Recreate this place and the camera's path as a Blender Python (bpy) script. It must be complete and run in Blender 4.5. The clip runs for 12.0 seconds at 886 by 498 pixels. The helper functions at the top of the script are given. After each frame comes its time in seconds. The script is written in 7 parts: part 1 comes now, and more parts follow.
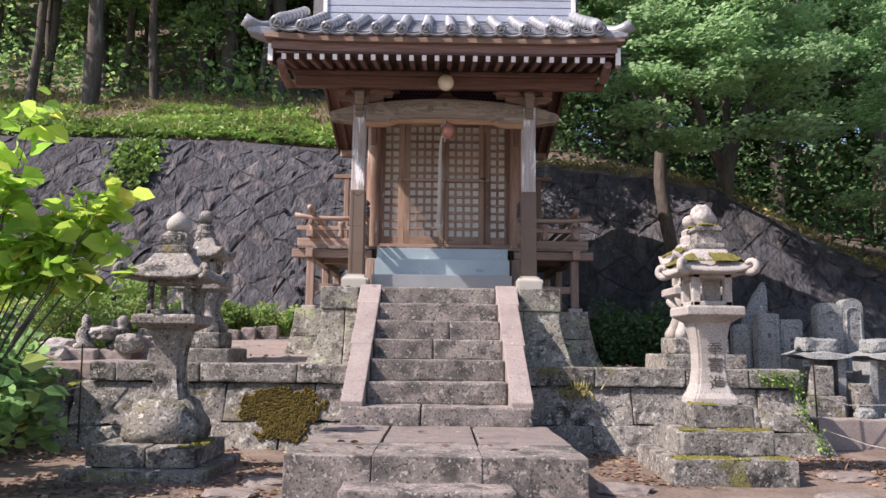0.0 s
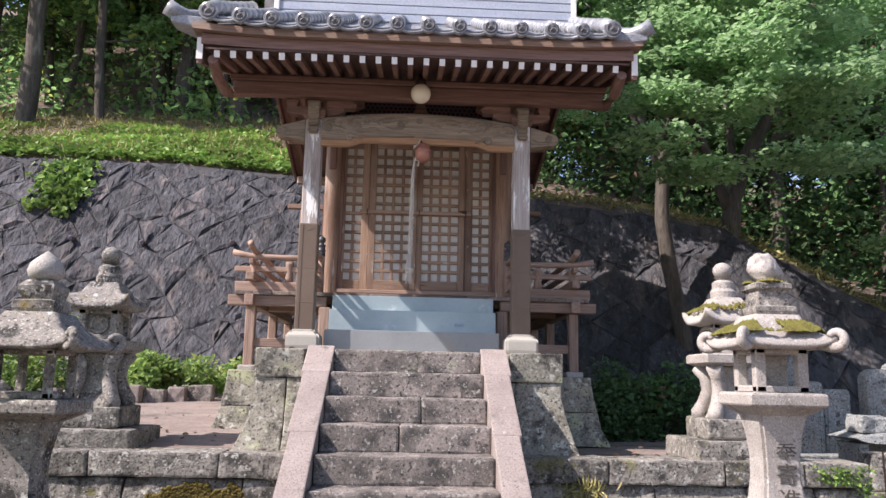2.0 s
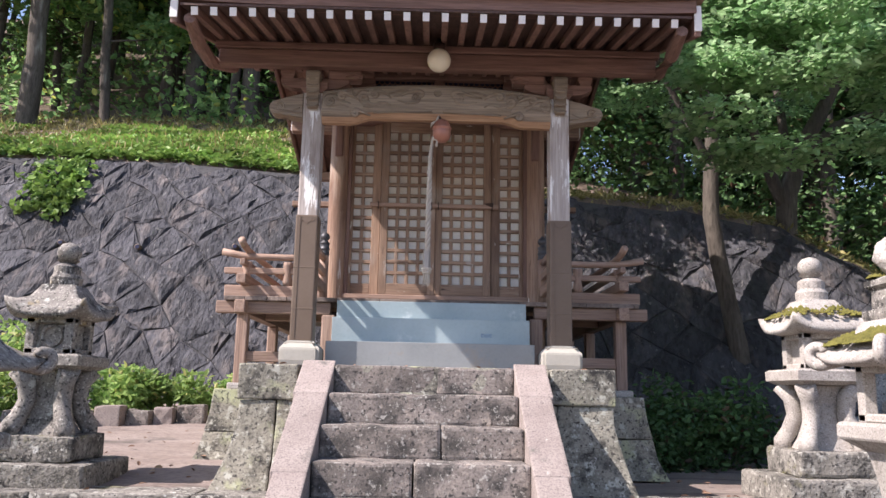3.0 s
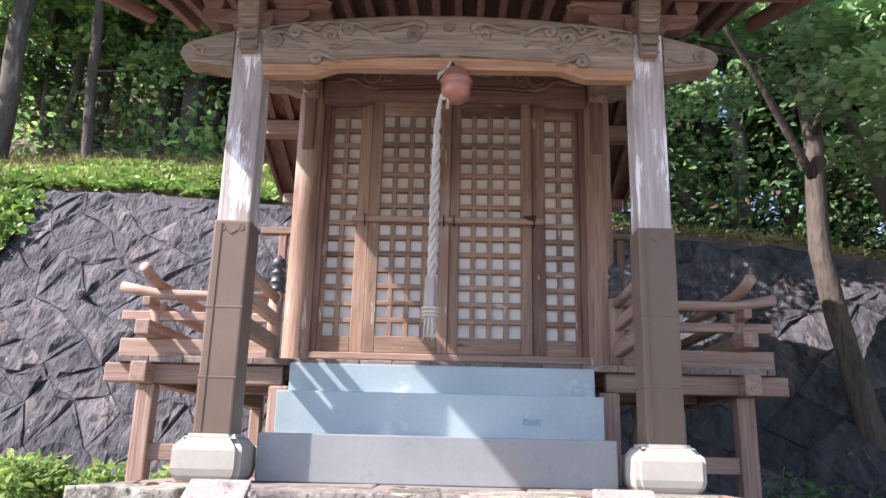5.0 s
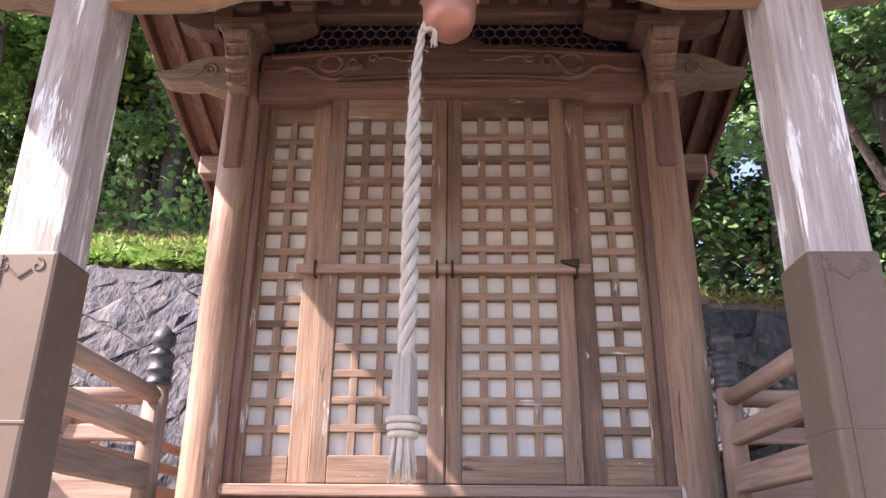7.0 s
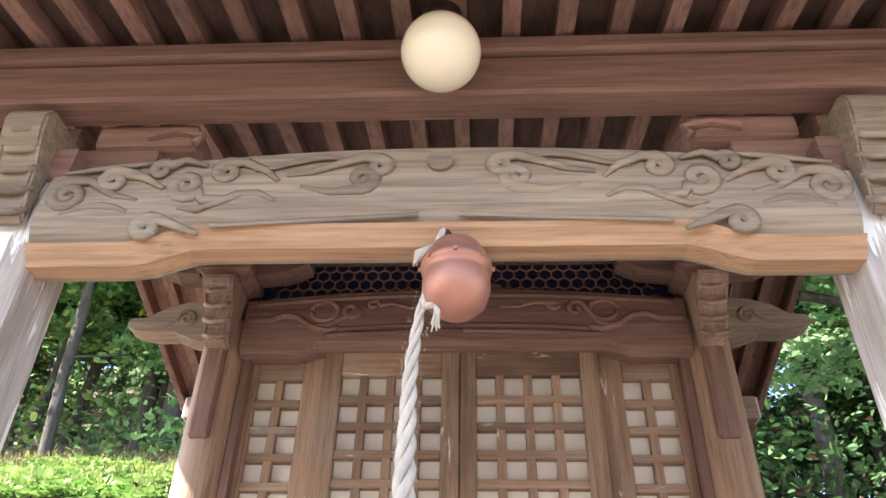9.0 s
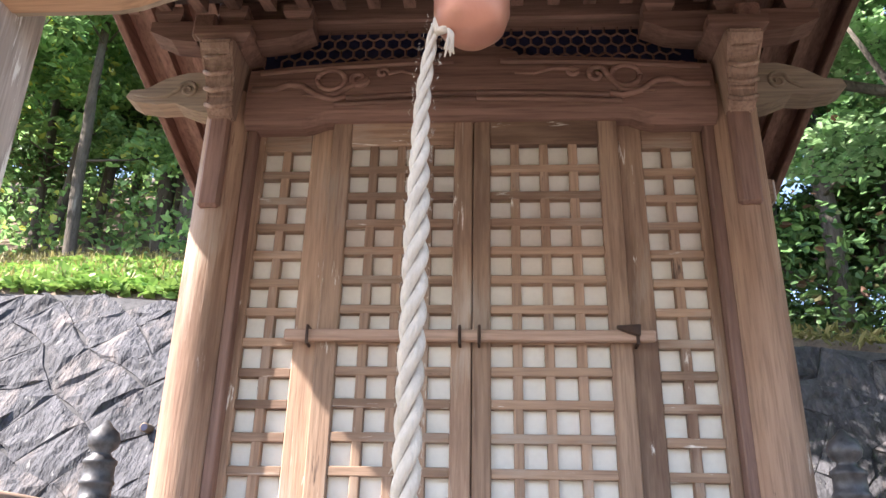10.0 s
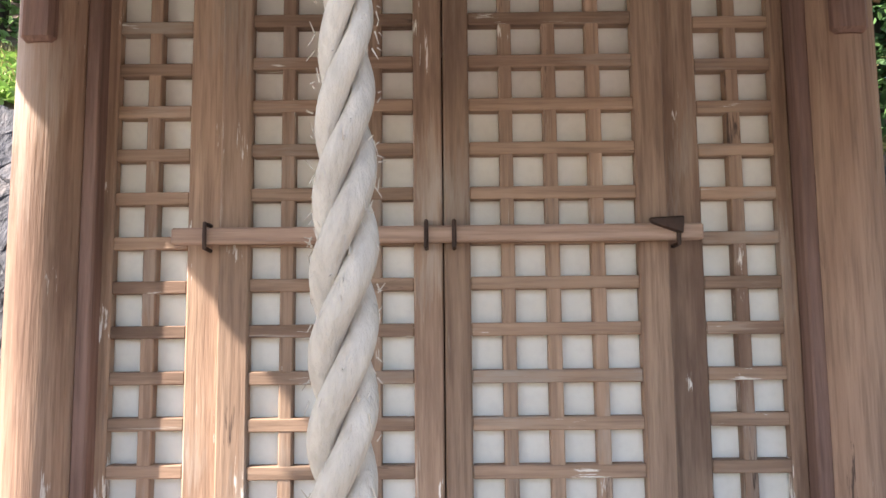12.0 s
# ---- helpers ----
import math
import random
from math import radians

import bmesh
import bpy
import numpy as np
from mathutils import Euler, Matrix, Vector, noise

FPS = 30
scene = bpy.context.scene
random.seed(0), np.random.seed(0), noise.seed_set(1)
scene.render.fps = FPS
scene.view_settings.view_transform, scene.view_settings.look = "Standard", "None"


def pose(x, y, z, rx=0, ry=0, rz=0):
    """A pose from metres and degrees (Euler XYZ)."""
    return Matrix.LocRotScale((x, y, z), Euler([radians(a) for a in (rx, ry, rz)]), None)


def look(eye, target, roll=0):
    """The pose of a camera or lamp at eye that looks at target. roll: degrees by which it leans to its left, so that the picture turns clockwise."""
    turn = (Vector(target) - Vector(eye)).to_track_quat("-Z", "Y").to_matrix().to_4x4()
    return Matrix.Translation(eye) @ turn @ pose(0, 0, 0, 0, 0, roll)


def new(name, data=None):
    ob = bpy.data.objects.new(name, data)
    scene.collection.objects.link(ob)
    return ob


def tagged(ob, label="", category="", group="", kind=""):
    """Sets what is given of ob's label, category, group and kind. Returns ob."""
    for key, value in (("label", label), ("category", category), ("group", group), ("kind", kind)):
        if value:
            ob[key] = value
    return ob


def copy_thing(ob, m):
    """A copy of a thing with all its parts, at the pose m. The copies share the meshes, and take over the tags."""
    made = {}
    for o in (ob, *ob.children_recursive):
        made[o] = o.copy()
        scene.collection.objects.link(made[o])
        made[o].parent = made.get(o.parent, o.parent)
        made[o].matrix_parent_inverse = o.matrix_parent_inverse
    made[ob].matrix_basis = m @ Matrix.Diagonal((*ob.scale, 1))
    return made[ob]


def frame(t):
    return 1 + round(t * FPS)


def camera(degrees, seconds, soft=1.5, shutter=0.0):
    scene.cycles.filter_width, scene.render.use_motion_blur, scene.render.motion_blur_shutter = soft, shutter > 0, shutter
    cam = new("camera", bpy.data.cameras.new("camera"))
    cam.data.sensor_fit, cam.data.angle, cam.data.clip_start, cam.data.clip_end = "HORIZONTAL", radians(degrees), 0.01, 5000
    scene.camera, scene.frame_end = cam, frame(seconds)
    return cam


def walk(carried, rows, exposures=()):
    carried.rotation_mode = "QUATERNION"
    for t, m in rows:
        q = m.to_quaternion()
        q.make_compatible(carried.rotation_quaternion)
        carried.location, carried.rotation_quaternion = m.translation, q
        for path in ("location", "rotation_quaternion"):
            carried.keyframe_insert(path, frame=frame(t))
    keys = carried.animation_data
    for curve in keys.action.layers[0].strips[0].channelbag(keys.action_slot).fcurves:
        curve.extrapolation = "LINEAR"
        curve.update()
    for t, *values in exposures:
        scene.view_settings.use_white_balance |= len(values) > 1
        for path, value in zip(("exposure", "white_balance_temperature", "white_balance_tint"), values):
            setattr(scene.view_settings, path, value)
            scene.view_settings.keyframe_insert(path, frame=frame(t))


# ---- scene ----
cam = camera(60.0, 12.0)
METRES, EYE, TILT, LEAN, TURN = 10.0, 1.4, 0.0, 0.0, -0.3
ROWS = [
    (0.0, 0.0, 0.0, 0.0, -0.09, 7.48, -0.7),
    (0.5, -0.0015, 0.0301, 0.0129, -0.42, 7.3, -0.85),
    (1.0, -0.0055, 0.0716, 0.0294, -0.87, 7.28, -0.98),
    (1.5, -0.0003, 0.1252, 0.0406, -1.59, 7.76, -1.01),
    (2.0, -0.0014, 0.1899, 0.0446, -2.39, 9.86, -1.22),
    (2.5, 0.0031, 0.2574, 0.0488, -2.31, 11.04, -1.11),
    (3.0, 0.0018, 0.3202, 0.0528, -0.76, 10.69, -1.14),
    (4.8, 0.0092, 0.5710, 0.0835, 1.02, 13.85, -1.38),
    (5.0, 0.0096, 0.5927, 0.0878, 1.07, 14.98, -1.38),
    (5.5, 0.0064, 0.6383, 0.1005, 1.11, 16.68, -1.4),
    (6.0, 0.0091, 0.6859, 0.102, 1.13, 17.83, -1.26),
    (6.5, 0.0101, 0.7424, 0.1094, 1.34, 19.18, -0.91),
    (7.0, 0.0098, 0.7852, 0.13, 1.63, 21.22, -0.5),
    (7.5, 0.0127, 0.8091, 0.1523, 1.81, 25.23, -0.16),
    (7.7, 0.0127, 0.8128, 0.1575, 1.85, 27.7, -0.1),
    (9.3, 0.0109, 0.8298, 0.1835, 3.0, 36.6, -1.35),
    (9.5, 0.0108, 0.8312, 0.1829, 3.11, 32.71, -1.37),
    (10.0, 0.0096, 0.8469, 0.1734, 3.7, 22.18, -1.22),
    (10.5, 0.0011, 0.8694, 0.1812, 2.97, 14.68, -0.62),
    (11.0, 0.006, 0.8883, 0.1922, 2.18, 11.54, -0.76),
    (11.5, 0.0043, 0.9054, 0.2072, 1.5, 9.12, -0.63),
    (12.0, 0.0023, 0.9251, 0.2259, 0.55, 6.23, 0.56),
]
walk(cam, [(t, pose(0, 0, EYE, TILT, LEAN, TURN) @ pose(METRES * x, METRES * y, METRES * z, 90 + pitch, roll, yaw)) for t, x, y, z, yaw, pitch, roll in ROWS],
     [(0.0, 0.75, 6600, 22), (2.0, 0.85, 6500, 20), (3.2, 1.0, 6500, 20), (5.0, 1.5, 6350, 22), (6.5, 1.85, 6750, 30), (7.6, 2.05, 6800, 26),
      (9.4, 2.65, 6400, 13), (10.5, 2.05, 6800, 17), (12.0, 2.05, 6850, 15)])

# ---- light ----
world = bpy.data.worlds.new("world")
scene.world = world
world.use_nodes = True
wn = world.node_tree.nodes
sky = wn.new("ShaderNodeTexSky")
sky.sky_type = "NISHITA"
sky.sun_disc = False
SUN_EL, SUN_AZ = 44.5, 201.0      # azimuth: the way from the place to the sun, degrees from +x anticlockwise
sky.sun_elevation = radians(SUN_EL)
sky.sun_rotation = radians(90.0 - SUN_AZ)
sky.air_density, sky.dust_density = 1.0, 1.0
bg = wn["Background"]
bg.inputs["Strength"].default_value = 0.125
world.node_tree.links.new(sky.outputs["Color"], bg.inputs["Color"])
sun_data = bpy.data.lights.new("sun", "SUN")
sun_data.energy, sun_data.angle, sun_data.color = 4.8, radians(0.6), (1.0, 0.94, 0.85)
sun = new("sun", sun_data)
sun_way = Vector((math.cos(radians(SUN_EL)) * math.cos(radians(SUN_AZ)), math.cos(radians(SUN_EL)) * math.sin(radians(SUN_AZ)), math.sin(radians(SUN_EL))))
sun.matrix_world = look(sun_way * 60, (0, 0, 0))


# ---- materials ----
def mat(name, a, b, scale=4.0, rough=0.8, bump=0.3, metal=0.0, stretch=(1, 1, 1), stains=(), rand=0.0, island=0.0, fine=40.0, detail=6.0, spec=0.4, depth=0.01, speck=0.8, patches=()):
    """Two tones by noise, grain, stains with shapes of their own (colour, scale, threshold, softness), random value per piece."""
    m = bpy.data.materials.new(name)
    m.use_nodes = True
    nt = m.node_tree
    n, link = nt.nodes, nt.links.new
    bsdf = n["Principled BSDF"]
    geo = n.new("ShaderNodeNewGeometry")
    mp = n.new("ShaderNodeMapping")
    mp.inputs["Scale"].default_value = stretch
    info = n.new("ShaderNodeObjectInfo")
    shift = n.new("ShaderNodeVectorMath")
    shift.operation = "MULTIPLY_ADD"
    shift.inputs[1].default_value = (1, 1, 1)
    link(geo.outputs["Position"], mp.inputs["Vector"])
    if rand > 0:
        comb = n.new("ShaderNodeVectorMath")
        comb.operation = "SCALE"
        comb.inputs[0].default_value = (7.0, 11.0, 5.0)
        link(info.outputs["Random"], comb.inputs["Scale"])
        link(comb.outputs[0], shift.inputs[2])
    else:
        shift.inputs[2].default_value = (0, 0, 0)
    link(mp.outputs[0], shift.inputs[0])

    def noise_node(s, d=detail, r=0.6):
        x = n.new("ShaderNodeTexNoise")
        x.inputs["Scale"].default_value, x.inputs["Detail"].default_value, x.inputs["Roughness"].default_value = s, d, r
        link(shift.outputs[0], x.inputs["Vector"])
        return x

    def ramp(src, lo, hi):
        x = n.new("ShaderNodeMapRange")
        x.inputs["From Min"].default_value, x.inputs["From Max"].default_value = lo, hi
        link(src, x.inputs["Value"])
        return x.outputs["Result"]

    def mix(f, c1, c2):
        x = n.new("ShaderNodeMix")
        x.data_type = "RGBA"
        link(f, x.inputs["Factor"])
        for sock, c in ((x.inputs[6], c1), (x.inputs[7], c2)):
            if isinstance(c, tuple):
                sock.default_value = (*c, 1)
            else:
                link(c, sock)
        return x.outputs[2]

    big, grain = noise_node(scale), noise_node(fine, 4.0)
    col = mix(ramp(big.outputs["Fac"], 0.3, 0.7), a, b)
    dark = tuple(v * 0.42 for v in a)
    if speck > 0:
        fleck = ramp(grain.outputs["Fac"], 0.46, 0.74)
        cut = n.new("ShaderNodeMath")
        cut.operation = "MULTIPLY"
        cut.inputs[1].default_value = speck
        link(fleck, cut.inputs[0])
        col = mix(cut.outputs[0], col, dark)
    for colour, s, lo, soft in stains:
        st = noise_node(s, 8.0, 0.65)
        col = mix(ramp(st.outputs["Fac"], lo, lo + soft), col, colour)
    for colour, s, lo, soft, tall in patches:      # blotches and flakes that the grain only frays
        flat_map = n.new("ShaderNodeMapping")
        flat_map.inputs["Scale"].default_value = tall
        link(geo.outputs["Position"], flat_map.inputs["Vector"])
        fray = n.new("ShaderNodeVectorMath")
        fray.operation = "MULTIPLY_ADD"
        fray.inputs[1].default_value = (0.12, 0.12, 0.12)
        link(grain.outputs["Color"], fray.inputs[0])
        link(flat_map.outputs[0], fray.inputs[2])
        st = n.new("ShaderNodeTexNoise")
        st.inputs["Scale"].default_value, st.inputs["Detail"].default_value, st.inputs["Roughness"].default_value = s, 6.0, 0.6
        link(fray.outputs[0], st.inputs["Vector"])
        col = mix(ramp(st.outputs["Fac"], lo, lo + soft), col, colour)
    if rand > 0 or island > 0:
        hsv = n.new("ShaderNodeHueSaturation")
        amount = max(rand, island)
        x = n.new("ShaderNodeMapRange")
        x.inputs["To Min"].default_value, x.inputs["To Max"].default_value = 1 - amount, 1 + amount
        link(geo.outputs["Random Per Island"] if island > 0 else info.outputs["Random"], x.inputs["Value"])
        link(x.outputs["Result"], hsv.inputs["Value"])
        link(col, hsv.inputs["Color"])
        col = hsv.outputs["Color"]
    link(col, bsdf.inputs["Base Color"])
    bsdf.inputs["Roughness"].default_value = rough
    bsdf.inputs["Metallic"].default_value = metal
    bsdf.inputs["Specular IOR Level"].default_value = spec
    if bump > 0:
        add = n.new("ShaderNodeMath")
        add.operation = "MULTIPLY_ADD"
        add.inputs[1].default_value = 0.5
        link(grain.outputs["Fac"], add.inputs[0])
        link(big.outputs["Fac"], add.inputs[2])
        bm_ = n.new("ShaderNodeBump")
        bm_.inputs["Strength"].default_value, bm_.inputs["Distance"].default_value = bump, depth
        link(add.outputs[0], bm_.inputs["Height"])
        link(bm_.outputs[0], bsdf.inputs["Normal"])
    return m


def leaf_mat(name, a, b, yellow=None, through_light=0.4, spread=0.5):
    m = bpy.data.materials.new(name)
    m.use_nodes = True
    nt = m.node_tree
    n, link = nt.nodes, nt.links.new
    bsdf, out = n["Principled BSDF"], n["Material Output"]
    geo = n.new("ShaderNodeNewGeometry")
    cr = n.new("ShaderNodeValToRGB")
    cr.color_ramp.elements[0].color, cr.color_ramp.elements[1].color = (*a, 1), (*b, 1)
    cr.color_ramp.elements[1].position = 0.9
    if yellow:
        e = cr.color_ramp.elements.new(0.97)
        e.color = (*yellow, 1)
    link(geo.outputs["Random Per Island"], cr.inputs["Fac"])
    ns = n.new("ShaderNodeTexNoise")
    ns.inputs["Scale"].default_value = 0.9
    mr = n.new("ShaderNodeMapRange")
    mr.inputs["From Min"].default_value, mr.inputs["From Max"].default_value = 0.3, 0.7
    mr.inputs["To Min"].default_value, mr.inputs["To Max"].default_value = 1 - spread, 1 + spread
    link(geo.outputs["Position"], ns.inputs["Vector"])
    link(ns.outputs["Fac"], mr.inputs["Value"])
    hsv = n.new("ShaderNodeHueSaturation")
    link(mr.outputs[0], hsv.inputs["Value"])
    link(cr.outputs["Color"], hsv.inputs["Color"])
    link(hsv.outputs[0], bsdf.inputs["Base Color"])
    bsdf.inputs["Roughness"].default_value = 0.55
    bsdf.inputs["Specular IOR Level"].default_value = 0.35
    tr = n.new("ShaderNodeBsdfTranslucent")
    link(hsv.outputs[0], tr.inputs["Color"])
    mx = n.new("ShaderNodeMixShader")
    mx.inputs[0].default_value = through_light
    link(bsdf.outputs[0], mx.inputs[1])
    link(tr.outputs[0], mx.inputs[2])
    link(mx.outputs[0], out.inputs["Surface"])
    return m


LICHEN, MOSS_STAIN, BLACK = (0.50, 0.50, 0.45), (0.16, 0.15, 0.05), (0.035, 0.034, 0.032)
stone_step = mat("weathered stone of the steps", (0.16, 0.14, 0.125), (0.30, 0.26, 0.235), 4.0, 0.9, 0.7, fine=60, rand=0.12,
                 stains=(((0.06, 0.056, 0.052), 5.0, 0.46, 0.16), ((0.36, 0.34, 0.31), 20.0, 0.58, 0.06), ((0.34, 0.29, 0.25), 7.0, 0.58, 0.08), ((0.44, 0.42, 0.38), 42.0, 0.60, 0.07), ((0.045, 0.042, 0.04), 36.0, 0.55, 0.07)))
stone_tread = mat("worn stone of the landing", (0.165, 0.138, 0.125), (0.29, 0.245, 0.22), 3.0, 0.9, 0.5, fine=70, rand=0.1,
                  stains=((BLACK, 3.0, 0.54, 0.15), ((0.36, 0.33, 0.30), 9.0, 0.62, 0.08), ((0.20, 0.20, 0.15), 5.0, 0.58, 0.1), ((0.09, 0.08, 0.075), 30.0, 0.60, 0.10)))
stone_kerb = mat("pinkish stone of the stringers", (0.25, 0.205, 0.19), (0.35, 0.30, 0.275), 3.5, 0.9, 0.5, fine=80, rand=0.08,
                 stains=(((0.13, 0.12, 0.11), 5.0, 0.60, 0.12), ((0.46, 0.44, 0.40), 6.0, 0.66, 0.05), ((0.40, 0.36, 0.33), 48.0, 0.62, 0.08), ((0.07, 0.062, 0.058), 30.0, 0.62, 0.07)))
stone_wall = mat("lichened stone of the low wall", (0.17, 0.16, 0.14), (0.31, 0.29, 0.26), 3.0, 0.95, 1.0, fine=45, rand=0.15, depth=0.025,
                 stains=((BLACK, 4.5, 0.49, 0.15), ((0.40, 0.39, 0.35), 14.0, 0.56, 0.06), ((0.60, 0.59, 0.55), 5.0, 0.66, 0.04), (MOSS_STAIN, 2.2, 0.58, 0.1), ((0.44, 0.42, 0.38), 42.0, 0.60, 0.07), ((0.045, 0.042, 0.04), 36.0, 0.55, 0.07)))
stone_terrace = mat("mottled stone of the terrace", (0.22, 0.21, 0.17), (0.36, 0.34, 0.28), 3.0, 0.92, 0.8, fine=50, rand=0.1, depth=0.015,
                    stains=((BLACK, 4.4, 0.50, 0.14), ((0.44, 0.44, 0.38), 13.0, 0.56, 0.06), ((0.42, 0.44, 0.27), 2.4, 0.55, 0.1), ((0.44, 0.42, 0.38), 42.0, 0.60, 0.07), ((0.045, 0.042, 0.04), 36.0, 0.55, 0.07)))
stone_pale = mat("pale granite", (0.31, 0.28, 0.255), (0.46, 0.43, 0.395), 3.0, 0.85, 0.5, fine=110,
                 stains=(((0.20, 0.18, 0.16), 5.0, 0.58, 0.12), (LICHEN, 15.0, 0.62, 0.06), ((0.52, 0.49, 0.45), 60.0, 0.58, 0.06), ((0.16, 0.145, 0.13), 50.0, 0.58, 0.07)))
stone_grey = mat("grey lantern stone", (0.20, 0.185, 0.165), (0.35, 0.32, 0.29), 4.0, 0.9, 0.6, fine=90,
                 stains=((BLACK, 4.0, 0.50, 0.12), (LICHEN, 9.0, 0.58, 0.05), ((0.28, 0.20, 0.05), 3.0, 0.60, 0.08), ((0.47, 0.45, 0.41), 48.0, 0.57, 0.06), ((0.045, 0.042, 0.04), 36.0, 0.55, 0.07)))
stone_tomb = mat("blue grey tomb stone", (0.20, 0.215, 0.215), (0.31, 0.325, 0.32), 4.0, 0.9, 0.5, fine=80,
                 stains=((BLACK, 5.0, 0.62, 0.15), (LICHEN, 11.0, 0.63, 0.06), ((0.47, 0.45, 0.41), 48.0, 0.57, 0.06), ((0.045, 0.042, 0.04), 36.0, 0.55, 0.07)))
stone_retain = mat("dark blue grey wall stone", (0.034, 0.035, 0.043), (0.074, 0.074, 0.085), 3.2, 0.8, 1.0, fine=10, rand=0.3, depth=0.09, stretch=(1.7, 1, 0.6),
                   stains=(((0.112, 0.098, 0.097), 1.4, 0.54, 0.10), ((0.022, 0.022, 0.027), 4.0, 0.53, 0.08), ((0.14, 0.138, 0.14), 8.0, 0.61, 0.06)))
mortar = mat("dark joint earth", (0.035, 0.034, 0.036), (0.07, 0.068, 0.07), 6.0, 0.95, 0.5)
wall_joint = mat("grey joints of the retaining wall", (0.05, 0.05, 0.055), (0.09, 0.088, 0.09), 5.0, 0.95, 0.6, fine=30)
moss = mat("olive moss", (0.11, 0.082, 0.02), (0.21, 0.16, 0.04), 14.0, 1.0, 1.0, fine=120, depth=0.02, stains=(((0.05, 0.06, 0.015), 9.0, 0.58, 0.1),))
moss_green = mat("green moss", (0.12, 0.115, 0.022), (0.23, 0.21, 0.05), 14.0, 1.0, 1.0, fine=120, depth=0.02, stains=(((0.10, 0.075, 0.02), 7.0, 0.58, 0.1),))


def wood(name, a, b, axis, rough=0.75, stains=(), rand=0.2, bump=0.7, scale=1.2, patches=()):
    s = {"x": (1.3, 26, 26), "y": (26, 1.3, 26), "z": (26, 26, 1.3)}[axis]
    return mat(name, a, b, scale, rough, bump, stretch=s, fine=3.2, rand=rand, stains=stains, depth=0.005, speck=0.6, patches=patches)


RED_A, RED_B = (0.155, 0.088, 0.070), (0.275, 0.165, 0.132)
red_x, red_y, red_z = (wood("red brown timber along " + k, RED_A, RED_B, k) for k in "xyz")
tan_x, tan_y, tan_z = (wood("bleached timber along " + k, (0.255, 0.165, 0.125), (0.40, 0.285, 0.225), k) for k in "xyz")
grey_z = wood("grey bleached timber", (0.27, 0.24, 0.21), (0.42, 0.39, 0.36), "z")
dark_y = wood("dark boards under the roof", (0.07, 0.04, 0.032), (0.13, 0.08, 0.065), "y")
# beam lip: orange stands in for light bounced up from the steel treads
lip_bounce = wood("timber with orange bounce light in its colour", (0.33, 0.195, 0.115), (0.46, 0.29, 0.18), "x")
beam_wood = wood("carved grey brown beam", (0.185, 0.145, 0.108), (0.31, 0.25, 0.19), "x", stains=(((0.15, 0.12, 0.09), 0.6, 0.58, 0.15),))
post_wood = wood("peeling whitewashed post", (0.36, 0.31, 0.28), (0.52, 0.47, 0.44), "z", stains=(((0.22, 0.16, 0.13), 1.2, 0.64, 0.04),), rand=0.04,
                 patches=(((0.25, 0.20, 0.17), 2.2, 0.54, 0.12, (1.0, 1.0, 0.35)), ((0.76, 0.75, 0.73), 5.0, 0.555, 0.02, (1.6, 1.6, 0.4)), ((0.17, 0.13, 0.11), 9.0, 0.66, 0.03, (1.5, 1.5, 0.3))))
col_wood = wood("weathered round column", (0.25, 0.15, 0.105), (0.39, 0.26, 0.185), "z", bump=1.0, stains=(((0.42, 0.33, 0.27), 1.1, 0.68, 0.05),), rand=0.04,
                patches=(((0.13, 0.072, 0.05), 1.6, 0.52, 0.15, (1.0, 1.0, 0.35)), ((0.36, 0.28, 0.23), 2.4, 0.58, 0.10, (1.2, 1.2, 0.3)), ((0.58, 0.52, 0.47), 7.0, 0.64, 0.02, (1.5, 1.5, 0.35)), ((0.08, 0.05, 0.038), 8.0, 0.66, 0.03, (1.6, 1.6, 0.25))))
old_end = wood("grey weathered floor edge", (0.13, 0.10, 0.085), (0.27, 0.22, 0.19), "y", rand=0.3)
white_end = mat("chalk white rafter end", (0.74, 0.72, 0.70), (0.82, 0.80, 0.78), 8.0, 0.8, 0.2, speck=0.1)
sheath = mat("brown painted sheet metal", (0.14, 0.10, 0.073), (0.175, 0.128, 0.095), 2.0, 0.55, 0.08, speck=0.12, metal=0.15, stains=(((0.27, 0.22, 0.18), 3.0, 0.66, 0.1),))
cap_pale = mat("cream painted plinth", (0.37, 0.35, 0.30), (0.46, 0.44, 0.39), 3.0, 0.7, 0.15, speck=0.12, stains=(((0.45, 0.42, 0.36), 5.0, 0.64, 0.15),))
grey_metal = mat("pale grey painted steel", (0.235, 0.25, 0.25), (0.31, 0.325, 0.325), 2.2, 0.5, 0.1, speck=0.12, metal=0.1, stains=(((0.30, 0.275, 0.24), 3.0, 0.56, 0.1), ((0.20, 0.235, 0.25), 5.0, 0.58, 0.1)))
blue_metal = mat("pale blue painted steel", (0.29, 0.37, 0.395), (0.38, 0.455, 0.475), 2.2, 0.42, 0.1, speck=0.12, metal=0.2, rand=0.06,
                 stains=(((0.55, 0.60, 0.60), 3.0, 0.62, 0.1), ((0.30, 0.385, 0.42), 5.0, 0.62, 0.08)))
paper = mat("white window paper", (0.76, 0.75, 0.70), (0.84, 0.83, 0.79), 5.0, 0.9, 0.05, speck=0.12, stains=(((0.70, 0.66, 0.56), 2.0, 0.60, 0.2),))
tile_mat = mat("silver grey glazed roof tile", (0.22, 0.23, 0.25), (0.38, 0.39, 0.42), 5.0, 0.36, 0.25, metal=0.0, rand=0.15, fine=50, spec=0.7,
               stains=(((0.16, 0.165, 0.175), 5.0, 0.60, 0.1), ((0.62, 0.63, 0.66), 4.0, 0.64, 0.08)))
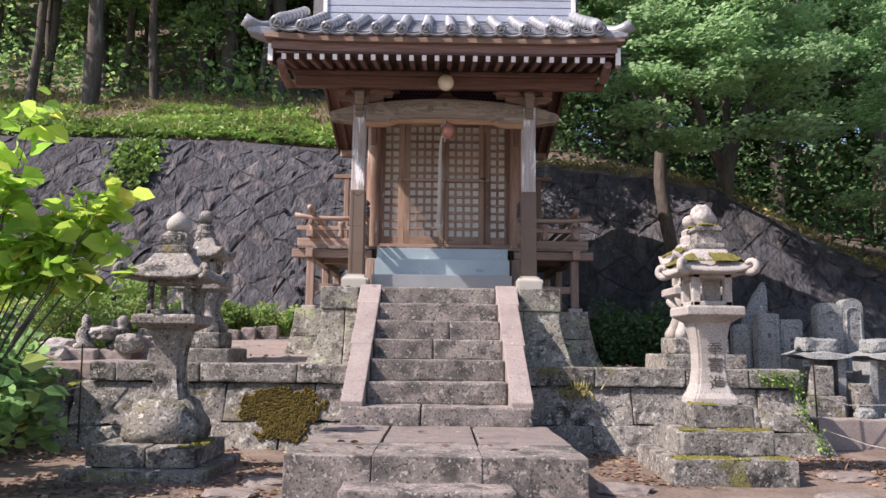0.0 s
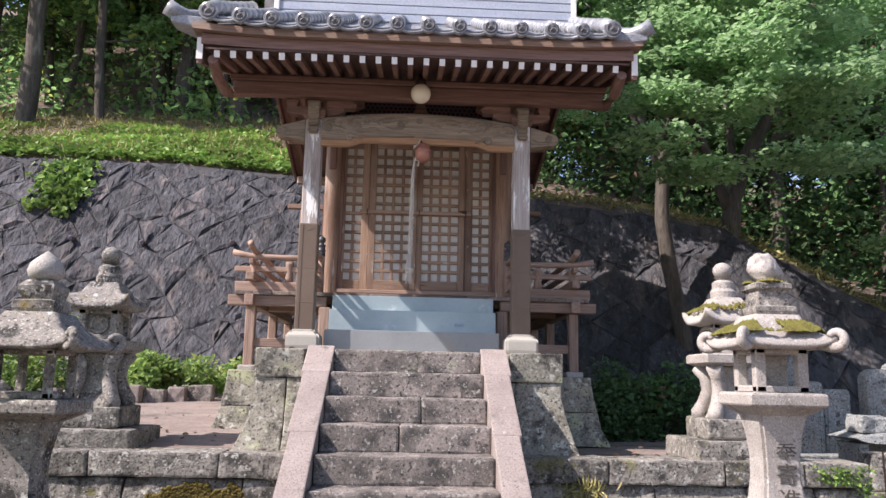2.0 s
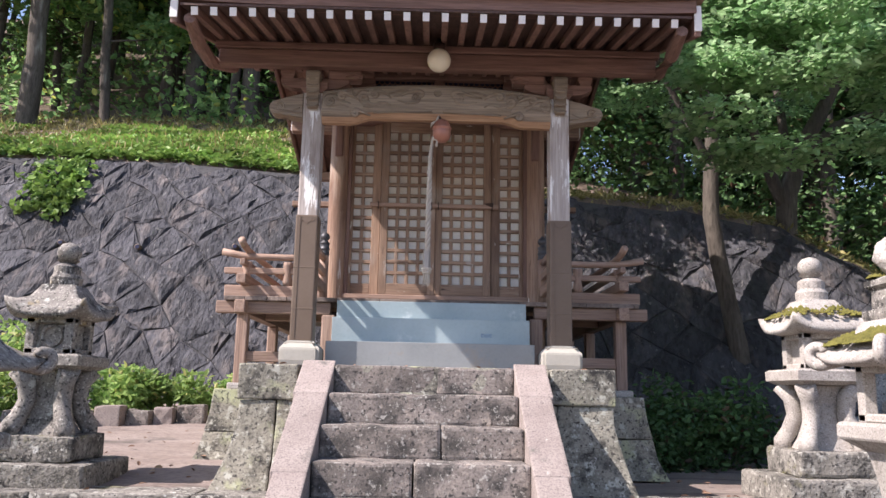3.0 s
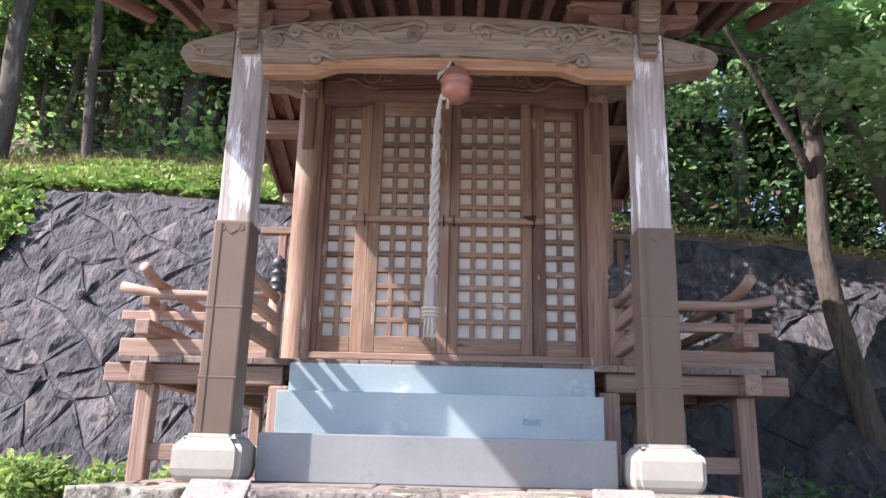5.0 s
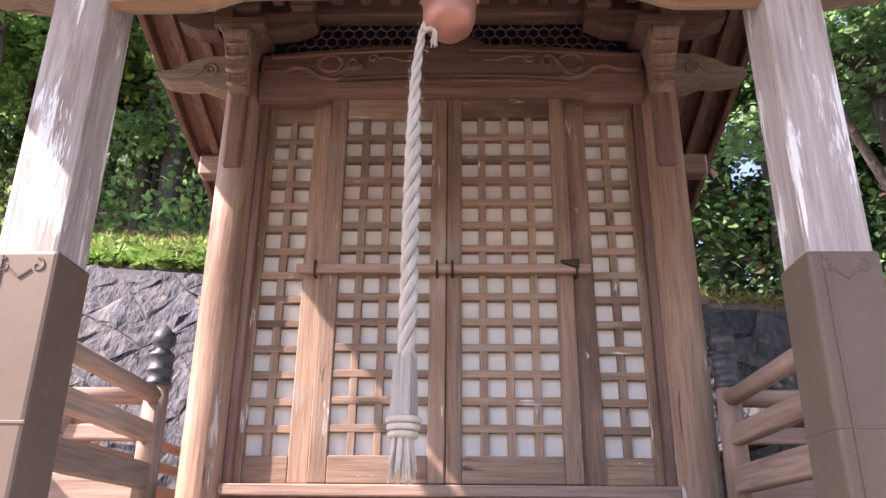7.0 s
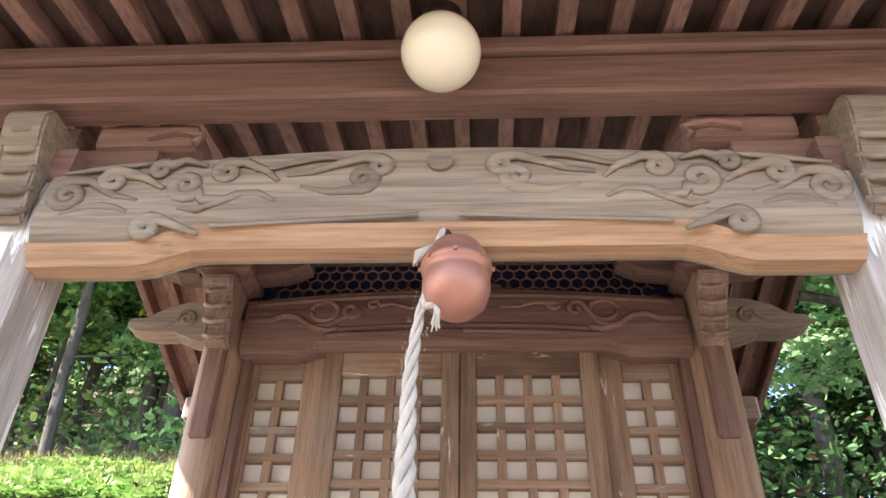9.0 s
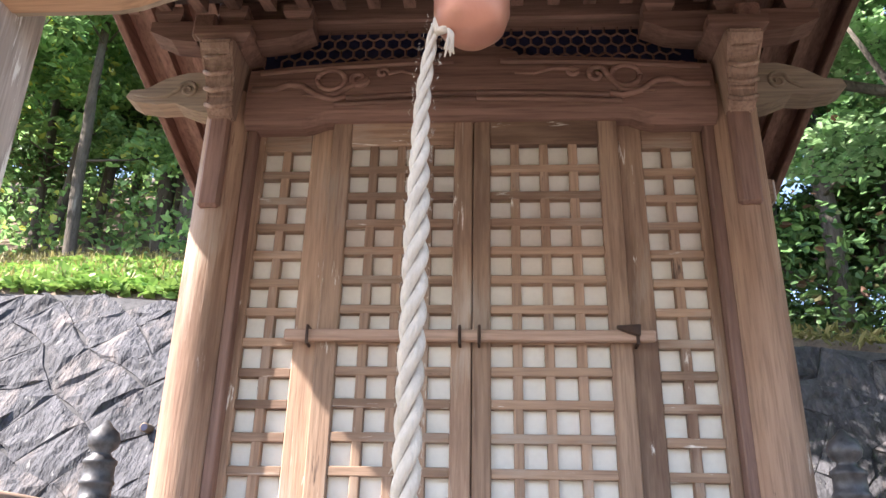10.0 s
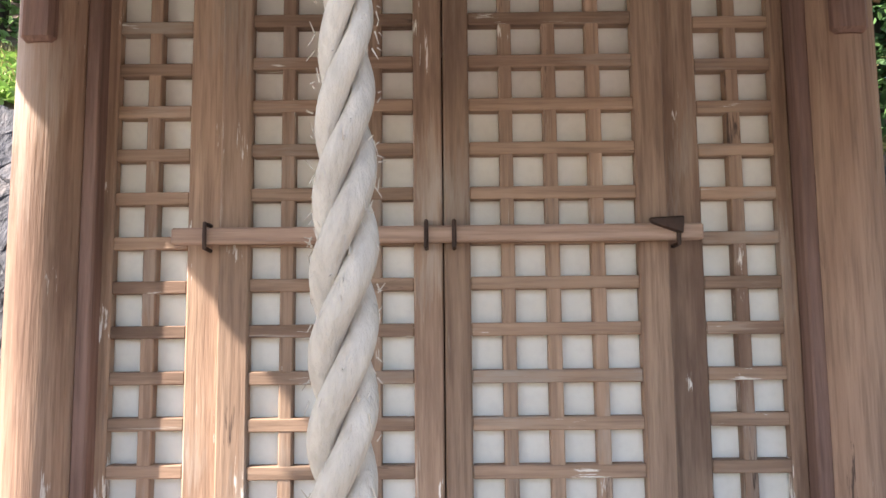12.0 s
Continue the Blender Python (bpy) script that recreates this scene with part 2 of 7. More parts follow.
tile_dark = mat("dark relief of the eave tile", (0.10, 0.10, 0.11), (0.18, 0.18, 0.19), 20.0, 0.6, 0.4)
blue_board = mat("pale blue ridge boards", (0.38, 0.43, 0.52), (0.46, 0.50, 0.58), 3.0, 0.6, 0.1, stretch=(1, 6, 6))
iron = mat("dark iron", (0.04, 0.03, 0.028), (0.10, 0.06, 0.045), 20.0, 0.6, 0.4, metal=0.7)
patina = mat("dark bronze finial", (0.06, 0.06, 0.065), (0.12, 0.12, 0.13), 9.0, 0.5, 0.3, metal=0.5)
copper = mat("reddish copper bell", (0.33, 0.145, 0.105), (0.46, 0.22, 0.16), 5.0, 0.45, 0.15, speck=0.12, metal=0.45, stains=(((0.24, 0.15, 0.13), 4.0, 0.6, 0.15),))
rope_mat = mat("grey hemp rope", (0.43, 0.385, 0.33), (0.62, 0.565, 0.49), 25.0, 0.95, 1.0, fine=140, speck=0.25, depth=0.006, stretch=(1, 1, 0.3), stains=(((0.36, 0.31, 0.25), 8.0, 0.6, 0.2),))
navy = mat("dark blue board", (0.012, 0.016, 0.05), (0.02, 0.026, 0.075), 5.0, 0.6, 0.1)
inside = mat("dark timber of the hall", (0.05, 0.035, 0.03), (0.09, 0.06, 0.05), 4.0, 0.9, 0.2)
soil = mat("brown leaf littered earth", (0.125, 0.09, 0.07), (0.24, 0.185, 0.148), 1.6, 0.98, 0.8, fine=30, depth=0.03,
           stains=(((0.30, 0.245, 0.20), 0.7, 0.56, 0.15), ((0.09, 0.07, 0.05), 2.4, 0.58, 0.15), ((0.10, 0.13, 0.035), 0.25, 0.66, 0.1)))
paving = mat("swept stone paving", (0.20, 0.155, 0.135), (0.30, 0.25, 0.225), 1.5, 0.93, 0.7, fine=30, rand=0.08, stretch=(0.6, 2.2, 1), stains=((BLACK, 1.2, 0.56, 0.15), ((0.22, 0.16, 0.09), 5.0, 0.62, 0.1)))
grass_mat = leaf_mat("sunlit ground cover leaf", (0.10, 0.20, 0.045), (0.26, 0.39, 0.10), None, 0.3)
grass_dry = leaf_mat("dry straw grass", (0.20, 0.20, 0.06), (0.36, 0.31, 0.14), None, 0.25)
leaf_weed = leaf_mat("pale weed leaf", (0.15, 0.27, 0.07), (0.34, 0.47, 0.15), (0.45, 0.43, 0.16), 0.45, 0.3)
leaf_near = leaf_mat("bright shrub leaf", (0.23, 0.44, 0.06), (0.54, 0.73, 0.13), (0.66, 0.62, 0.13), 0.6, 0.3)
leaf_maple = leaf_mat("maple leaf", (0.19, 0.35, 0.15), (0.40, 0.58, 0.31), None, 0.55, 0.3)
leaf_forest = leaf_mat("forest leaf", (0.12, 0.25, 0.09), (0.33, 0.52, 0.20), (0.52, 0.55, 0.13), 0.6)
leaf_dark = leaf_mat("dark evergreen leaf", (0.035, 0.085, 0.03), (0.10, 0.20, 0.065), (0.11, 0.06, 0.04), 0.2)
litter_mat = leaf_mat("fallen brown leaf", (0.13, 0.07, 0.045), (0.30, 0.19, 0.13), (0.42, 0.33, 0.2), 0.1, 0.2)
bark = mat("grey brown bark", (0.06, 0.05, 0.042), (0.13, 0.112, 0.095), 3.0, 0.95, 1.0, stretch=(2, 2, 0.4), fine=16, depth=0.03, stains=(((0.22, 0.21, 0.185), 2.0, 0.60, 0.1), ((0.06, 0.075, 0.035), 1.2, 0.62, 0.1)))

globe_glass = bpy.data.materials.new("cream opal glass")
globe_glass.use_nodes = True
gp = globe_glass.node_tree.nodes["Principled BSDF"]
gp.inputs["Base Color"].default_value = (0.80, 0.75, 0.60, 1)
gp.inputs["Roughness"].default_value = 0.18
gp.inputs["Subsurface Weight"].default_value = 0.3
gp.inputs["Subsurface Radius"].default_value = (0.05, 0.05, 0.04)


# ---- mesh helpers ----
def mesh_ob(name, bm, material, smooth=False):
    me = bpy.data.meshes.new(name)
    bmesh.ops.recalc_face_normals(bm, faces=bm.faces)
    bm.to_mesh(me)
    bm.free()
    me.materials.append(material)
    if smooth:
        for p in me.polygons:
            p.use_smooth = True
    return new(name, me)


def under(ob, parent):
    ob.parent = parent
    if parent.type == "EMPTY":
        ob.matrix_parent_inverse = Matrix.Translation(parent.location).inverted()
    return ob


def part(name, bm, material, parent, label="", smooth=False):
    ob = under(mesh_ob(name, bm, material, smooth), parent)
    return tagged(ob, label)


def split_parts(name, bm, material, parent, smooth=False):
    """Each loose piece of a mesh becomes a part of its own."""
    left = set(bm.faces)
    while left:
        island, todo = [], [left.pop()]
        while todo:
            f = todo.pop()
            island.append(f)
            for e in f.edges:
                for g in e.link_faces:
                    if g in left:
                        left.discard(g)
                        todo.append(g)
        piece, at = bmesh.new(), {}
        for f in sorted(island, key=lambda q: q.index):
            piece.faces.new([at.setdefault(v, None) or at.update({v: piece.verts.new(v.co)}) or at[v] for v in f.verts])
        part(name, piece, material, parent, "", smooth)
    bm.free()


def thing(name, at, label, category, group="", kind=""):
    ob = new(name)
    ob.location = at
    ob.empty_display_size = 0.1
    return tagged(ob, label, category, group, kind)


def solid(name, bm, material, label, category, kind="", smooth=False):
    return tagged(mesh_ob(name, bm, material, smooth), label, category, "", kind)


def hexa(bm, pts, bev=0.0, seg=1):
    """A block from eight corners: four below, four above, in the same order round."""
    v = [bm.verts.new(p) for p in pts]
    fs = [bm.faces.new([v[i] for i in q]) for q in ((3, 2, 1, 0), (4, 5, 6, 7), (0, 1, 5, 4), (1, 2, 6, 5), (2, 3, 7, 6), (3, 0, 4, 7))]
    if bev > 0:
        es = list({e for f in fs for e in f.edges})
        bmesh.ops.bevel(bm, geom=es, offset=bev, segments=seg, profile=0.6, affect="EDGES", clamp_overlap=True)
    return v


def bx(bm, x0, x1, y0, y1, z0, z1, bev=0.0, seg=1):
    return hexa(bm, [(x0, y0, z0), (x1, y0, z0), (x1, y1, z0), (x0, y1, z0), (x0, y0, z1), (x1, y0, z1), (x1, y1, z1), (x0, y1, z1)], bev, seg)


def box(x0, x1, y0, y1, z0, z1, bev=0.0, seg=1):
    bm = bmesh.new()
    bx(bm, x0, x1, y0, y1, z0, z1, bev, seg)
    return bm


def rough_box(x0, x1, y0, y1, z0, z1, bev=0.02, jit=0.012, cut=0.12, seed=1, batter=0.0):
    """A hewn stone: bevelled, cut up and shaken a little. batter: how far the front leans out at the foot."""
    bm = bmesh.new()
    bx(bm, x0, x1, y0, y1, z0, z1)
    for axis, lo, hi in ((0, x0, x1), (1, y0, y1), (2, z0, z1)):
        k = max(1, min(14, int((hi - lo) / cut)))
        for i in range(1, k):
            p, nrm = [0, 0, 0], [0, 0, 0]
            p[axis], nrm[axis] = lo + (hi - lo) * i / k, 1
            bmesh.ops.bisect_plane(bm, geom=bm.verts[:] + bm.edges[:] + bm.faces[:], plane_co=p, plane_no=nrm)
    sharp = [e for e in bm.edges if len(e.link_faces) == 2 and e.calc_face_angle(0) > 1]
    bmesh.ops.bevel(bm, geom=sharp, offset=bev, segments=2, profile=0.6, affect="EDGES", clamp_overlap=True)
    for v in bm.verts:
        q = v.co * 5 + Vector((seed * 3.1, seed * 1.7, 0))
        v.co += Vector(noise.noise_vector(q)) * jit + Vector(noise.noise_vector(q * 3.3)) * jit * 0.5
        if batter and z1 > z0:
            v.co.y -= batter * (z1 - v.co.z) / (z1 - z0)
    return bm


def rod(bm, p0, p1, r0, r1=None, n=12, caps=True):
    r1 = r0 if r1 is None else r1
    p0, p1 = Vector(p0), Vector(p1)
    q = (p1 - p0).to_track_quat("Z", "Y")
    rings = []
    for p, r in ((p0, r0), (p1, r1)):
        rings.append([bm.verts.new(p + q @ Vector((r * math.cos(2 * math.pi * i / n), r * math.sin(2 * math.pi * i / n), 0))) for i in range(n)])
    for i in range(n):
        bm.faces.new((rings[0][i], rings[0][(i + 1) % n], rings[1][(i + 1) % n], rings[1][i]))
    if caps:
        bm.faces.new(rings[0][::-1])
        bm.faces.new(rings[1])
    return bm


def tube(bm, pts, radii, n=8, flat=1.0):
    """A tube along points, radius by radius."""
    pts = [Vector(p) for p in pts]
    rings = []
    for i, p in enumerate(pts):
        d = (pts[min(i + 1, len(pts) - 1)] - pts[max(i - 1, 0)]).normalized()
        side = d.cross(Vector((0.13, 0.97, 0.21))).normalized()
        up = side.cross(d)
        r = radii[i] if not isinstance(radii, float) else radii
        rings.append([bm.verts.new(p + side * r * math.cos(2 * math.pi * k / n) + up * r * flat * math.sin(2 * math.pi * k / n)) for k in range(n)])
    for a, b in zip(rings, rings[1:]):
        for k in range(n):
            bm.faces.new((a[k], a[(k + 1) % n], b[(k + 1) % n], b[k]))
    bm.faces.new(rings[0][::-1])
    bm.faces.new(rings[-1])
    return bm


def lathe(bm, prof, at, n=24, turn=0.0, square=False):
    """A turned (or, with square, four-sided) body from (radius, height) pairs."""
    if square:
        n, turn = 4, math.pi / 4
    k = math.sqrt(2) if square else 1.0
    rings = []
    for r, z in prof:
        rings.append([bm.verts.new((at[0] + k * r * math.cos(turn + 2 * math.pi * i / n), at[1] + k * r * math.sin(turn + 2 * math.pi * i / n), at[2] + z)) for i in range(n)])
    for a, b in zip(rings, rings[1:]):
        for i in range(n):
            bm.faces.new((a[i], a[(i + 1) % n], b[(i + 1) % n], b[i]))
    bm.faces.new(rings[0][::-1])
    bm.faces.new(rings[-1])
    return bm


def slant(bm, p0, p1, w, h, bev=0.0):
    """A squared timber from p0 to p1 (axis of its middle), w wide, h high."""
    p0, p1 = Vector(p0), Vector(p1)
    d = (p1 - p0).normalized()
    side = d.cross(Vector((0, 0, 1)))
    side = side.normalized() if side.length > 1e-4 else Vector((1, 0, 0))
    up = side.cross(d)
    a, b = side * w / 2, up * h / 2
    hexa(bm, [p0 - a - b, p0 + a - b, p1 + a - b, p1 - a - b, p0 - a + b, p0 + a + b, p1 + a + b, p1 - a + b], bev)
    return bm


def spiral(bm, cx, cz, y, r, turns, start, hand, thick, tail=()):
    """A carved scroll lying on a face that looks along -y."""
    pts, rad = [], []
    k = int(14 * turns)
    for i in range(k + 1):
        f = i / k
        a = start + hand * 2 * math.pi * turns * f
        rr = r * (1 - 0.85 * f)
        pts.append((cx + rr * math.cos(a), y, cz + rr * math.sin(a)))
        rad.append(thick * (0.6 + 0.4 * (1 - f)))
    pts = [(p[0], y, p[1]) for p in tail] + pts
    rad = [thick * (0.35 + 0.65 * i / max(1, len(tail))) for i in range(len(tail))] + rad
    return tube(bm, pts, rad, 6)


def leaves_mesh(name, pts, size, material, seed=0, nrm_up=0.4, shape=0.55, vary=0.4):
    """One mesh of many single folded leaves at the given places."""
    rng = np.random.default_rng(seed)
    pts = np.asarray(pts, float)
    n = len(pts)
    d = rng.normal(size=(n, 3))
    d[:, 2] *= 1 - nrm_up
    d /= np.linalg.norm(d, axis=1)[:, None] + 1e-9
    u = rng.normal(size=(n, 3))
    u[:, 2] += nrm_up * 3
    s = np.cross(d, u)
    s /= np.linalg.norm(s, axis=1)[:, None] + 1e-9
    nn = np.cross(s, d)
    L = (size * (1 + vary * rng.uniform(-1, 1, n)))[:, None]
    v = np.empty((n, 6, 3))
    v[:, 0] = pts
    v[:, 1] = pts + d * L * 0.3 + s * L * shape * 0.5 + nn * L * 0.06
    v[:, 2] = pts + d * L * 0.7 + s * L * shape * 0.38 + nn * L * 0.05
    v[:, 3] = pts + d * L - nn * L * 0.08
    v[:, 4] = pts + d * L * 0.7 - s * L * shape * 0.38 + nn * L * 0.05
    v[:, 5] = pts + d * L * 0.3 - s * L * shape * 0.5 + nn * L * 0.06
    base = (np.arange(n) * 6)[:, None]
    faces = np.concatenate([base + np.array([[0, 1, 2, 3]]), base + np.array([[0, 3, 4, 5]])])
    me = bpy.data.meshes.new(name)
    me.from_pydata(v.reshape(-1, 3).tolist(), [], faces.tolist())
    me.materials.append(material)
    return new(name, me)


# ---- lie of the land ----
def lerp_table(x, table):
    for (x0, v0), (x1, v1) in zip(table, table[1:]):
        if x <= x1:
            f = min(1, max(0, (x - x0) / (x1 - x0)))
            return v0 + (v1 - v0) * f
    return table[-1][1]


BASE_Z = 1.22
TOPS = ((-14, 6.25), (-5, 6.15), (-2.6, 5.95), (2.2, 5.5), (4.5, 5.0), (5.6, 4.6), (6.8, 3.8), (8.1, 2.9), (12, 1.9))


def wall_top(x):
    return lerp_table(x, TOPS)


def wall_foot(x):
    return lerp_table(x, ((2.0, 14.1), (5.6, 12.9), (12.0, 12.6)))


def wall_y(x, z):
    return wall_foot(x) + 0.65 * (z - BASE_Z)


def low_ground(x, y):
    z = 0.31 - 0.2 * min(1, max(0, (5.5 - y) / 6))
    if y > 8.6:
        z += 0.02 * (y - 8.6)
    return z + 0.05 * noise.noise(Vector((x * 0.6, y * 0.6, 3)))


def hill(x, y):
    """Height of the slope behind the retaining wall."""
    d = max(0.0, y - wall_y(x, wall_top(x)))
    steep = (0.46 + 0.10 * min(1, max(0, (d - 9) / 10))) if x < 2 else 0.34
    return wall_top(x) + 0.04 + steep * min(d, 60) + 0.12 * noise.noise(Vector((x * 0.35, y * 0.35, 0))) * min(1, d)


# ---- ground, hill, retaining wall ----
def build_ground():
    xs = [-400, -150, -60, -30, -20] + [-14 + 0.4 * i for i in range(66)] + [16, 22, 32, 60, 150, 400]
    fr = [-300, -100, -30, -10, -4] + [-2 + 0.35 * i for i in range(37)]
    back = [0.0, 0.4, 0.9, 1.5, 2.2, 3, 4, 5, 6.5, 8, 10, 13, 17, 22, 30, 45, 70, 130, 380]
    rows = []
    for y in fr:
        rows.append([(x, y, low_ground(x, y)) for x in xs])
    rows.append([(x, wall_foot(x) + 0.3, low_ground(x, 12)) for x in xs])
    for d in back:
        rows.append([(x, wall_y(x, wall_top(x)) + 0.25 + d, hill(x, wall_y(x, wall_top(x)) + 0.25 + d)) for x in xs])
    verts = [p for r in rows for p in r]
    w = len(xs)
    faces = [(j * w + i, j * w + i + 1, (j + 1) * w + i + 1, (j + 1) * w + i) for j in range(len(rows) - 1) for i in range(w - 1)]
    me = bpy.data.meshes.new("ground")
    me.from_pydata(verts, [], faces)
    me.materials.append(soil)
    for p in me.polygons:
        p.use_smooth = True
    tagged(new("ground", me), "brown earth strewn with leaves, rising to a wooded slope", "ground", "", "structure")


build_ground()


def build_terrace_floor():
    """The low terrace: rear fill, paved top."""
    bm = bmesh.new()
    bx(bm, -3.75, 3.95, 8.92, 14.0, 0.2, 1.19)
    hexa(bm, [(-4.6, 9.0, 1.0), (-1.3, 9.0, 1.0), (-1.3, 14.3, 1.0), (-4.6, 14.3, 1.0), (-4.6, 9.03, 1.197), (-1.3, 9.03, 1.197), (-1.3, 14.3, 1.72), (-4.6, 14.3, 1.72)])
    solid("terrace_floor", bm, paving, "low stone terrace floor dusted with fallen leaves", "terrace", "structure")


build_terrace_floor()


# ---- stairs of the approach ----
CX = 0.0


def build_stairs():
    st = thing("stone_stairs", (0, 5.0, 0.3), "worn grey stone steps with lichen between sloping stringers", "stairs")
    part("step", rough_box(-0.6, 0.49, 4.8, 5.16, 0.2, 0.545, 0.02, 0.012, 0.15, 2), stone_step, st, "low first stone step")
    # landing of slabs
    cuts = [-0.99, -0.42, 0.30, 0.995]
    for i, (a, b) in enumerate(zip(cuts, cuts[1:])):
        part("landing_slab", rough_box(a, b - 0.003, 5.1, 5.75 + 0.1 * (i % 2), 0.2, 0.712, 0.008, 0.008, 0.16, 10 + i), stone_step, st)
        part("landing_slab", rough_box(a + 0.02, b - 0.003, 5.757 + 0.1 * (i % 2), 7.12, 0.2, 0.716, 0.006, 0.007, 0.16, 20 + i), stone_tread, st)
    for a, b, s in ((-0.865, -0.15, 1), (-0.143, 0.865, 2)):
        part("base_block", rough_box(a, b, 7.06, 7.6, 0.7, 0.885, 0.018, 0.009, 0.12, 30 + s), stone_step, st)
    for k in range(1, 7):
        y = 7.08 + 0.325 * k
        z = 0.885 + 0.207 * k
        split = (-0.2, 0.16, -0.05, 0.12, -0.25, 0.08)[k - 1]
        w = 0.672
        for a, b, s in (((-w, split, 1), (split + 0.004, w, 2)) if k in (3, 4, 6) else ((-w, w, 1),)):
            part("step", rough_box(a, b, y, y + 0.5, z - 0.215, z, 0.022, 0.011, 0.11, 40 + 2 * k + s), stone_step, st)
    part("stair_core", box(-0.66, 0.66, 7.45, 9.3, 0.4, 0.87), mortar, st)
    for sgn in (-1, 1):
        cutsy = [7.08, 7.95, 8.72, 9.12]
        for i, (ya, yb) in enumerate(zip(cutsy, cutsy[1:])):
            def top(y):
                return 0.93 + (y - 7.08) * (1.21 / 2.0)
            xi, xo0 = 0.675, 0.88 + 0.05 * (ya - 7.08) / 2
            a, b = (xi, xo0) if sgn > 0 else (-xo0, -xi)
            bm = bmesh.new()
            zl = 0.86
            hexa(bm, [(a, ya, zl), (b, ya, zl), (b, yb - 0.006, zl), (a, yb - 0.006, zl), (a, ya, top(ya)), (b, ya, top(ya)), (b, yb - 0.006, top(yb)), (a, yb - 0.006, top(yb))], 0.012, 2)
            part("stringer", bm, stone_kerb, st, "pinkish sloping stringer slab")


build_stairs()


def flared(x0, x1, y0, y1, z0, z1, fl, seed, sides=(1, 1)):
    """A wall stone whose front and outer end sweep outward at the foot."""
    bm = rough_box(x0, x1, y0, y1, z0, z1, 0.015, 0.01, 0.13, seed)
    for v in bm.verts:
        f = max(0.0, (z1 - v.co.z) / (z1 - z0))
        k = fl * f ** 1.8
        if v.co.y < (y0 + y1) / 2:
            v.co.y -= k
        if sides[0] and v.co.x < x0 + 0.1:
            v.co.x -= k
        if sides[1] and v.co.x > x1 - 0.1:
            v.co.x += k
    return bm


def build_upper_terrace():
    t = thing("stone_platform", (0.03, 9.5, 1.2), "mottled stone platform under the shrine with pale green lichen", "platform")
    T, F = 2.125, 9.03
    # coping course
    for a, b, s in ((-1.39, -0.945, 1), (0.945, 1.44, 2), (-0.67, 0.17, 3), (0.176, 0.67, 4)):
        y0 = F if abs(a + b) > 1.5 else F + 0.005
        part("coping_stone", rough_box(a, b, y0, y0 + 0.5, 1.86, T, 0.014, 0.008, 0.12, 60 + s), stone_terrace, t)
    part("paving_slab", rough_box(-1.385, -0.25, F + 0.3, 10.6, 1.9, T - 0.003, 0.01, 0.004, 0.3, 66), stone_tread, t)
    part("paving_slab", rough_box(-0.244, 0.6, F + 0.3, 10.6, 1.9, T - 0.003, 0.01, 0.004, 0.3, 67), stone_tread, t)
    part("paving_slab", rough_box(0.606, 1.435, F + 0.3, 10.6, 1.9, T - 0.003, 0.01, 0.004, 0.3, 68), stone_tread, t)
    # flared lower courses
    part("flared_stone", flared(-1.37, -1.10, F + 0.02, 10.4, 1.2, 1.855, 0.16, 71, (1, 0)), stone_terrace, t)
    part("flared_stone", flared(-1.095, -0.9, F + 0.02, 9.6, 1.2, 1.855, 0.16, 72, (0, 0)), stone_terrace, t)
    part("flared_stone", flared(1.0, 1.42, F + 0.02, 10.4, 1.2, 1.855, 0.16, 73, (0, 1)), stone_terrace, t)
    part("flared_stone", flared(0.9, 0.996, F + 0.02, 9.6, 1.2, 1.855, 0.16, 74, (0, 0)), stone_terrace, t)
    # wider rear base under the veranda
    for a, b, sd, s in ((-1.93, -1.3, (1, 0), 1), (1.4, 2.02, (0, 1), 2)):
        part("rear_stone", flared(a, b, 10.35, 11.3, 1.56, 1.93, 0.05, 80 + s, sd), stone_terrace, t)
        part("rear_stone", flared(a - 0.05 * sd[0], b + 0.05 * sd[1], 10.3, 11.3, 1.2, 1.555, 0.12, 84 + s, sd), stone_terrace, t)
        part("rear_stone", rough_box(a, b, 11.31, 13.9, 1.2, 1.93, 0.02, 0.012, 0.2, 88 + s), stone_terrace, t)
    part("base_core", box(-1.3, 1.4, 9.5, 13.8, 1.2, 1.88), mortar, t)


build_upper_terrace()


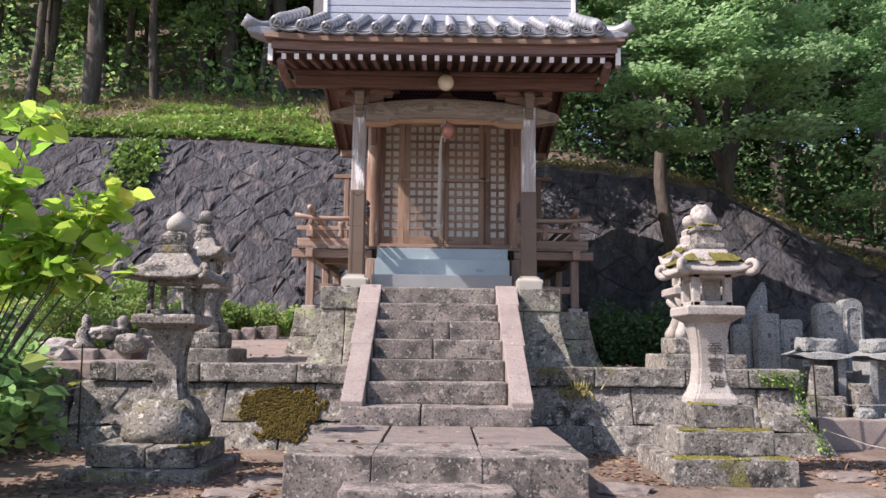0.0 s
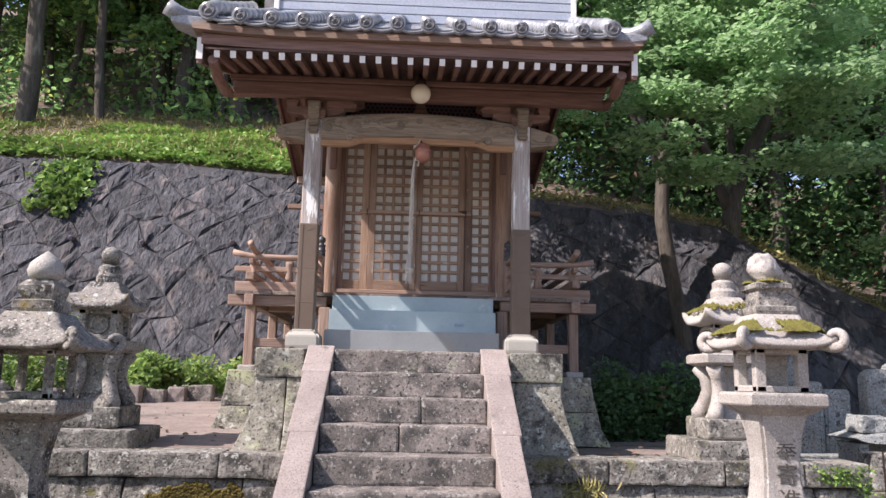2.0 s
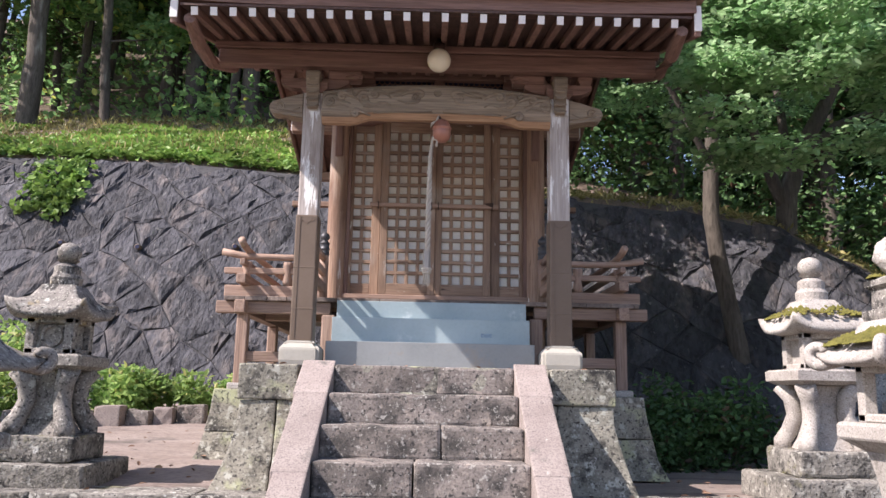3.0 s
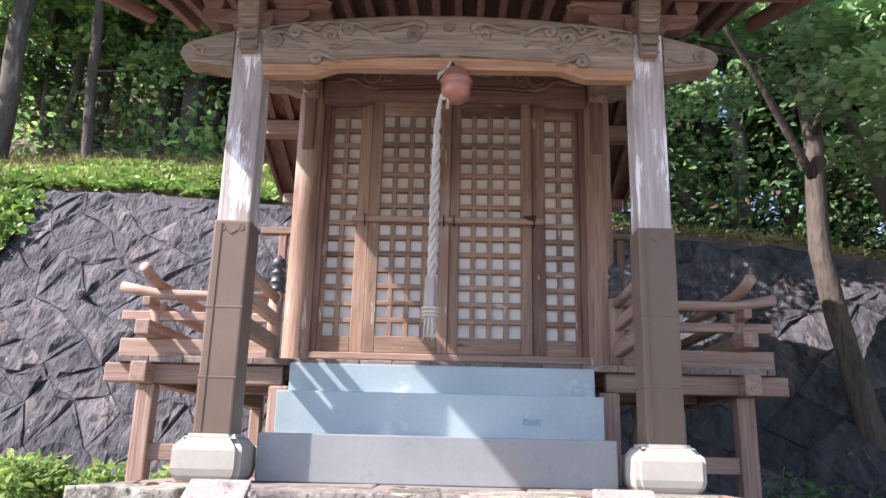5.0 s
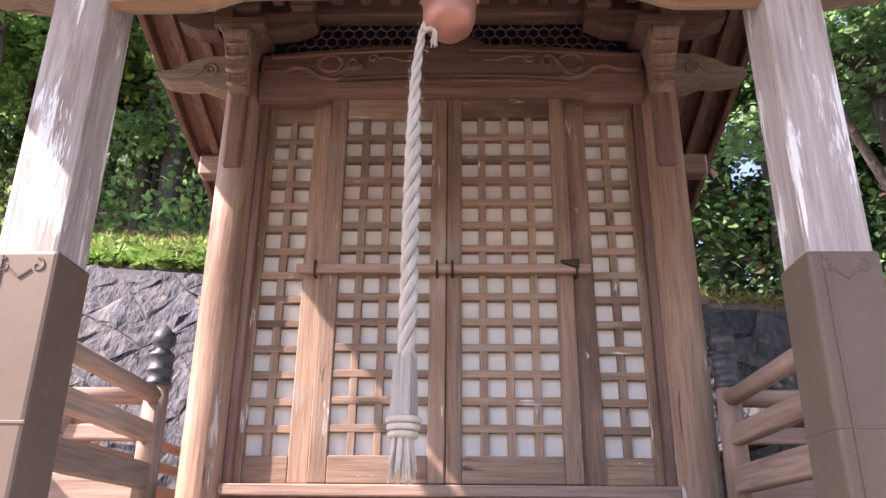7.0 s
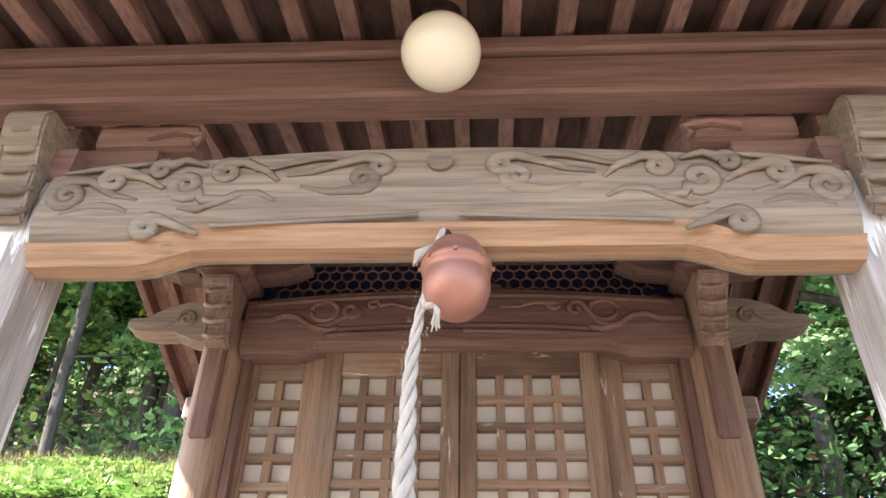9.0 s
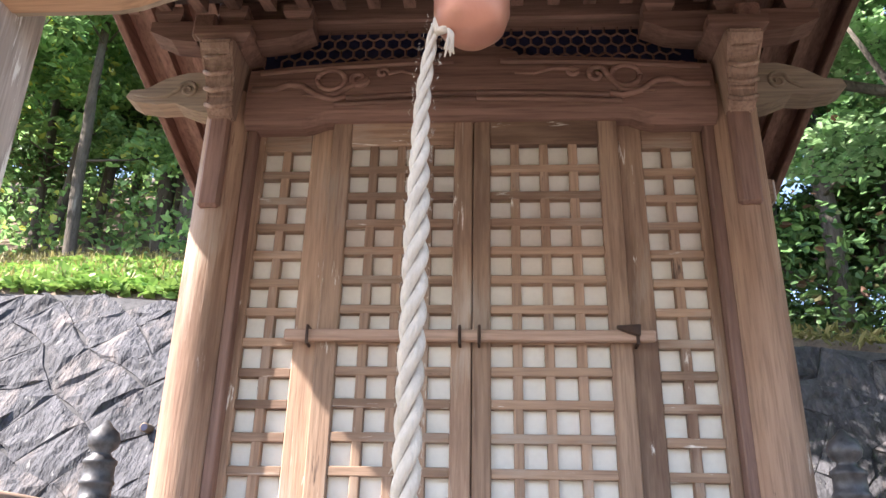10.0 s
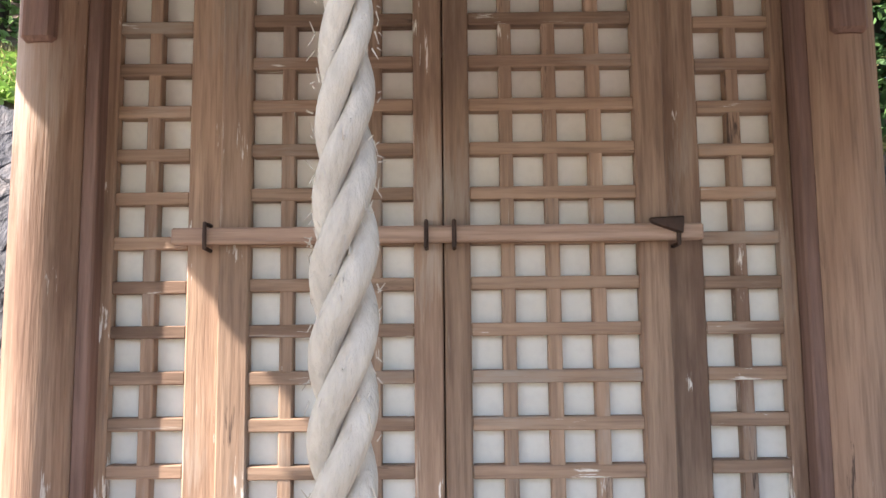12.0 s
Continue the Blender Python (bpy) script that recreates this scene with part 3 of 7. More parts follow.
def build_low_wall():
    w = tagged(new("wall_terrace"), "low dry stone terrace wall with coping, lichened and mossy", "wall", "", "structure")
    w.location = (0, 8.7, 0.3)
    F = 8.62
    for a, b, cuts in ((-3.84, -0.93, (-3.84, -3.55, -2.62, -1.55, -0.93)), (0.94, 4.03, (0.94, 1.75, 2.75, 3.45, 4.03))):
        for i, (p, q) in enumerate(zip(cuts, cuts[1:])):
            part("coping_stone", rough_box(p, q - 0.006, F - 0.03, F + 0.42, 1.02, 1.225, 0.02, 0.012, 0.12, 100 + i + int(a)), stone_wall, w)
    left = ((-4.0, -3.0, 0.55, 1.01), (-2.995, -2.33, 0.55, 1.01), (-2.325, -1.35, 0.6, 1.01), (-1.345, -0.9, 0.62, 1.01),
            (-4.15, -3.35, 0.1, 0.545), (-3.345, -2.45, 0.1, 0.545), (-2.445, -1.7, 0.1, 0.595), (-1.695, -0.9, 0.1, 0.6))
    right = ((0.9, 2.15, 0.6, 1.01), (2.155, 2.95, 0.62, 1.01), (2.955, 3.55, 0.5, 1.01), (3.555, 4.02, 0.55, 1.01),
             (0.9, 1.7, 0.1, 0.595), (1.705, 2.6, 0.1, 0.6), (2.605, 3.4, 0.1, 0.5), (3.405, 4.1, 0.1, 0.545))
    for i, (a, b, z0, z1) in enumerate(left + right):
        bm = rough_box(a, b - 0.004, F + 0.02, F + 0.42, z0, z1, 0.02, 0.022, 0.1, 120 + i)
        for v in bm.verts:
            if v.co.y < F + 0.25:
                v.co.y -= 0.30 * max(0, (1.02 - v.co.z) / 0.9) ** 1.3
            if b > 4 and v.co.x > 3.9:
                v.co.x += 0.30 * max(0, (1.02 - v.co.z) / 0.9) ** 1.3
        part("wall_stone", bm, stone_wall, w)
    for x0, x1 in ((-3.7, -0.95), (0.95, 3.95)):
        part("joint_fill", box(x0, x1, F + 0.07, F + 0.3, 0.2, 1.015), mortar, w)


build_low_wall()


# ---- shrine ----
SX = 0.055          # middle of the hall
POSTS = (-1.07, 1.165)


def build_front_posts():
    for x in POSTS:
        p = thing("porch_post", (x, 9.9, 2.125), "square porch post, peeling white above a brown metal sheath", "post", "porch posts")
        bm = bmesh.new()
        lathe(bm, [(0.145, 0), (0.162, 0.025), (0.17, 0.06), (0.17, 0.15), (0.165, 0.17), (0.135, 0.205), (0.118, 0.215), (0.115, 0.228)], (x, 9.9, 2.122), square=True)
        bmesh.ops.bevel(bm, geom=[e for e in bm.edges if abs(e.verts[0].co.z - e.verts[1].co.z) > 0.01], offset=0.025, segments=2, affect="EDGES")
        part("plinth", bm, cap_pale, p, "cream rounded plinth")
        part("shaft", box(x - 0.088, x + 0.088, 9.812, 9.988, 2.34, 4.62, 0.014, 2), post_wood, p)
        s = part("sheath", box(x - 0.097, x + 0.097, 9.803, 9.997, 2.345, 3.455, 0.012, 2), sheath, p, "brown sheet metal sheath")
        for z in (2.62, 2.98):
            part("sheath_seam", box(x - 0.099, x + 0.099, 9.801, 9.999, z, z + 0.012, 0.003), sheath, s)
        bm = bmesh.new()
        for dx, hand in ((-0.045, 1), (0.045, -1)):
            spiral(bm, x + dx, 3.41, 9.803, 0.022, 1.0, math.pi / 2, hand, 0.004)
        tube(bm, [(x - 0.03, 9.803, 3.40), (x, 9.803, 3.375), (x + 0.03, 9.803, 3.40)], 0.004, 6)
        part("crest", bm, sheath, s)
        # seam up the edge
        part("edge_seam", box(x - 0.060, x - 0.054, 9.799, 9.804, 2.36, 3.44), sheath, s)


build_front_posts()


def camber(x):
    """Underside of the carved beam."""
    u = abs(x - SX)
    return 4.362 - 0.05 * min(1, max(0, (u - 0.60) / 0.18)) ** 2 * (3 - 2 * min(1, max(0, (u - 0.60) / 0.18)))


def crown(x):
    u = abs(x - SX)
    return 4.69 - 0.085 * (u / 1.05) ** 2


def build_carved_beam():
    b = thing("rainbow_beam", (SX, 9.9, 4.3), "carved grey-brown rainbow beam with scrolls between the porch posts", "beam")
    bm = bmesh.new()
    n = 40
    x0, x1 = POSTS[0] + 0.086, POSTS[1] - 0.086
    y0, y1 = 9.765, 9.885
    secs = []
    for i in range(n + 1):
        x = x0 + (x1 - x0) * i / n
        zb, zt = camber(x), crown(x)
        ring = [(x, y0 + 0.05, zb), (x, y0 + 0.01, zb + 0.07), (x, y0, zb + 0.09), (x, y0 - 0.004, (zb + zt) / 2), (x, y0 + 0.012, zt - 0.03), (x, y0 + 0.04, zt), (x, y1, zt), (x, y1, zb)]
        secs.append([bm.verts.new(p) for p in ring])
    for a, c in zip(secs, secs[1:]):
        for k in range(8):
            bm.faces.new((a[k], a[(k + 1) % 8], c[(k + 1) % 8], c[k]))
    bm.faces.new(secs[0])
    bm.faces.new(secs[-1][::-1])
    part("beam_body", bm, beam_wood, b)
    # pale lower lip, light bounced off the treads painted in as orange
    bm = bmesh.new()
    secs = []
    for i in range(n + 1):
        x = x0 + (x1 - x0) * i / n
        zb = camber(x)
        secs.append([bm.verts.new(p) for p in ((x, y0 + 0.045, zb - 0.006), (x, y0 + 0.006, zb + 0.042), (x, y0 + 0.03, zb + 0.047), (x, y1 - 0.02, zb - 0.002), (x, y1 - 0.02, zb - 0.006))])
    for a, c in zip(secs, secs[1:]):
        for k in range(5):
            bm.faces.new((a[k], a[(k + 1) % 5], c[(k + 1) % 5], c[k]))
    part("lower_lip", bm, lip_bounce, b, "chamfered lower edge, coloured pale orange-brown for bounced light")
    fy = y0 - 0.002
    bm = bmesh.new()
    for s in (-1, 1):
        def sp(dx, dz, r, t, st, hd, th, tail=()):
            spiral(bm, SX + s * dx, 4.5 + dz, fy, r, t, st if s > 0 else math.pi - st, hd * s, th * 2.0, [(SX + s * p, 4.5 + q) for p, q in tail])
        sp(0.16, 0.085, 0.030, 1.3, 1.2, 1, 0.010, ((0.40, 0.06), (0.33, 0.07), (0.26, 0.10), (0.20, 0.12)))
        sp(0.20, 0.045, 0.038, 1.4, -1.6, -1, 0.010, ((0.36, 0.02), (0.28, 0.0)))
        sp(0.56, 0.075, 0.034, 1.4, 2.0, -1, 0.010, ((0.42, 0.04), (0.46, 0.08), (0.52, 0.11)))
        sp(0.66, 0.03, 0.045, 1.5, -2.5, 1, 0.011, ((0.50, 0.0), (0.55, -0.02), (0.61, -0.02)))
        sp(0.74, 0.085, 0.028, 1.2, 2.5, -1, 0.009, ((0.62, 0.10), (0.68, 0.12)))
        sp(0.86, 0.05, 0.036, 1.4, 2.2, -1, 0.010, ((0.72, 0.02), (0.78, 0.06)))
        sp(0.97, 0.0, 0.05, 1.7, 1.6, -1, 0.010, ((0.78, -0.02), (0.85, 0.0), (0.92, 0.05)))
        sp(0.735, -0.11, 0.032, 1.3, 1.6, -1, 0.011, ((0.60, -0.13), (0.66, -0.105), (0.70, -0.085)))
        tube(bm, [(SX + s * (0.05 + 0.075 * i), fy + 0.004, 4.425 - 0.004 * i) for i in range(8)], [0.007] * 8, 6)
        tube(bm, [(SX + s * (0.42 + 0.05 * i), fy, 4.475 + 0.03 * math.sin(i * 1.1)) for i in range(6)], [0.006, 0.011, 0.013, 0.012, 0.009, 0.005], 6)
        tube(bm, [(SX + s * (0.24 + 0.05 * i), fy, 4.60 + 0.022 * math.sin(0.6 + i * 0.8)) for i in range(6)], [0.005, 0.009, 0.011, 0.010, 0.008, 0.004], 6)
        tube(bm, [(SX + s * (0.80 + 0.035 * i), fy, 4.445 + 0.02 * math.sin(i * 0.7)) for i in range(6)], [0.006, 0.010, 0.012, 0.010, 0.008, 0.004], 6)
        tube(bm, [(SX + s * (0.76 + 0.04 * i), fy + 0.003, 4.615 - 0.006 * i) for i in range(7)], [0.004, 0.008, 0.010, 0.010, 0.009, 0.007, 0.004], 6)
    for v in bm.verts:
        v.co.y = fy + (v.co.y - fy) * 0.55
    bm.faces.index_update()
    split_parts("scroll_carving", bm, beam_wood, b, True)
    bm = bmesh.new()
    rod(bm, (SX, fy + 0.01, 4.60), (SX, fy - 0.008, 4.60), 0.034, n=20)
    part("boss", bm, beam_wood, b)
    # carved noses outside the posts
    for s, px in ((-1, POSTS[0]), (1, POSTS[1])):
        bm = bmesh.new()
        prof = [(0.085, 4.35), (0.20, 4.375), (0.27, 4.40), (0.35, 4.385), (0.40, 4.43), (0.405, 4.48), (0.36, 4.525), (0.26, 4.53), (0.19, 4.565), (0.085, 4.60)]
        a = [bm.verts.new((px + s * dx, 9.825, z)) for dx, z in prof]
        c = [bm.verts.new((px + s * dx, 9.975, z)) for dx, z in prof]
        for i in range(len(prof)):
            j = (i + 1) % len(prof)
            bm.faces.new((a[i], a[j], c[j], c[i]))
        bm.faces.new(a[::-1])
        bm.faces.new(c)
        bmesh.ops.bevel(bm, geom=bm.edges[:], offset=0.012, segments=2, affect="EDGES", clamp_overlap=True)
        nose = part("carved_nose", bm, beam_wood, b)
        bm = bmesh.new()
        spiral(bm, px + s * 0.30, 4.46, 9.822, 0.045, 1.4, 0.6 if s > 0 else math.pi - 0.6, s, 0.009, [(px + s * 0.12, 4.45), (px + s * 0.2, 4.42), (px + s * 0.29, 4.44)])
        tube(bm, [(px + s * 0.1, 9.823, 4.40), (px + s * 0.2, 9.823, 4.41), (px + s * 0.3, 9.823, 4.41), (px + s * 0.38, 9.823, 4.44)], 0.007, 6)
        part("nose_scroll", bm, beam_wood, nose, "", True)


build_carved_beam()


def bracket_arm(parent, x, y, z, material, along="x", w=0.10, length=0.46, h=0.11):
    """A boat-shaped bracket arm with three bearing blocks."""
    bm = bmesh.new()
    prof = [(-length / 2, h), (-length / 2, h * 0.55), (-length * 0.36, h * 0.12), (-length * 0.2, 0), (length * 0.2, 0), (length * 0.36, h * 0.12), (length / 2, h * 0.55), (length / 2, h)]
    f = (lambda u, v: (x + u, y + v)) if along == "x" else (lambda u, v: (x + v, y + u))
    a = [bm.verts.new((*f(u, -w / 2), z + q)) for u, q in prof]
    c = [bm.verts.new((*f(u, w / 2), z + q)) for u, q in prof]
    for i in range(len(prof)):
        j = (i + 1) % len(prof)
        bm.faces.new((a[i], a[j], c[j], c[i]))
    bm.faces.new(a[::-1])
    bm.faces.new(c)
    part("bracket_arm", bm, material, parent)
    for u in (-length * 0.4, 0, length * 0.4):
        bm = bmesh.new()
        cx_, cy_ = f(u, 0)
        lathe(bm, [(0.045, 0), (0.062, 0.035), (0.064, 0.038), (0.064, 0.075)], (cx_, cy_, z + h + 0.001), square=True)
        part("bearing_block", bm, material, parent)


def build_post_brackets():
    for x in POSTS:
        b = thing("post_bracket", (x, 9.9, 4.62), "red-brown timber bracket set on the porch post", "bracket", "post brackets")
        bm = bmesh.new()
        lathe(bm, [(0.075, 0), (0.115, 0.05), (0.12, 0.055), (0.12, 0.11)], (x, 9.9, 4.575), square=True)
        part("great_block", bm, red_x, b)
        bracket_arm(b, x, 9.9, 4.645, red_x, "x", 0.1, 0.62, 0.1)
        # carved forearm that hangs to the front
        bm = bmesh.new()
        front = [(-0.02, 4.42), (-0.05, 4.445), (-0.05, 4.51), (-0.075, 4.56), (-0.085, 4.63), (-0.115, 4.67), (-0.125, 4.73), (-0.10, 4.77), (0.08, 4.77), (0.08, 4.645), (-0.02, 4.645)]
        a = [bm.verts.new((x - 0.05 - 0.05 * max(0, z - 4.5), 9.812 + u, z)) for u, z in front]
        c = [bm.verts.new((x + 0.05 + 0.05 * max(0, z - 4.5), 9.812 + u, z)) for u, z in front]
        for i in range(len(front)):
            j = (i + 1) % len(front)
            bm.faces.new((a[i], a[j], c[j], c[i]))
        bm.faces.new(a[::-1])
        bm.faces.new(c)
        bmesh.ops.bevel(bm, geom=bm.edges[:], offset=0.008, segments=2, affect="EDGES", clamp_overlap=True)
        part("carved_forearm", bm, beam_wood, b, "carved forearm before the post")
        for k in range(5):
            zz, yy = 4.45 + 0.06 * k, 9.812 - 0.051 - 0.014 * k
            rb = tube(bmesh.new(), [(x - 0.055, yy + 0.014, zz + 0.014), (x - 0.02, yy - 0.006, zz - 0.008), (x + 0.02, yy - 0.006, zz - 0.008), (x + 0.055, yy + 0.014, zz + 0.014)], 0.010, 6)
            part("carved_ridge", rb, beam_wood, b, "", True)


build_post_brackets()


def build_porch_frame():
    f = thing("porch_roof_frame", (SX, 9.9, 4.8), "red-brown eave timbers with white tipped rafters", "roof frame")
    part("purlin", box(-1.93, 2.04, 9.72, 9.83, 4.815, 4.965, 0.01), red_x, f)
    part("purlin_cap", box(-1.96, 2.07, 9.70, 9.85, 4.968, 5.03, 0.008), red_x, f)
    for s, px in ((-1, POSTS[0]), (1, POSTS[1])):
        # carved blocks under the purlin
        bm = bmesh.new()
        bx(bm, min(px - s * 0.12, px - s * 0.42), max(px - s * 0.12, px - s * 0.42), 9.83, 9.97, 4.74, 4.828, 0.02, 2)
        tube(bm, [(px - s * 0.28, 9.825, 4.77), (px - s * 0.36, 9.825, 4.79), (px - s * 0.44, 9.825, 4.77), (px - s * 0.42, 9.825, 4.74)], 0.014, 6)
        part("carved_block", bm, red_x, f)
    # rafters: front eave and inner part
    n = 26
    for i in range(n):
        x = -1.91 + i * (3.865 / (n - 1))
        bm = bmesh.new()
        slant(bm, (x, 8.93, 4.905), (x, 11.15, 5.40), 0.052, 0.065)
        r = part("rafter", bm, red_y, f)
        bm = bmesh.new()
        slant(bm, (x, 8.918, 4.9025), (x, 8.929, 4.905), 0.054, 0.067)
        part("rafter_end", bm, white_end, r, "white painted rafter end")
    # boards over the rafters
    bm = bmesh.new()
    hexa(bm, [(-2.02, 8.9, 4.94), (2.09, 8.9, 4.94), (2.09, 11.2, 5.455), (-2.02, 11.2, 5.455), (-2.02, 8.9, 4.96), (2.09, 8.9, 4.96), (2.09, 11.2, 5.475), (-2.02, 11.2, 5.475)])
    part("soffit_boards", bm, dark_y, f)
    # eave fascia in two members, swept up at the ends
    def swept(z0, z1, y0, y1, x0, x1, up, material, name, label=""):
        bm = bmesh.new()
        secs = []
        m = 30
        for i in range(m + 1):
            x = x0 + (x1 - x0) * i / m
            u = abs((x - (x0 + x1) / 2) / ((x1 - x0) / 2))
            d = up * max(0, (u - 0.55) / 0.45) ** 2
            secs.append([bm.verts.new(p) for p in ((x, y0, z0 + d), (x, y0, z1 + d), (x, y1, z1 + d), (x, y1, z0 + d))])
        for a, c in zip(secs, secs[1:]):
            for k in range(4):
                bm.faces.new((a[k], a[(k + 1) % 4], c[(k + 1) % 4], c[k]))
        bm.faces.new(secs[0])
        bm.faces.new(secs[-1][::-1])
        part(name, bm, material, f, label)
    swept(4.965, 5.07, 8.90, 9.02, -2.06, 2.13, 0.03, red_x, "fascia")
    swept(5.073, 5.14, 8.84, 9.02, -2.14, 2.21, 0.05, tan_x, "tile_batten", "pale moss-stained tile batten")
    for s, x in ((-1, -2.075), (1, 2.145)):
        # barge boards with white feet
        bm = bmesh.new()
        y0, y1 = 8.93, 11.1
        a, c = x - 0.025, x + 0.025
        hexa(bm, [(a, y0, 4.80), (c, y0, 4.80), (c, y1, 5.50), (a, y1, 5.50), (a, y0, 5.07), (c, y0, 5.07), (c, y1, 5.80), (a, y1, 5.80)], 0.006)
        g = part("barge_board", bm, red_y, f)
        part("barge_foot", box(a - 0.004, c + 0.004, y0 - 0.014, y0 + 0.002, 4.845, 5.062), white_end, g, "white painted board end")
        # lower rounded board under the eave end
        bm = bmesh.new()
        tube(bm, [(x - s * 0.12, 8.96, 4.86), (x - s * 0.10, 9.3, 4.80), (x - s * 0.06, 9.8, 4.86), (x - s * 0.05, 10.6, 5.15)], [0.05, 0.06, 0.06, 0.05], 8)
        part("eave_roll", bm, red_y, f)


build_porch_frame()


def build_porch_roof():
    r = thing("porch_roof", (SX, 9.8, 5.15), "silver-grey tiled porch roof with round eave tiles", "roof")
    Y0, Z0, SL = 8.80, 5.165, 0.49

    def zr(y):
        return Z0 + SL * (y - Y0) + 0.05 * (y - Y0) ** 2 / 3

    def sweep(x):
        u = abs(x - 0.03) / 2.1
        return 0.07 * max(0, (u - 0.6) / 0.4) ** 2
    bm = bmesh.new()
    hexa(bm, [(-2.12, 8.86, 5.14), (2.19, 8.86, 5.14), (2.19, 10.9, 6.15), (-2.12, 10.9, 6.15), (-2.12, 8.86, 5.17), (2.19, 8.86, 5.17), (2.19, 10.9, 6.2), (-2.12, 10.9, 6.2)])
    part("roof_bed", bm, tile_dark, r)
    xs = [-1.68 + 0.298 * i for i in range(12)]
    pitch = 0.25
    # pan tiles, one mesh shared
    pan = None
    edges = [-1.98] + xs + [1.89]
    for a, b in zip(edges, edges[1:]):
        xm = (a + b) / 2
        for k in range(7):
            y = Y0 + 0.02 + k * pitch
            if pan is None:
                bm = bmesh.new()
                m = 6
                lo, hi = [], []
                for i in range(m + 1):
                    u = -0.15 + 0.30 * i / m
                    d = 0.035 * (u / 0.15) ** 2 - 0.01
                    lo.append([bm.verts.new((u, 0, d + 0.012)), bm.verts.new((u, 0, d - 0.012))])
                    hi.append([bm.verts.new((u, 0.30, d + 0.13)), bm.verts.new((u, 0.30, d + 0.106))])
                for i in range(m):
                    bm.faces.new((lo[i][0], lo[i + 1][0], hi[i + 1][0], hi[i][0]))
                    bm.faces.new((lo[i][1], hi[i][1], hi[i + 1][1], lo[i + 1][1]))
                    bm.faces.new((lo[i][0], lo[i][1], lo[i + 1][1], lo[i + 1][0]))
                ob = mesh_ob("pan_tile", bm, tile_mat, True)
                pan = ob.data
            else:
                ob = new("pan_tile", pan)
            under(ob, r)
            ob.matrix_basis = Matrix.Translation((xm, y, zr(y) + 0.022 + sweep(xm)))
    # round tiles in rows, with eave discs
    roll = None
    for x in xs + [-1.98, 1.89]:
        big = x in (-1.98, 1.89)
        for k in range(7):
            y = Y0 - 0.03 + k * pitch
            if roll is None:
                bm = bmesh.new()
                rod(bm, (0, 0, 0), (0, 0.28, 0.148), 0.072, 0.066, 16)
                for v in bm.verts:
                    if v.co.z < -0.04 + v.co.y * 0.53:
                        v.co.z = -0.04 + v.co.y * 0.53
                roll_ob = mesh_ob("round_tile", bm, tile_mat, True)
                roll, ob = roll_ob.data, roll_ob
            else:
                ob = new("round_tile", roll)
            under(ob, r)
            s = 1.18 if big else 1.0
            ob.matrix_basis = Matrix.Translation((x, y, zr(y) + 0.062 + sweep(x))) @ Matrix.Diagonal((s, 1, s, 1))
        y = Y0 - 0.045
        c = Vector((x, y, zr(y) + 0.066 + sweep(x)))
        rr = 0.088 if big else 0.075
        bm = bmesh.new()
        rod(bm, c + Vector((0, 0.05, 0)), c, rr, rr, 24)
        disc = part("eave_disc", bm, tile_mat, r, "", False)
        bm = bmesh.new()
        ring = [(c.x + rr * 0.68 * math.cos(t * math.pi / 10), c.y - 0.004, c.z + rr * 0.68 * math.sin(t * math.pi / 10)) for t in range(21)]
        tube(bm, ring, 0.007, 5)
        for j in range(3):
            a0 = j * 2.094 + 0.5
            tube(bm, [(c.x + rr * 0.4 * f * math.cos(a0 + f * 1.5), c.y - 0.003, c.z + rr * 0.4 * f * math.sin(a0 + f * 1.5)) for f in (0.2, 0.5, 0.8, 1.0)], [0.014, 0.012, 0.009, 0.004], 5)
        part("crest_relief", bm, tile_dark, disc)
        bm = bmesh.new()
        rod(bm, c + Vector((0, -0.001, 0)), c + Vector((0, -0.003, 0)), rr * 0.86, rr * 0.86, 24)
        part("disc_face", bm, tile_dark, disc)
    # eave pan fronts
    for a, b in zip(edges, edges[1:]):
        bm = bmesh.new()
        pts = [(a + (b - a) * i / 6, Y0 - 0.012, zr(Y0) + sweep((a + b) / 2) + 0.018 - 0.045 * (1 - ((i - 3) / 3) ** 2)) for i in range(7)]
        tube(bm, pts, 0.016, 6, 1.4)
        part("eave_tile_lip", bm, tile_mat, r, "", True)
    # corner rolls that turn out and up
    for s, x in ((-1, -1.98), (1, 1.89)):
        bm = bmesh.new()
        tube(bm, [(x + s * 0.05, 9.15, 5.37), (x + s * 0.14, 9.02, 5.31), (x + s * 0.24, 8.93, 5.27), (x + s * 0.33, 8.87, 5.285), (x + s * 0.41, 8.83, 5.325)], [0.07, 0.075, 0.075, 0.078, 0.08], 14)
        part("corner_tile", bm, tile_mat, r, "upturned corner tile", True)
        bm = bmesh.new()
        hexa(bm, [(x + s * 0.02, 8.86, 5.12), (x + s * 0.36, 8.82, 5.17), (x + s * 0.36, 9.0, 5.17), (x + s * 0.02, 9.3, 5.12), (x + s * 0.02, 8.86, 5.24), (x + s * 0.36, 8.82, 5.25), (x + s * 0.36, 9.0, 5.25), (x + s * 0.02, 9.3, 5.34)], 0.01)
        part("corner_bed", bm, tile_mat, r)
        # rolls down the verge
        for k in range(6):
            y = 9.2 + 0.3 * k
            bm = bmesh.new()
            rod(bm, (x + s * 0.18, y, zr(y) + 0.02), (x + s * 0.18, y + 0.31, zr(y + 0.31) + 0.025), 0.06, 0.055, 12)
            part("verge_tile", bm, tile_mat, r, "", True)


build_porch_roof()


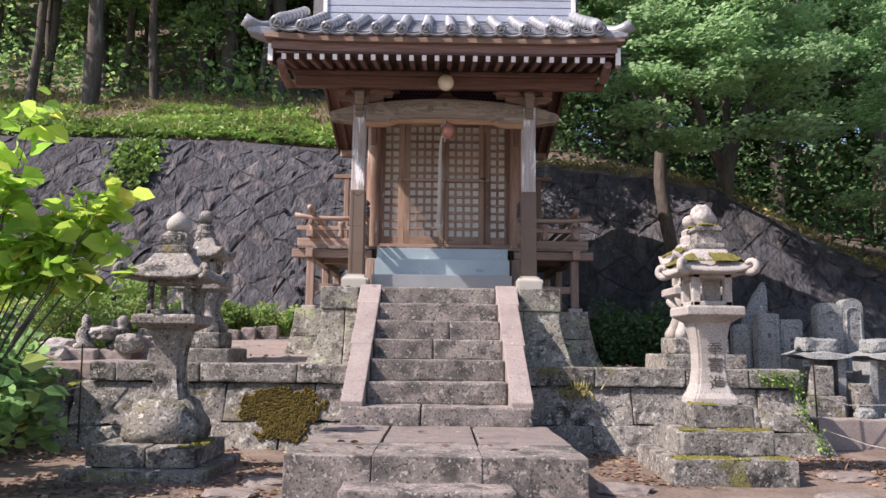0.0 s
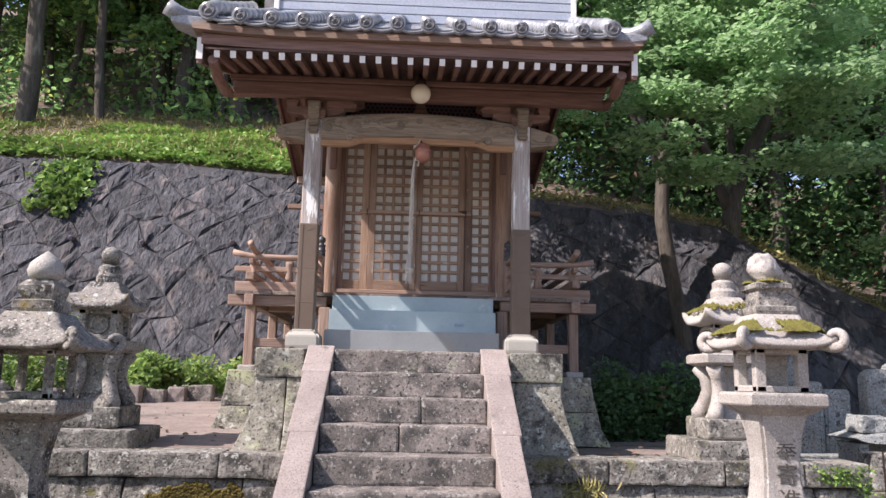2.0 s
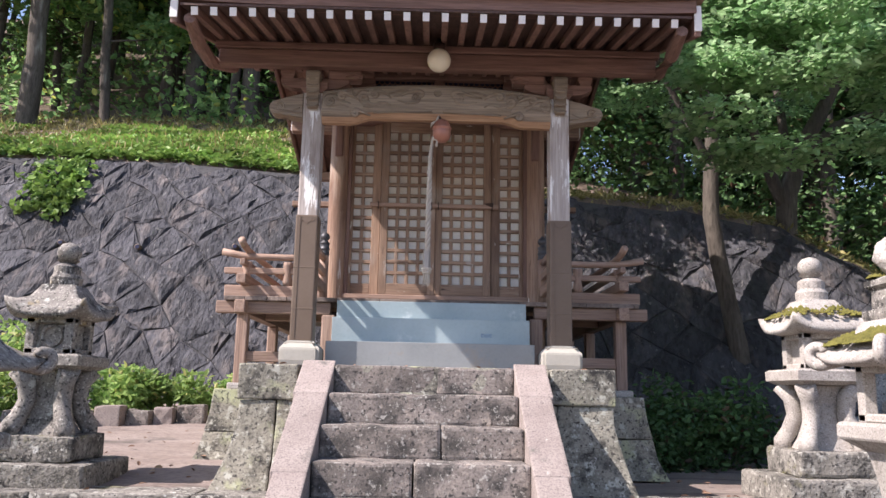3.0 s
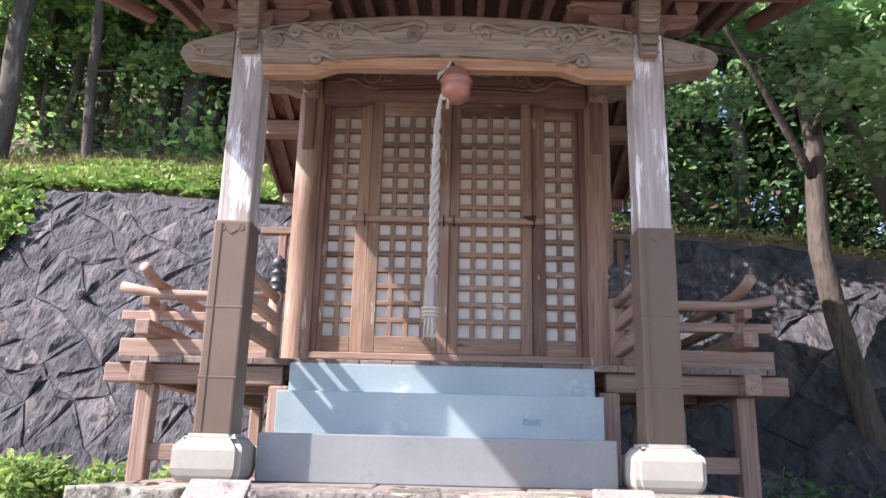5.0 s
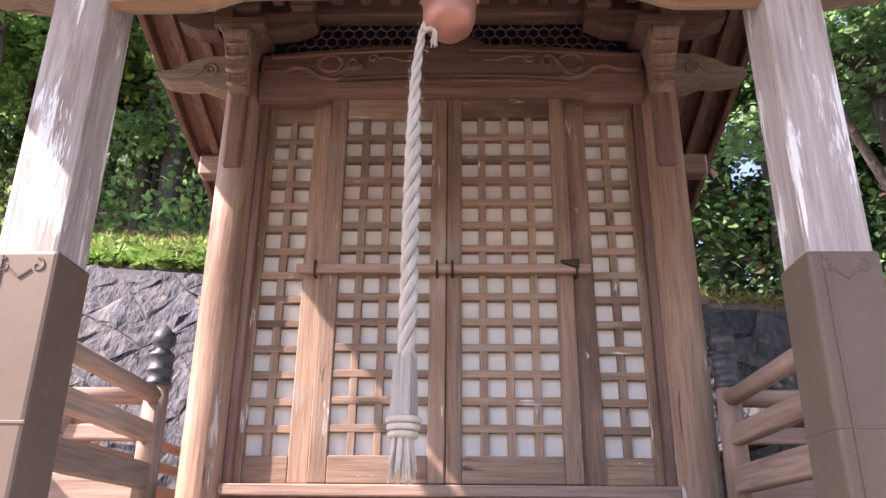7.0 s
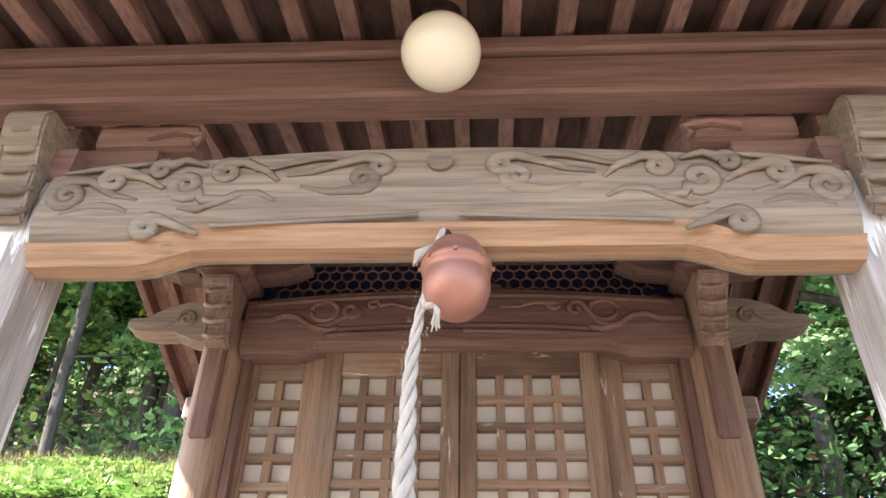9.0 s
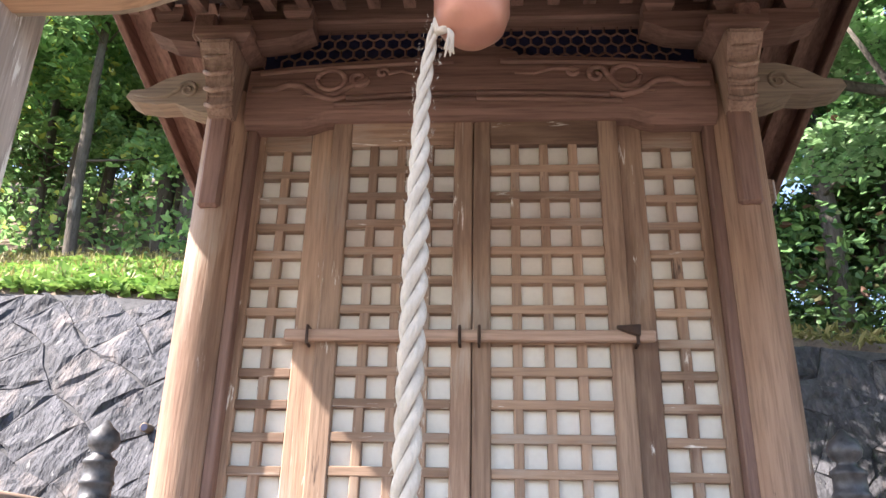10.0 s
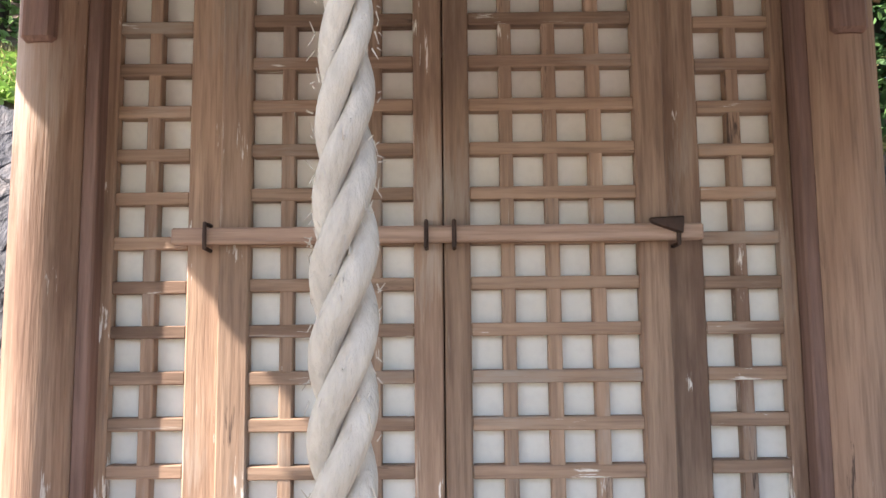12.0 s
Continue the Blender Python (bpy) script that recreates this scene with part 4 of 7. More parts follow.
def build_hall_roof():
    r = thing("hall_roof", (SX, 12.2, 5.2), "hall roof with pale blue boarded ridge box over dark side eaves", "roof")
    bm = bmesh.new()
    bx(bm, -1.66, 1.85, 10.5, 11.6, 5.98, 7.5)
    part("ridge_box", bm, blue_board, r, "pale blue boarded ridge box")
    for k in range(13):
        part("ridge_board", box(-1.68, 1.87, 10.48, 10.5, 6.07 + 0.11 * k, 6.07 + 0.11 * k + 0.1, 0.006), blue_board, r)
    for x in (-1.7, 1.86):
        part("ridge_corner", box(x, x + 0.06, 10.46, 11.6, 6.02, 7.5, 0.006), white_end, r)
    # rear slope over the hall: verge rafters, barge boards, purlins with pale ends
    RY, RZ, BY, BZ = 11.55, 6.12, 14.55, 5.19

    def under_z(y):
        return RZ + (BZ - RZ) * (y - RY) / (BY - RY)
    bm = bmesh.new()
    hexa(bm, [(-1.93, RY, RZ), (2.04, RY, RZ), (2.04, BY, BZ), (-1.93, BY, BZ), (-1.93, RY, RZ + 0.02), (2.04, RY, RZ + 0.02), (2.04, BY, BZ + 0.02), (-1.93, BY, BZ + 0.02)])
    part("soffit_boards", bm, red_y, r)
    # unseen roof mass, made this thick to throw shadow on the right-hand wall
    bm = bmesh.new()
    hexa(bm, [(-1.98, RY - 0.3, RZ + 0.16), (2.09, RY - 0.3, RZ + 0.16), (2.09, BY + 0.1, BZ + 0.10), (-1.98, BY + 0.1, BZ + 0.10), (-1.98, RY - 0.3, RZ + 1.5), (2.09, RY - 0.3, RZ + 1.5), (2.09, BY + 0.1, BZ + 0.25), (-1.98, BY + 0.1, BZ + 0.25)])
    part("roof_slab", bm, tile_dark, r)
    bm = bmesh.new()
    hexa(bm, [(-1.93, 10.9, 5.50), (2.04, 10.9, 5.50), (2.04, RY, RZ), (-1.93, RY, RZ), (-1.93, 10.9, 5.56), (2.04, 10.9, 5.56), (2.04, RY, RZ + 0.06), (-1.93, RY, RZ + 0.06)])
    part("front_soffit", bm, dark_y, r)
    for s in (-1, 1):
        for k in range(5):
            x = 0.055 + s * (1.10 + 0.185 * k)
            bm = bmesh.new()
            slant(bm, (x, RY, RZ - 0.035), (x, BY - 0.02, BZ - 0.03), 0.06, 0.07)
            part("verge_rafter", bm, red_y, r)
        bm = bmesh.new()
        a, c = sorted((0.055 + s * 1.99, 0.055 + s * 2.035))
        hexa(bm, [(a, RY, RZ - 0.10), (c, RY, RZ - 0.10), (c, BY, BZ - 0.07), (a, BY, BZ - 0.07), (a, RY, RZ + 0.18), (c, RY, RZ + 0.18), (c, BY, BZ + 0.11), (a, BY, BZ + 0.11)], 0.006)
        part("barge_board", bm, red_y, r)
        for k in range(9):
            y = RY + 0.1 + 0.33 * k
            bm = bmesh.new()
            rod(bm, (0.055 + s * 2.0, y, under_z(y) + 0.16), (0.055 + s * 2.0, y + 0.32, under_z(y + 0.32) + 0.15), 0.07, 0.062, 12)
            part("verge_tile", bm, tile_mat, r, "", True)
        for y, h, label in ((13.2, 0.16, "purlin with a pale sawn end"), (14.4, 0.12, "")):
            a, c = sorted((0.055 + s * 1.0, 0.055 + s * 1.95))
            z = under_z(y) - 0.07
            q = part("purlin", box(a, c, y - 0.07, y + 0.07, z - h, z, 0.008), tan_x, r, label)
            e0, e1 = sorted((0.055 + s * 1.951, 0.055 + s * 1.962))
            part("purlin_end", box(e0, e1, y - 0.065, y + 0.065, z - h + 0.005, z - 0.005, 0.004), white_end, q, "white painted purlin end")
        part("wall_plate", box(min(SX + s * 1.1, SX + s * 1.2), max(SX + s * 1.1, SX + s * 1.2), 11.1, 13.8, 5.2, 5.32, 0.01), red_y, r)


build_hall_roof()


# ---- hall front ----
DY = 11.30


def build_hall():
    h = thing("shrine_hall", (SX, 12.5, 1.93), "small weathered red-brown timber shrine hall", "shrine")
    for x, tag_ in ((-0.990, 0), (1.143, 1)):
        bm = bmesh.new()
        rod(bm, (x, DY, 2.2), (x, DY, 5.0), 0.107, 0.103, 28, False)
        part("round_column", bm, col_wood, h, "weathered round column", True)
        # squared upper part on the inner shoulder
        part("column_head", box(x - 0.05, x + 0.04, DY - 0.125, DY - 0.02, 4.43, 4.87, 0.012), red_z, h)
        # carved bracket face and side nose
        s = -1 if x < 0 else 1
        bm = bmesh.new()
        front = [(-0.13, 4.83), (-0.175, 4.86), (-0.165, 4.92), (-0.20, 4.97), (-0.225, 5.03), (-0.28, 5.06), (-0.30, 5.10), (-0.27, 5.13), (-0.02, 5.13), (-0.02, 4.83)]
        a = [bm.verts.new((x - 0.052 - 0.02 * (z - 4.83) / 0.3, DY + u, z)) for u, z in front]
        c = [bm.verts.new((x + 0.052 + 0.02 * (z - 4.83) / 0.3, DY + u, z)) for u, z in front]
        for i in range(len(front)):
            j = (i + 1) % len(front)
            bm.faces.new((a[i], a[j], c[j], c[i]))
        bm.faces.new(a[::-1])
        bm.faces.new(c)
        bmesh.ops.bevel(bm, geom=bm.edges[:], offset=0.010, segments=2, affect="EDGES", clamp_overlap=True)
        part("carved_bracket", bm, tan_z, h, "carved bracket hanging from the column head")
        for k in range(4):
            zz, yy = 4.865 + 0.06 * k, DY - 0.178 - 0.028 * k
            rb = tube(bmesh.new(), [(x - 0.056, yy + 0.012, zz + 0.012), (x - 0.02, yy - 0.006, zz - 0.012), (x + 0.02, yy - 0.006, zz - 0.006), (x + 0.056, yy + 0.012, zz + 0.016)], 0.011, 6)
            part("carved_ridge", rb, tan_z, h, "", True)
        bm = bmesh.new()
        lathe(bm, [(0.07, 0), (0.115, 0.045), (0.12, 0.05), (0.12, 0.09)], (x, DY - 0.12, 5.131), square=True)
        part("great_block", bm, red_x, h)
        bm = bmesh.new()
        prof = [(0.08, 4.90), (0.16, 4.92), (0.24, 4.955), (0.32, 4.95), (0.42, 4.965), (0.465, 4.99), (0.45, 5.025), (0.38, 5.03), (0.30, 5.08), (0.2, 5.11), (0.08, 5.11)]
        a = [bm.verts.new((x + s * u, DY - 0.06, z)) for u, z in prof]
        c = [bm.verts.new((x + s * u, DY + 0.05, z)) for u, z in prof]
        for i in range(len(prof)):
            j = (i + 1) % len(prof)
            bm.faces.new((a[i], a[j], c[j], c[i]))
        bm.faces.new(a[::-1])
        bm.faces.new(c)
        nose = part("column_nose", bm, beam_wood, h)
        bm = bmesh.new()
        spiral(bm, x + s * 0.19, 5.02, DY - 0.062, 0.045, 1.6, 0 if s > 0 else math.pi, s, 0.010, [(x + s * 0.43, 4.995), (x + s * 0.36, 4.985), (x + s * 0.28, 4.99)])
        part("nose_scroll", bm, beam_wood, nose, "", True)
        bracket_arm(h, x, DY - 0.1, 5.20, red_x, "x", 0.12, 0.72, 0.11)
    # arched lintel over the doors
    x0, x1 = -0.90, 1.06
    bm = bmesh.new()
    secs = []
    for i in range(41):
        x = x0 + (x1 - x0) * i / 40
        u = abs(x - 0.08) / 0.98
        zb = 4.850 - 0.035 * (1 if u > 0.72 else max(0, (u - 0.62) / 0.1) ** 2)
        zt = 5.15 - 0.06 * u ** 2
        secs.append([bm.verts.new(p) for p in ((x, DY - 0.06, zb), (x, DY - 0.10, zb + 0.03), (x, DY - 0.105, (zb + zt) / 2), (x, DY - 0.09, zt), (x, DY + 0.05, zt), (x, DY + 0.05, zb))])
    for a, c in zip(secs, secs[1:]):
        for k in range(6):
            bm.faces.new((a[k], a[(k + 1) % 6], c[(k + 1) % 6], c[k]))
    bm.faces.new(secs[0])
    bm.faces.new(secs[-1][::-1])
    lin = part("arched_lintel", bm, red_x, h, "arched lintel carved with scrolls")
    bm = bmesh.new()
    fy = DY - 0.105
    for s in (-1, 1):
        def P(u, z):
            return (0.08 + s * u, z)
        ring = [(0.08 + s * (0.62 + 0.06 * math.cos(t * math.pi / 8)), fy, 5.03 + 0.05 * math.sin(t * math.pi / 8)) for t in range(17)]
        tube(bm, ring, 0.012, 6)
        spiral(bm, 0.08 + s * 0.50, 5.035, fy, 0.045, 1.3, 0, s, 0.015, [P(0.74, 4.955), P(0.68, 4.95), P(0.60, 4.96)])
        spiral(bm, 0.08 + s * 0.40, 5.06, fy, 0.028, 1.2, 0, -s, 0.012, [P(0.16, 5.05), P(0.24, 5.045), P(0.32, 5.07)])
        tube(bm, [(0.08 + s * u, fy, z) for u, z in ((0.96, 4.985), (0.86, 4.985), (0.80, 5.01), (0.74, 5.0), (0.68, 4.955), (0.60, 4.93), (0.55, 4.945))], 0.015, 6)
        tube(bm, [(0.08 + s * u, fy - 0.002, 4.955 - 0.02 * (u / 0.55) ** 2) for u in (0, 0.1, 0.2, 0.3, 0.4, 0.5, 0.55)], 0.012, 6)
        tube(bm, [(0.08 + s * u, fy, 4.925 - 0.02 * (u / 0.6) ** 2) for u in (0, 0.15, 0.3, 0.45, 0.6)], 0.012, 6)
        tube(bm, [(0.08 + s * u, fy, 5.11 - 0.05 * u ** 2) for u in (0.1, 0.3, 0.5, 0.7, 0.93)], 0.012, 6)
    for v in bm.verts:
        v.co.y = fy + (v.co.y - fy) * 0.7
    bm.faces.index_update()
    split_parts("lintel_scroll", bm, red_x, lin, True)
    # transom with hexagon grille on a dark blue board
    part("transom_board", box(-0.88, 1.04, DY + 0.02, DY + 0.04, 5.10, 5.42), navy, h, "dark blue transom board")
    bm = bmesh.new()
    hx = 0.034
    for j in range(8):
        for i in range(34):
            cx_ = -0.80 + i * hx * 1.732 + (hx * 0.866 if j % 2 else 0)
            cz_ = 5.14 + j * hx * 1.5
            if cx_ > 0.98 or cz_ > 5.38:
                continue
            for k in (0, 1, 2):
                a0, a1 = math.radians(30 + 60 * k), math.radians(90 + 60 * k)
                rod(bm, (cx_ + hx * math.cos(a0), DY + 0.005, cz_ + hx * math.sin(a0)), (cx_ + hx * math.cos(a1), DY + 0.005, cz_ + hx * math.sin(a1)), 0.006, n=4, caps=False)
    part("hexagon_grille", bm, red_x, h)
    part("upper_beam", box(-1.1, 1.26, DY - 0.07, DY + 0.06, 5.36, 5.50, 0.01), red_x, h)
    bm = bmesh.new()
    prof = [(-0.2, 5.145), (-0.17, 5.2), (-0.08, 5.23), (-0.05, 5.36), (0.05, 5.36), (0.08, 5.23), (0.17, 5.2), (0.2, 5.145)]
    a = [bm.verts.new((0.08 + u, DY - 0.05, z)) for u, z in prof]
    c = [bm.verts.new((0.08 + u, DY, z)) for u, z in prof]
    for i in range(len(prof)):
        j = (i + 1) % len(prof)
        bm.faces.new((a[i], a[j], c[j], c[i]))
    bm.faces.new(a[::-1])
    bm.faces.new(c)
    part("transom_strut", bm, red_x, h)
    # sill and jambs
    part("ground_sill", box(-0.94, 1.10, DY - 0.045, DY + 0.06, 2.80, 2.894, 0.006), red_x, h)
    part("sill", box(-0.90, 1.06, DY - 0.07, DY + 0.06, 2.895, 2.945, 0.006), tan_x, h)
    for x in (-0.893, 1.013):
        part("jamb", box(x, x + 0.04, DY - 0.05, DY + 0.05, 2.945, 4.86, 0.005), red_z, h)
    # walls to the side and behind
    for s in (-1, 1):
        xw = SX + s * 1.04
        for k in range(9):
            y = DY + 0.1 + 0.27 * k
            part("wall_board", box(xw - 0.015, xw + 0.015, y, y + 0.262, 2.9, 5.36, 0.004), red_z, h)
        bm = bmesh.new()
        rod(bm, (SX + s * 1.065, 13.75, 2.0), (SX + s * 1.065, 13.75, 5.2), 0.09, n=16)
        part("round_column", bm, col_wood, h, "weathered round column", True)
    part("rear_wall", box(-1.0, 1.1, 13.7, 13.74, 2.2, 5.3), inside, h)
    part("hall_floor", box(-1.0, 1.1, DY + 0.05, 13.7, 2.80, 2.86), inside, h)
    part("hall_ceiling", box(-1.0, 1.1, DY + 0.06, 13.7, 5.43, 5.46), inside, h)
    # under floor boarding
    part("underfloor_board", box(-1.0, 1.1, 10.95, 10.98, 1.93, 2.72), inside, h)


build_hall()


def lattice_leaf(name, x0, x1, cols, label, slot=0.0, stile=0.05, kind_wood=None):
    """A lattice door leaf: stiles, rails, bars and paper behind. cols: middles of the openings."""
    d = thing(name, ((x0 + x1) / 2, DY, 2.945), label, "door", "lattice doors")
    y0, y1 = DY - 0.028 - slot, DY + 0.012 - slot
    zb, zt = 2.95, 4.862
    W = kind_wood
    part("stile", box(x0, cols[0] - 0.0425, y0, y1, zb, zt, 0.005), W[2], d)
    part("stile", box(cols[-1] + 0.0425, x1, y0, y1, zb, zt, 0.005), W[2], d)
    a, b = cols[0] - 0.0425, cols[-1] + 0.0425
    top0, pitch, rows = 4.690, 0.1208, 14
    part("bottom_rail", box(a, b, y0, y1, zb, top0 - pitch * (rows - 1) - 0.053, 0.004), W[0], d)
    part("top_rail", box(a, b, y0, y1, top0 + 0.053, zt, 0.004), W[0], d)
    rng = random.Random(len(name) * 7 + int(x0 * 100))
    for k in range(rows - 1):
        z = top0 - pitch * (k + 0.5) + rng.uniform(-0.001, 0.001)
        part("lattice_bar", box(a, b, y0 + 0.004, y1 + 0.004, z - 0.0145, z + 0.0205, 0.003), W[0], d)
    for p, q in zip(cols, cols[1:]):
        x = (p + q) / 2
        part("lattice_bar", box(x - 0.0205, x + 0.0155, y0 + 0.006, y1 + 0.004, zb + 0.06, zt - 0.05, 0.003), W[2], d)
    part("paper", box(a - 0.01, b + 0.01, y1 + 0.005, y1 + 0.009, zb + 0.04, zt - 0.04), paper, d, "white paper behind the lattice")
    return d


def door_wood(axis, tall):
    return wood("door timber along " + axis, (0.23, 0.145, 0.10), (0.38, 0.26, 0.185), axis, stains=(((0.45, 0.38, 0.32), 1.0, 0.66, 0.04),), rand=0.22,
                patches=(((0.115, 0.066, 0.047), 1.7, 0.53, 0.16, tall), ((0.33, 0.27, 0.225), 3.1, 0.56, 0.12, tall), ((0.66, 0.62, 0.57), 9.0, 0.655, 0.015, tall), ((0.07, 0.045, 0.035), 10.0, 0.66, 0.05, tall)))


door_x, door_z = door_wood("x", (0.5, 1.0, 1.4)), door_wood("z", (1.4, 1.0, 0.45))
DOOR = (door_x, None, door_z)
lattice_leaf("lattice_panel", -0.860, -0.531, (-0.783, -0.667), "narrow fixed lattice panel with two columns of white paper panes", -0.03, kind_wood=DOOR)
lattice_leaf("lattice_door", -0.527, 0.064, (-0.403, -0.287, -0.171, -0.055), "closed lattice door leaf with white paper, sun-bleached at its foot", 0.012, kind_wood=DOOR)
lattice_leaf("lattice_door", 0.068, 0.661, (0.180, 0.299, 0.418, 0.538), "closed lattice door leaf with white paper and peeling timber", 0.012, kind_wood=DOOR)
lattice_leaf("lattice_panel", 0.665, 1.013, (0.806, 0.929), "narrow fixed lattice panel with flaking paint and white paper", -0.03, kind_wood=DOOR)


def build_bar():
    b = thing("door_bar", (0.06, DY - 0.06, 3.89), "pale timber bar held across the doors by iron staples", "bar")
    part("bar", box(-0.64, 0.74, DY - 0.082, DY - 0.048, 3.893, 3.936, 0.005), tan_x, b)
    for x in (-0.55, 0.022, 0.094, 0.672):
        bm = bmesh.new()
        tube(bm, [(x, DY - 0.035, 3.946), (x, DY - 0.088, 3.946), (x, DY - 0.09, 3.912), (x, DY - 0.088, 3.882), (x, DY - 0.035, 3.880)], 0.006, 6)
        part("staple", bm, iron, b, "dark iron staple")
    bm = bmesh.new()
    hexa(bm, [(0.60, DY - 0.10, 3.935), (0.68, DY - 0.105, 3.905), (0.68, DY - 0.083, 3.905), (0.60, DY - 0.083, 3.935), (0.595, DY - 0.10, 3.948), (0.685, DY - 0.105, 3.952), (0.685, DY - 0.083, 3.952), (0.595, DY - 0.083, 3.948)], 0.004)
    part("padlock", bm, iron, b, "rusted padlock")


build_bar()


# ---- veranda ----
def build_veranda():
    v = thing("veranda", (SX, 11.0, 1.93), "weathered timber veranda floor on posts around the hall", "veranda")
    x = -1.98
    rng = random.Random(4)
    while x < 2.08:
        w = min(rng.uniform(0.19, 0.25), 2.09 - x)
        part("floor_plank", box(x, x + w - 0.004, 10.68 + rng.uniform(-0.004, 0.004), DY - 0.05, 2.788, 2.83, 0.004), old_end, v)
        x += w
    for s in (-1, 1):
        a, b = sorted((SX + s * 1.02, SX + s * 2.03))
        part("side_floor", box(a, b, DY - 0.045, 13.6, 2.788, 2.83, 0.004), old_end, v)
        # stout beam with end beyond the corner
        part("edge_beam", box(min(SX + s * 1.0, SX + s * 2.12), max(SX + s * 1.0, SX + s * 2.12), 10.72, 10.82, 2.668, 2.786, 0.006), tan_x, v)
        part("side_beam", box(SX + s * 1.86 - 0.05, SX + s * 1.86 + 0.05, 10.60, 13.6, 2.66, 2.785, 0.006), tan_y, v)
        part("corner_post", box(SX + s * 1.86 - 0.055, SX + s * 1.86 + 0.055, 10.74, 10.85, 1.99, 2.66, 0.012, 2), tan_z, v)
        part("corner_post_foot", rough_box(SX + s * 1.86 - 0.10, SX + s * 1.86 + 0.10, 10.70, 10.89, 1.925, 1.995, 0.02, 0.004, 0.1, 5), stone_pale, v)
        part("inner_post", box(SX + s * 1.02 - 0.065, SX + s * 1.02 + 0.065, 10.72, 10.85, 2.12, 2.668, 0.018, 2), tan_z, v)
        part("tie_rail", box(min(SX + s * 1.08, SX + s * 1.82), max(SX + s * 1.08, SX + s * 1.82), 10.77, 10.82, 2.20, 2.30, 0.006), tan_x, v)
        for yy in (12.2, 13.5):
            part("corner_post", box(SX + s * 1.86 - 0.055, SX + s * 1.86 + 0.055, yy, yy + 0.11, 1.93, 2.66, 0.012), tan_z, v)
        part("cross_beam", box(min(SX + s * 1.0, SX + s * 1.8), max(SX + s * 1.0, SX + s * 1.8), 11.5, 11.6, 2.668, 2.786, 0.006), tan_x, v)


build_veranda()


def build_railing(s):
    r = thing("veranda_railing", (SX + s * 1.5, 10.8, 2.872), "bleached timber veranda railing with crossed projecting ends", "railing", "veranda railings")
    xf, xc = SX + s * 1.085, SX + s * 1.86
    end = SX + s * 2.11
    # front rails, slightly upturned outside the corner
    bm = bmesh.new()
    tube(bm, [(xf, 10.80, 3.235), (SX + s * 1.5, 10.80, 3.235), (xc, 10.80, 3.24), (SX + s * 1.98, 10.80, 3.26), (end, 10.80, 3.285)], [0.033, 0.033, 0.033, 0.034, 0.036], 12)
    part("top_rail", bm, tan_x, r, "", True)
    part("middle_rail", box(min(xf, end - s * 0.03), max(xf, end - s * 0.03), 10.775, 10.825, 3.065, 3.125, 0.006), tan_x, r)
    part("low_rail", box(min(xf, end - s * 0.05), max(xf, end - s * 0.05), 10.755, 10.845, 2.831, 2.945, 0.006), tan_x, r)
    # side rails along the hall
    bm = bmesh.new()
    tube(bm, [(xc, 13.5, 3.295), (xc, 11.6, 3.295), (xc, 10.8, 3.30), (xc, 10.62, 3.325), (xc, 10.52, 3.355)], [0.033, 0.033, 0.033, 0.034, 0.036], 12)
    part("top_rail", bm, tan_y, r, "", True)
    part("middle_rail", box(xc - 0.025, xc + 0.025, 10.60, 13.5, 3.128, 3.188, 0.006), tan_y, r)
    part("low_rail", box(xc - 0.045, xc + 0.045, 10.58, 13.5, 2.947, 3.04, 0.006), tan_y, r)
    # struts
    for x in (xc, SX + s * 1.45):
        bm = bmesh.new()
        lathe(bm, [(0.045, 0), (0.05, 0.05), (0.035, 0.12), (0.05, 0.2), (0.05, 0.24)], (x, 10.80, 2.945), 12)
        part("strut", bm, tan_z, r, "", True)
    # newel with a bronze finial
    xn = SX + s * 1.095
    bm = bmesh.new()
    rod(bm, (xn, 10.79, 2.83), (xn, 10.79, 3.27), 0.047, 0.045, 16)
    nw = part("newel", bm, tan_z, r, "round newel with dark bronze finial", True)
    bm = bmesh.new()
    lathe(bm, [(0.049, 0), (0.051, 0.015), (0.046, 0.02), (0.046, 0.05), (0.051, 0.055), (0.051, 0.065), (0.046, 0.07), (0.045, 0.11), (0.05, 0.115), (0.05, 0.125), (0.03, 0.14), (0.026, 0.15), (0.043, 0.165), (0.048, 0.185), (0.04, 0.21), (0.022, 0.225), (0.006, 0.245)], (xn, 10.79, 3.27), 18)
    part("finial", bm, patina, nw, "dark bronze onion finial", True)
    # rails from the newel out to the porch post
    bm = bmesh.new()
    rod(bm, (xn, 10.76, 3.23), (xn, 10.02, 3.245), 0.032, 0.032, 12)
    part("return_rail", bm, tan_y, r, "", True)
    bm = bmesh.new()
    slant(bm, (xn, 10.76, 3.09), (xn, 10.02, 3.10), 0.05, 0.07, 0.006)
    part("return_rail", bm, tan_y, r)
    bm = bmesh.new()
    slant(bm, (xn, 10.76, 2.935), (xn, 10.02, 2.94), 0.06, 0.09, 0.006)
    part("return_rail", bm, tan_y, r)


build_railing(-1)
build_railing(1)


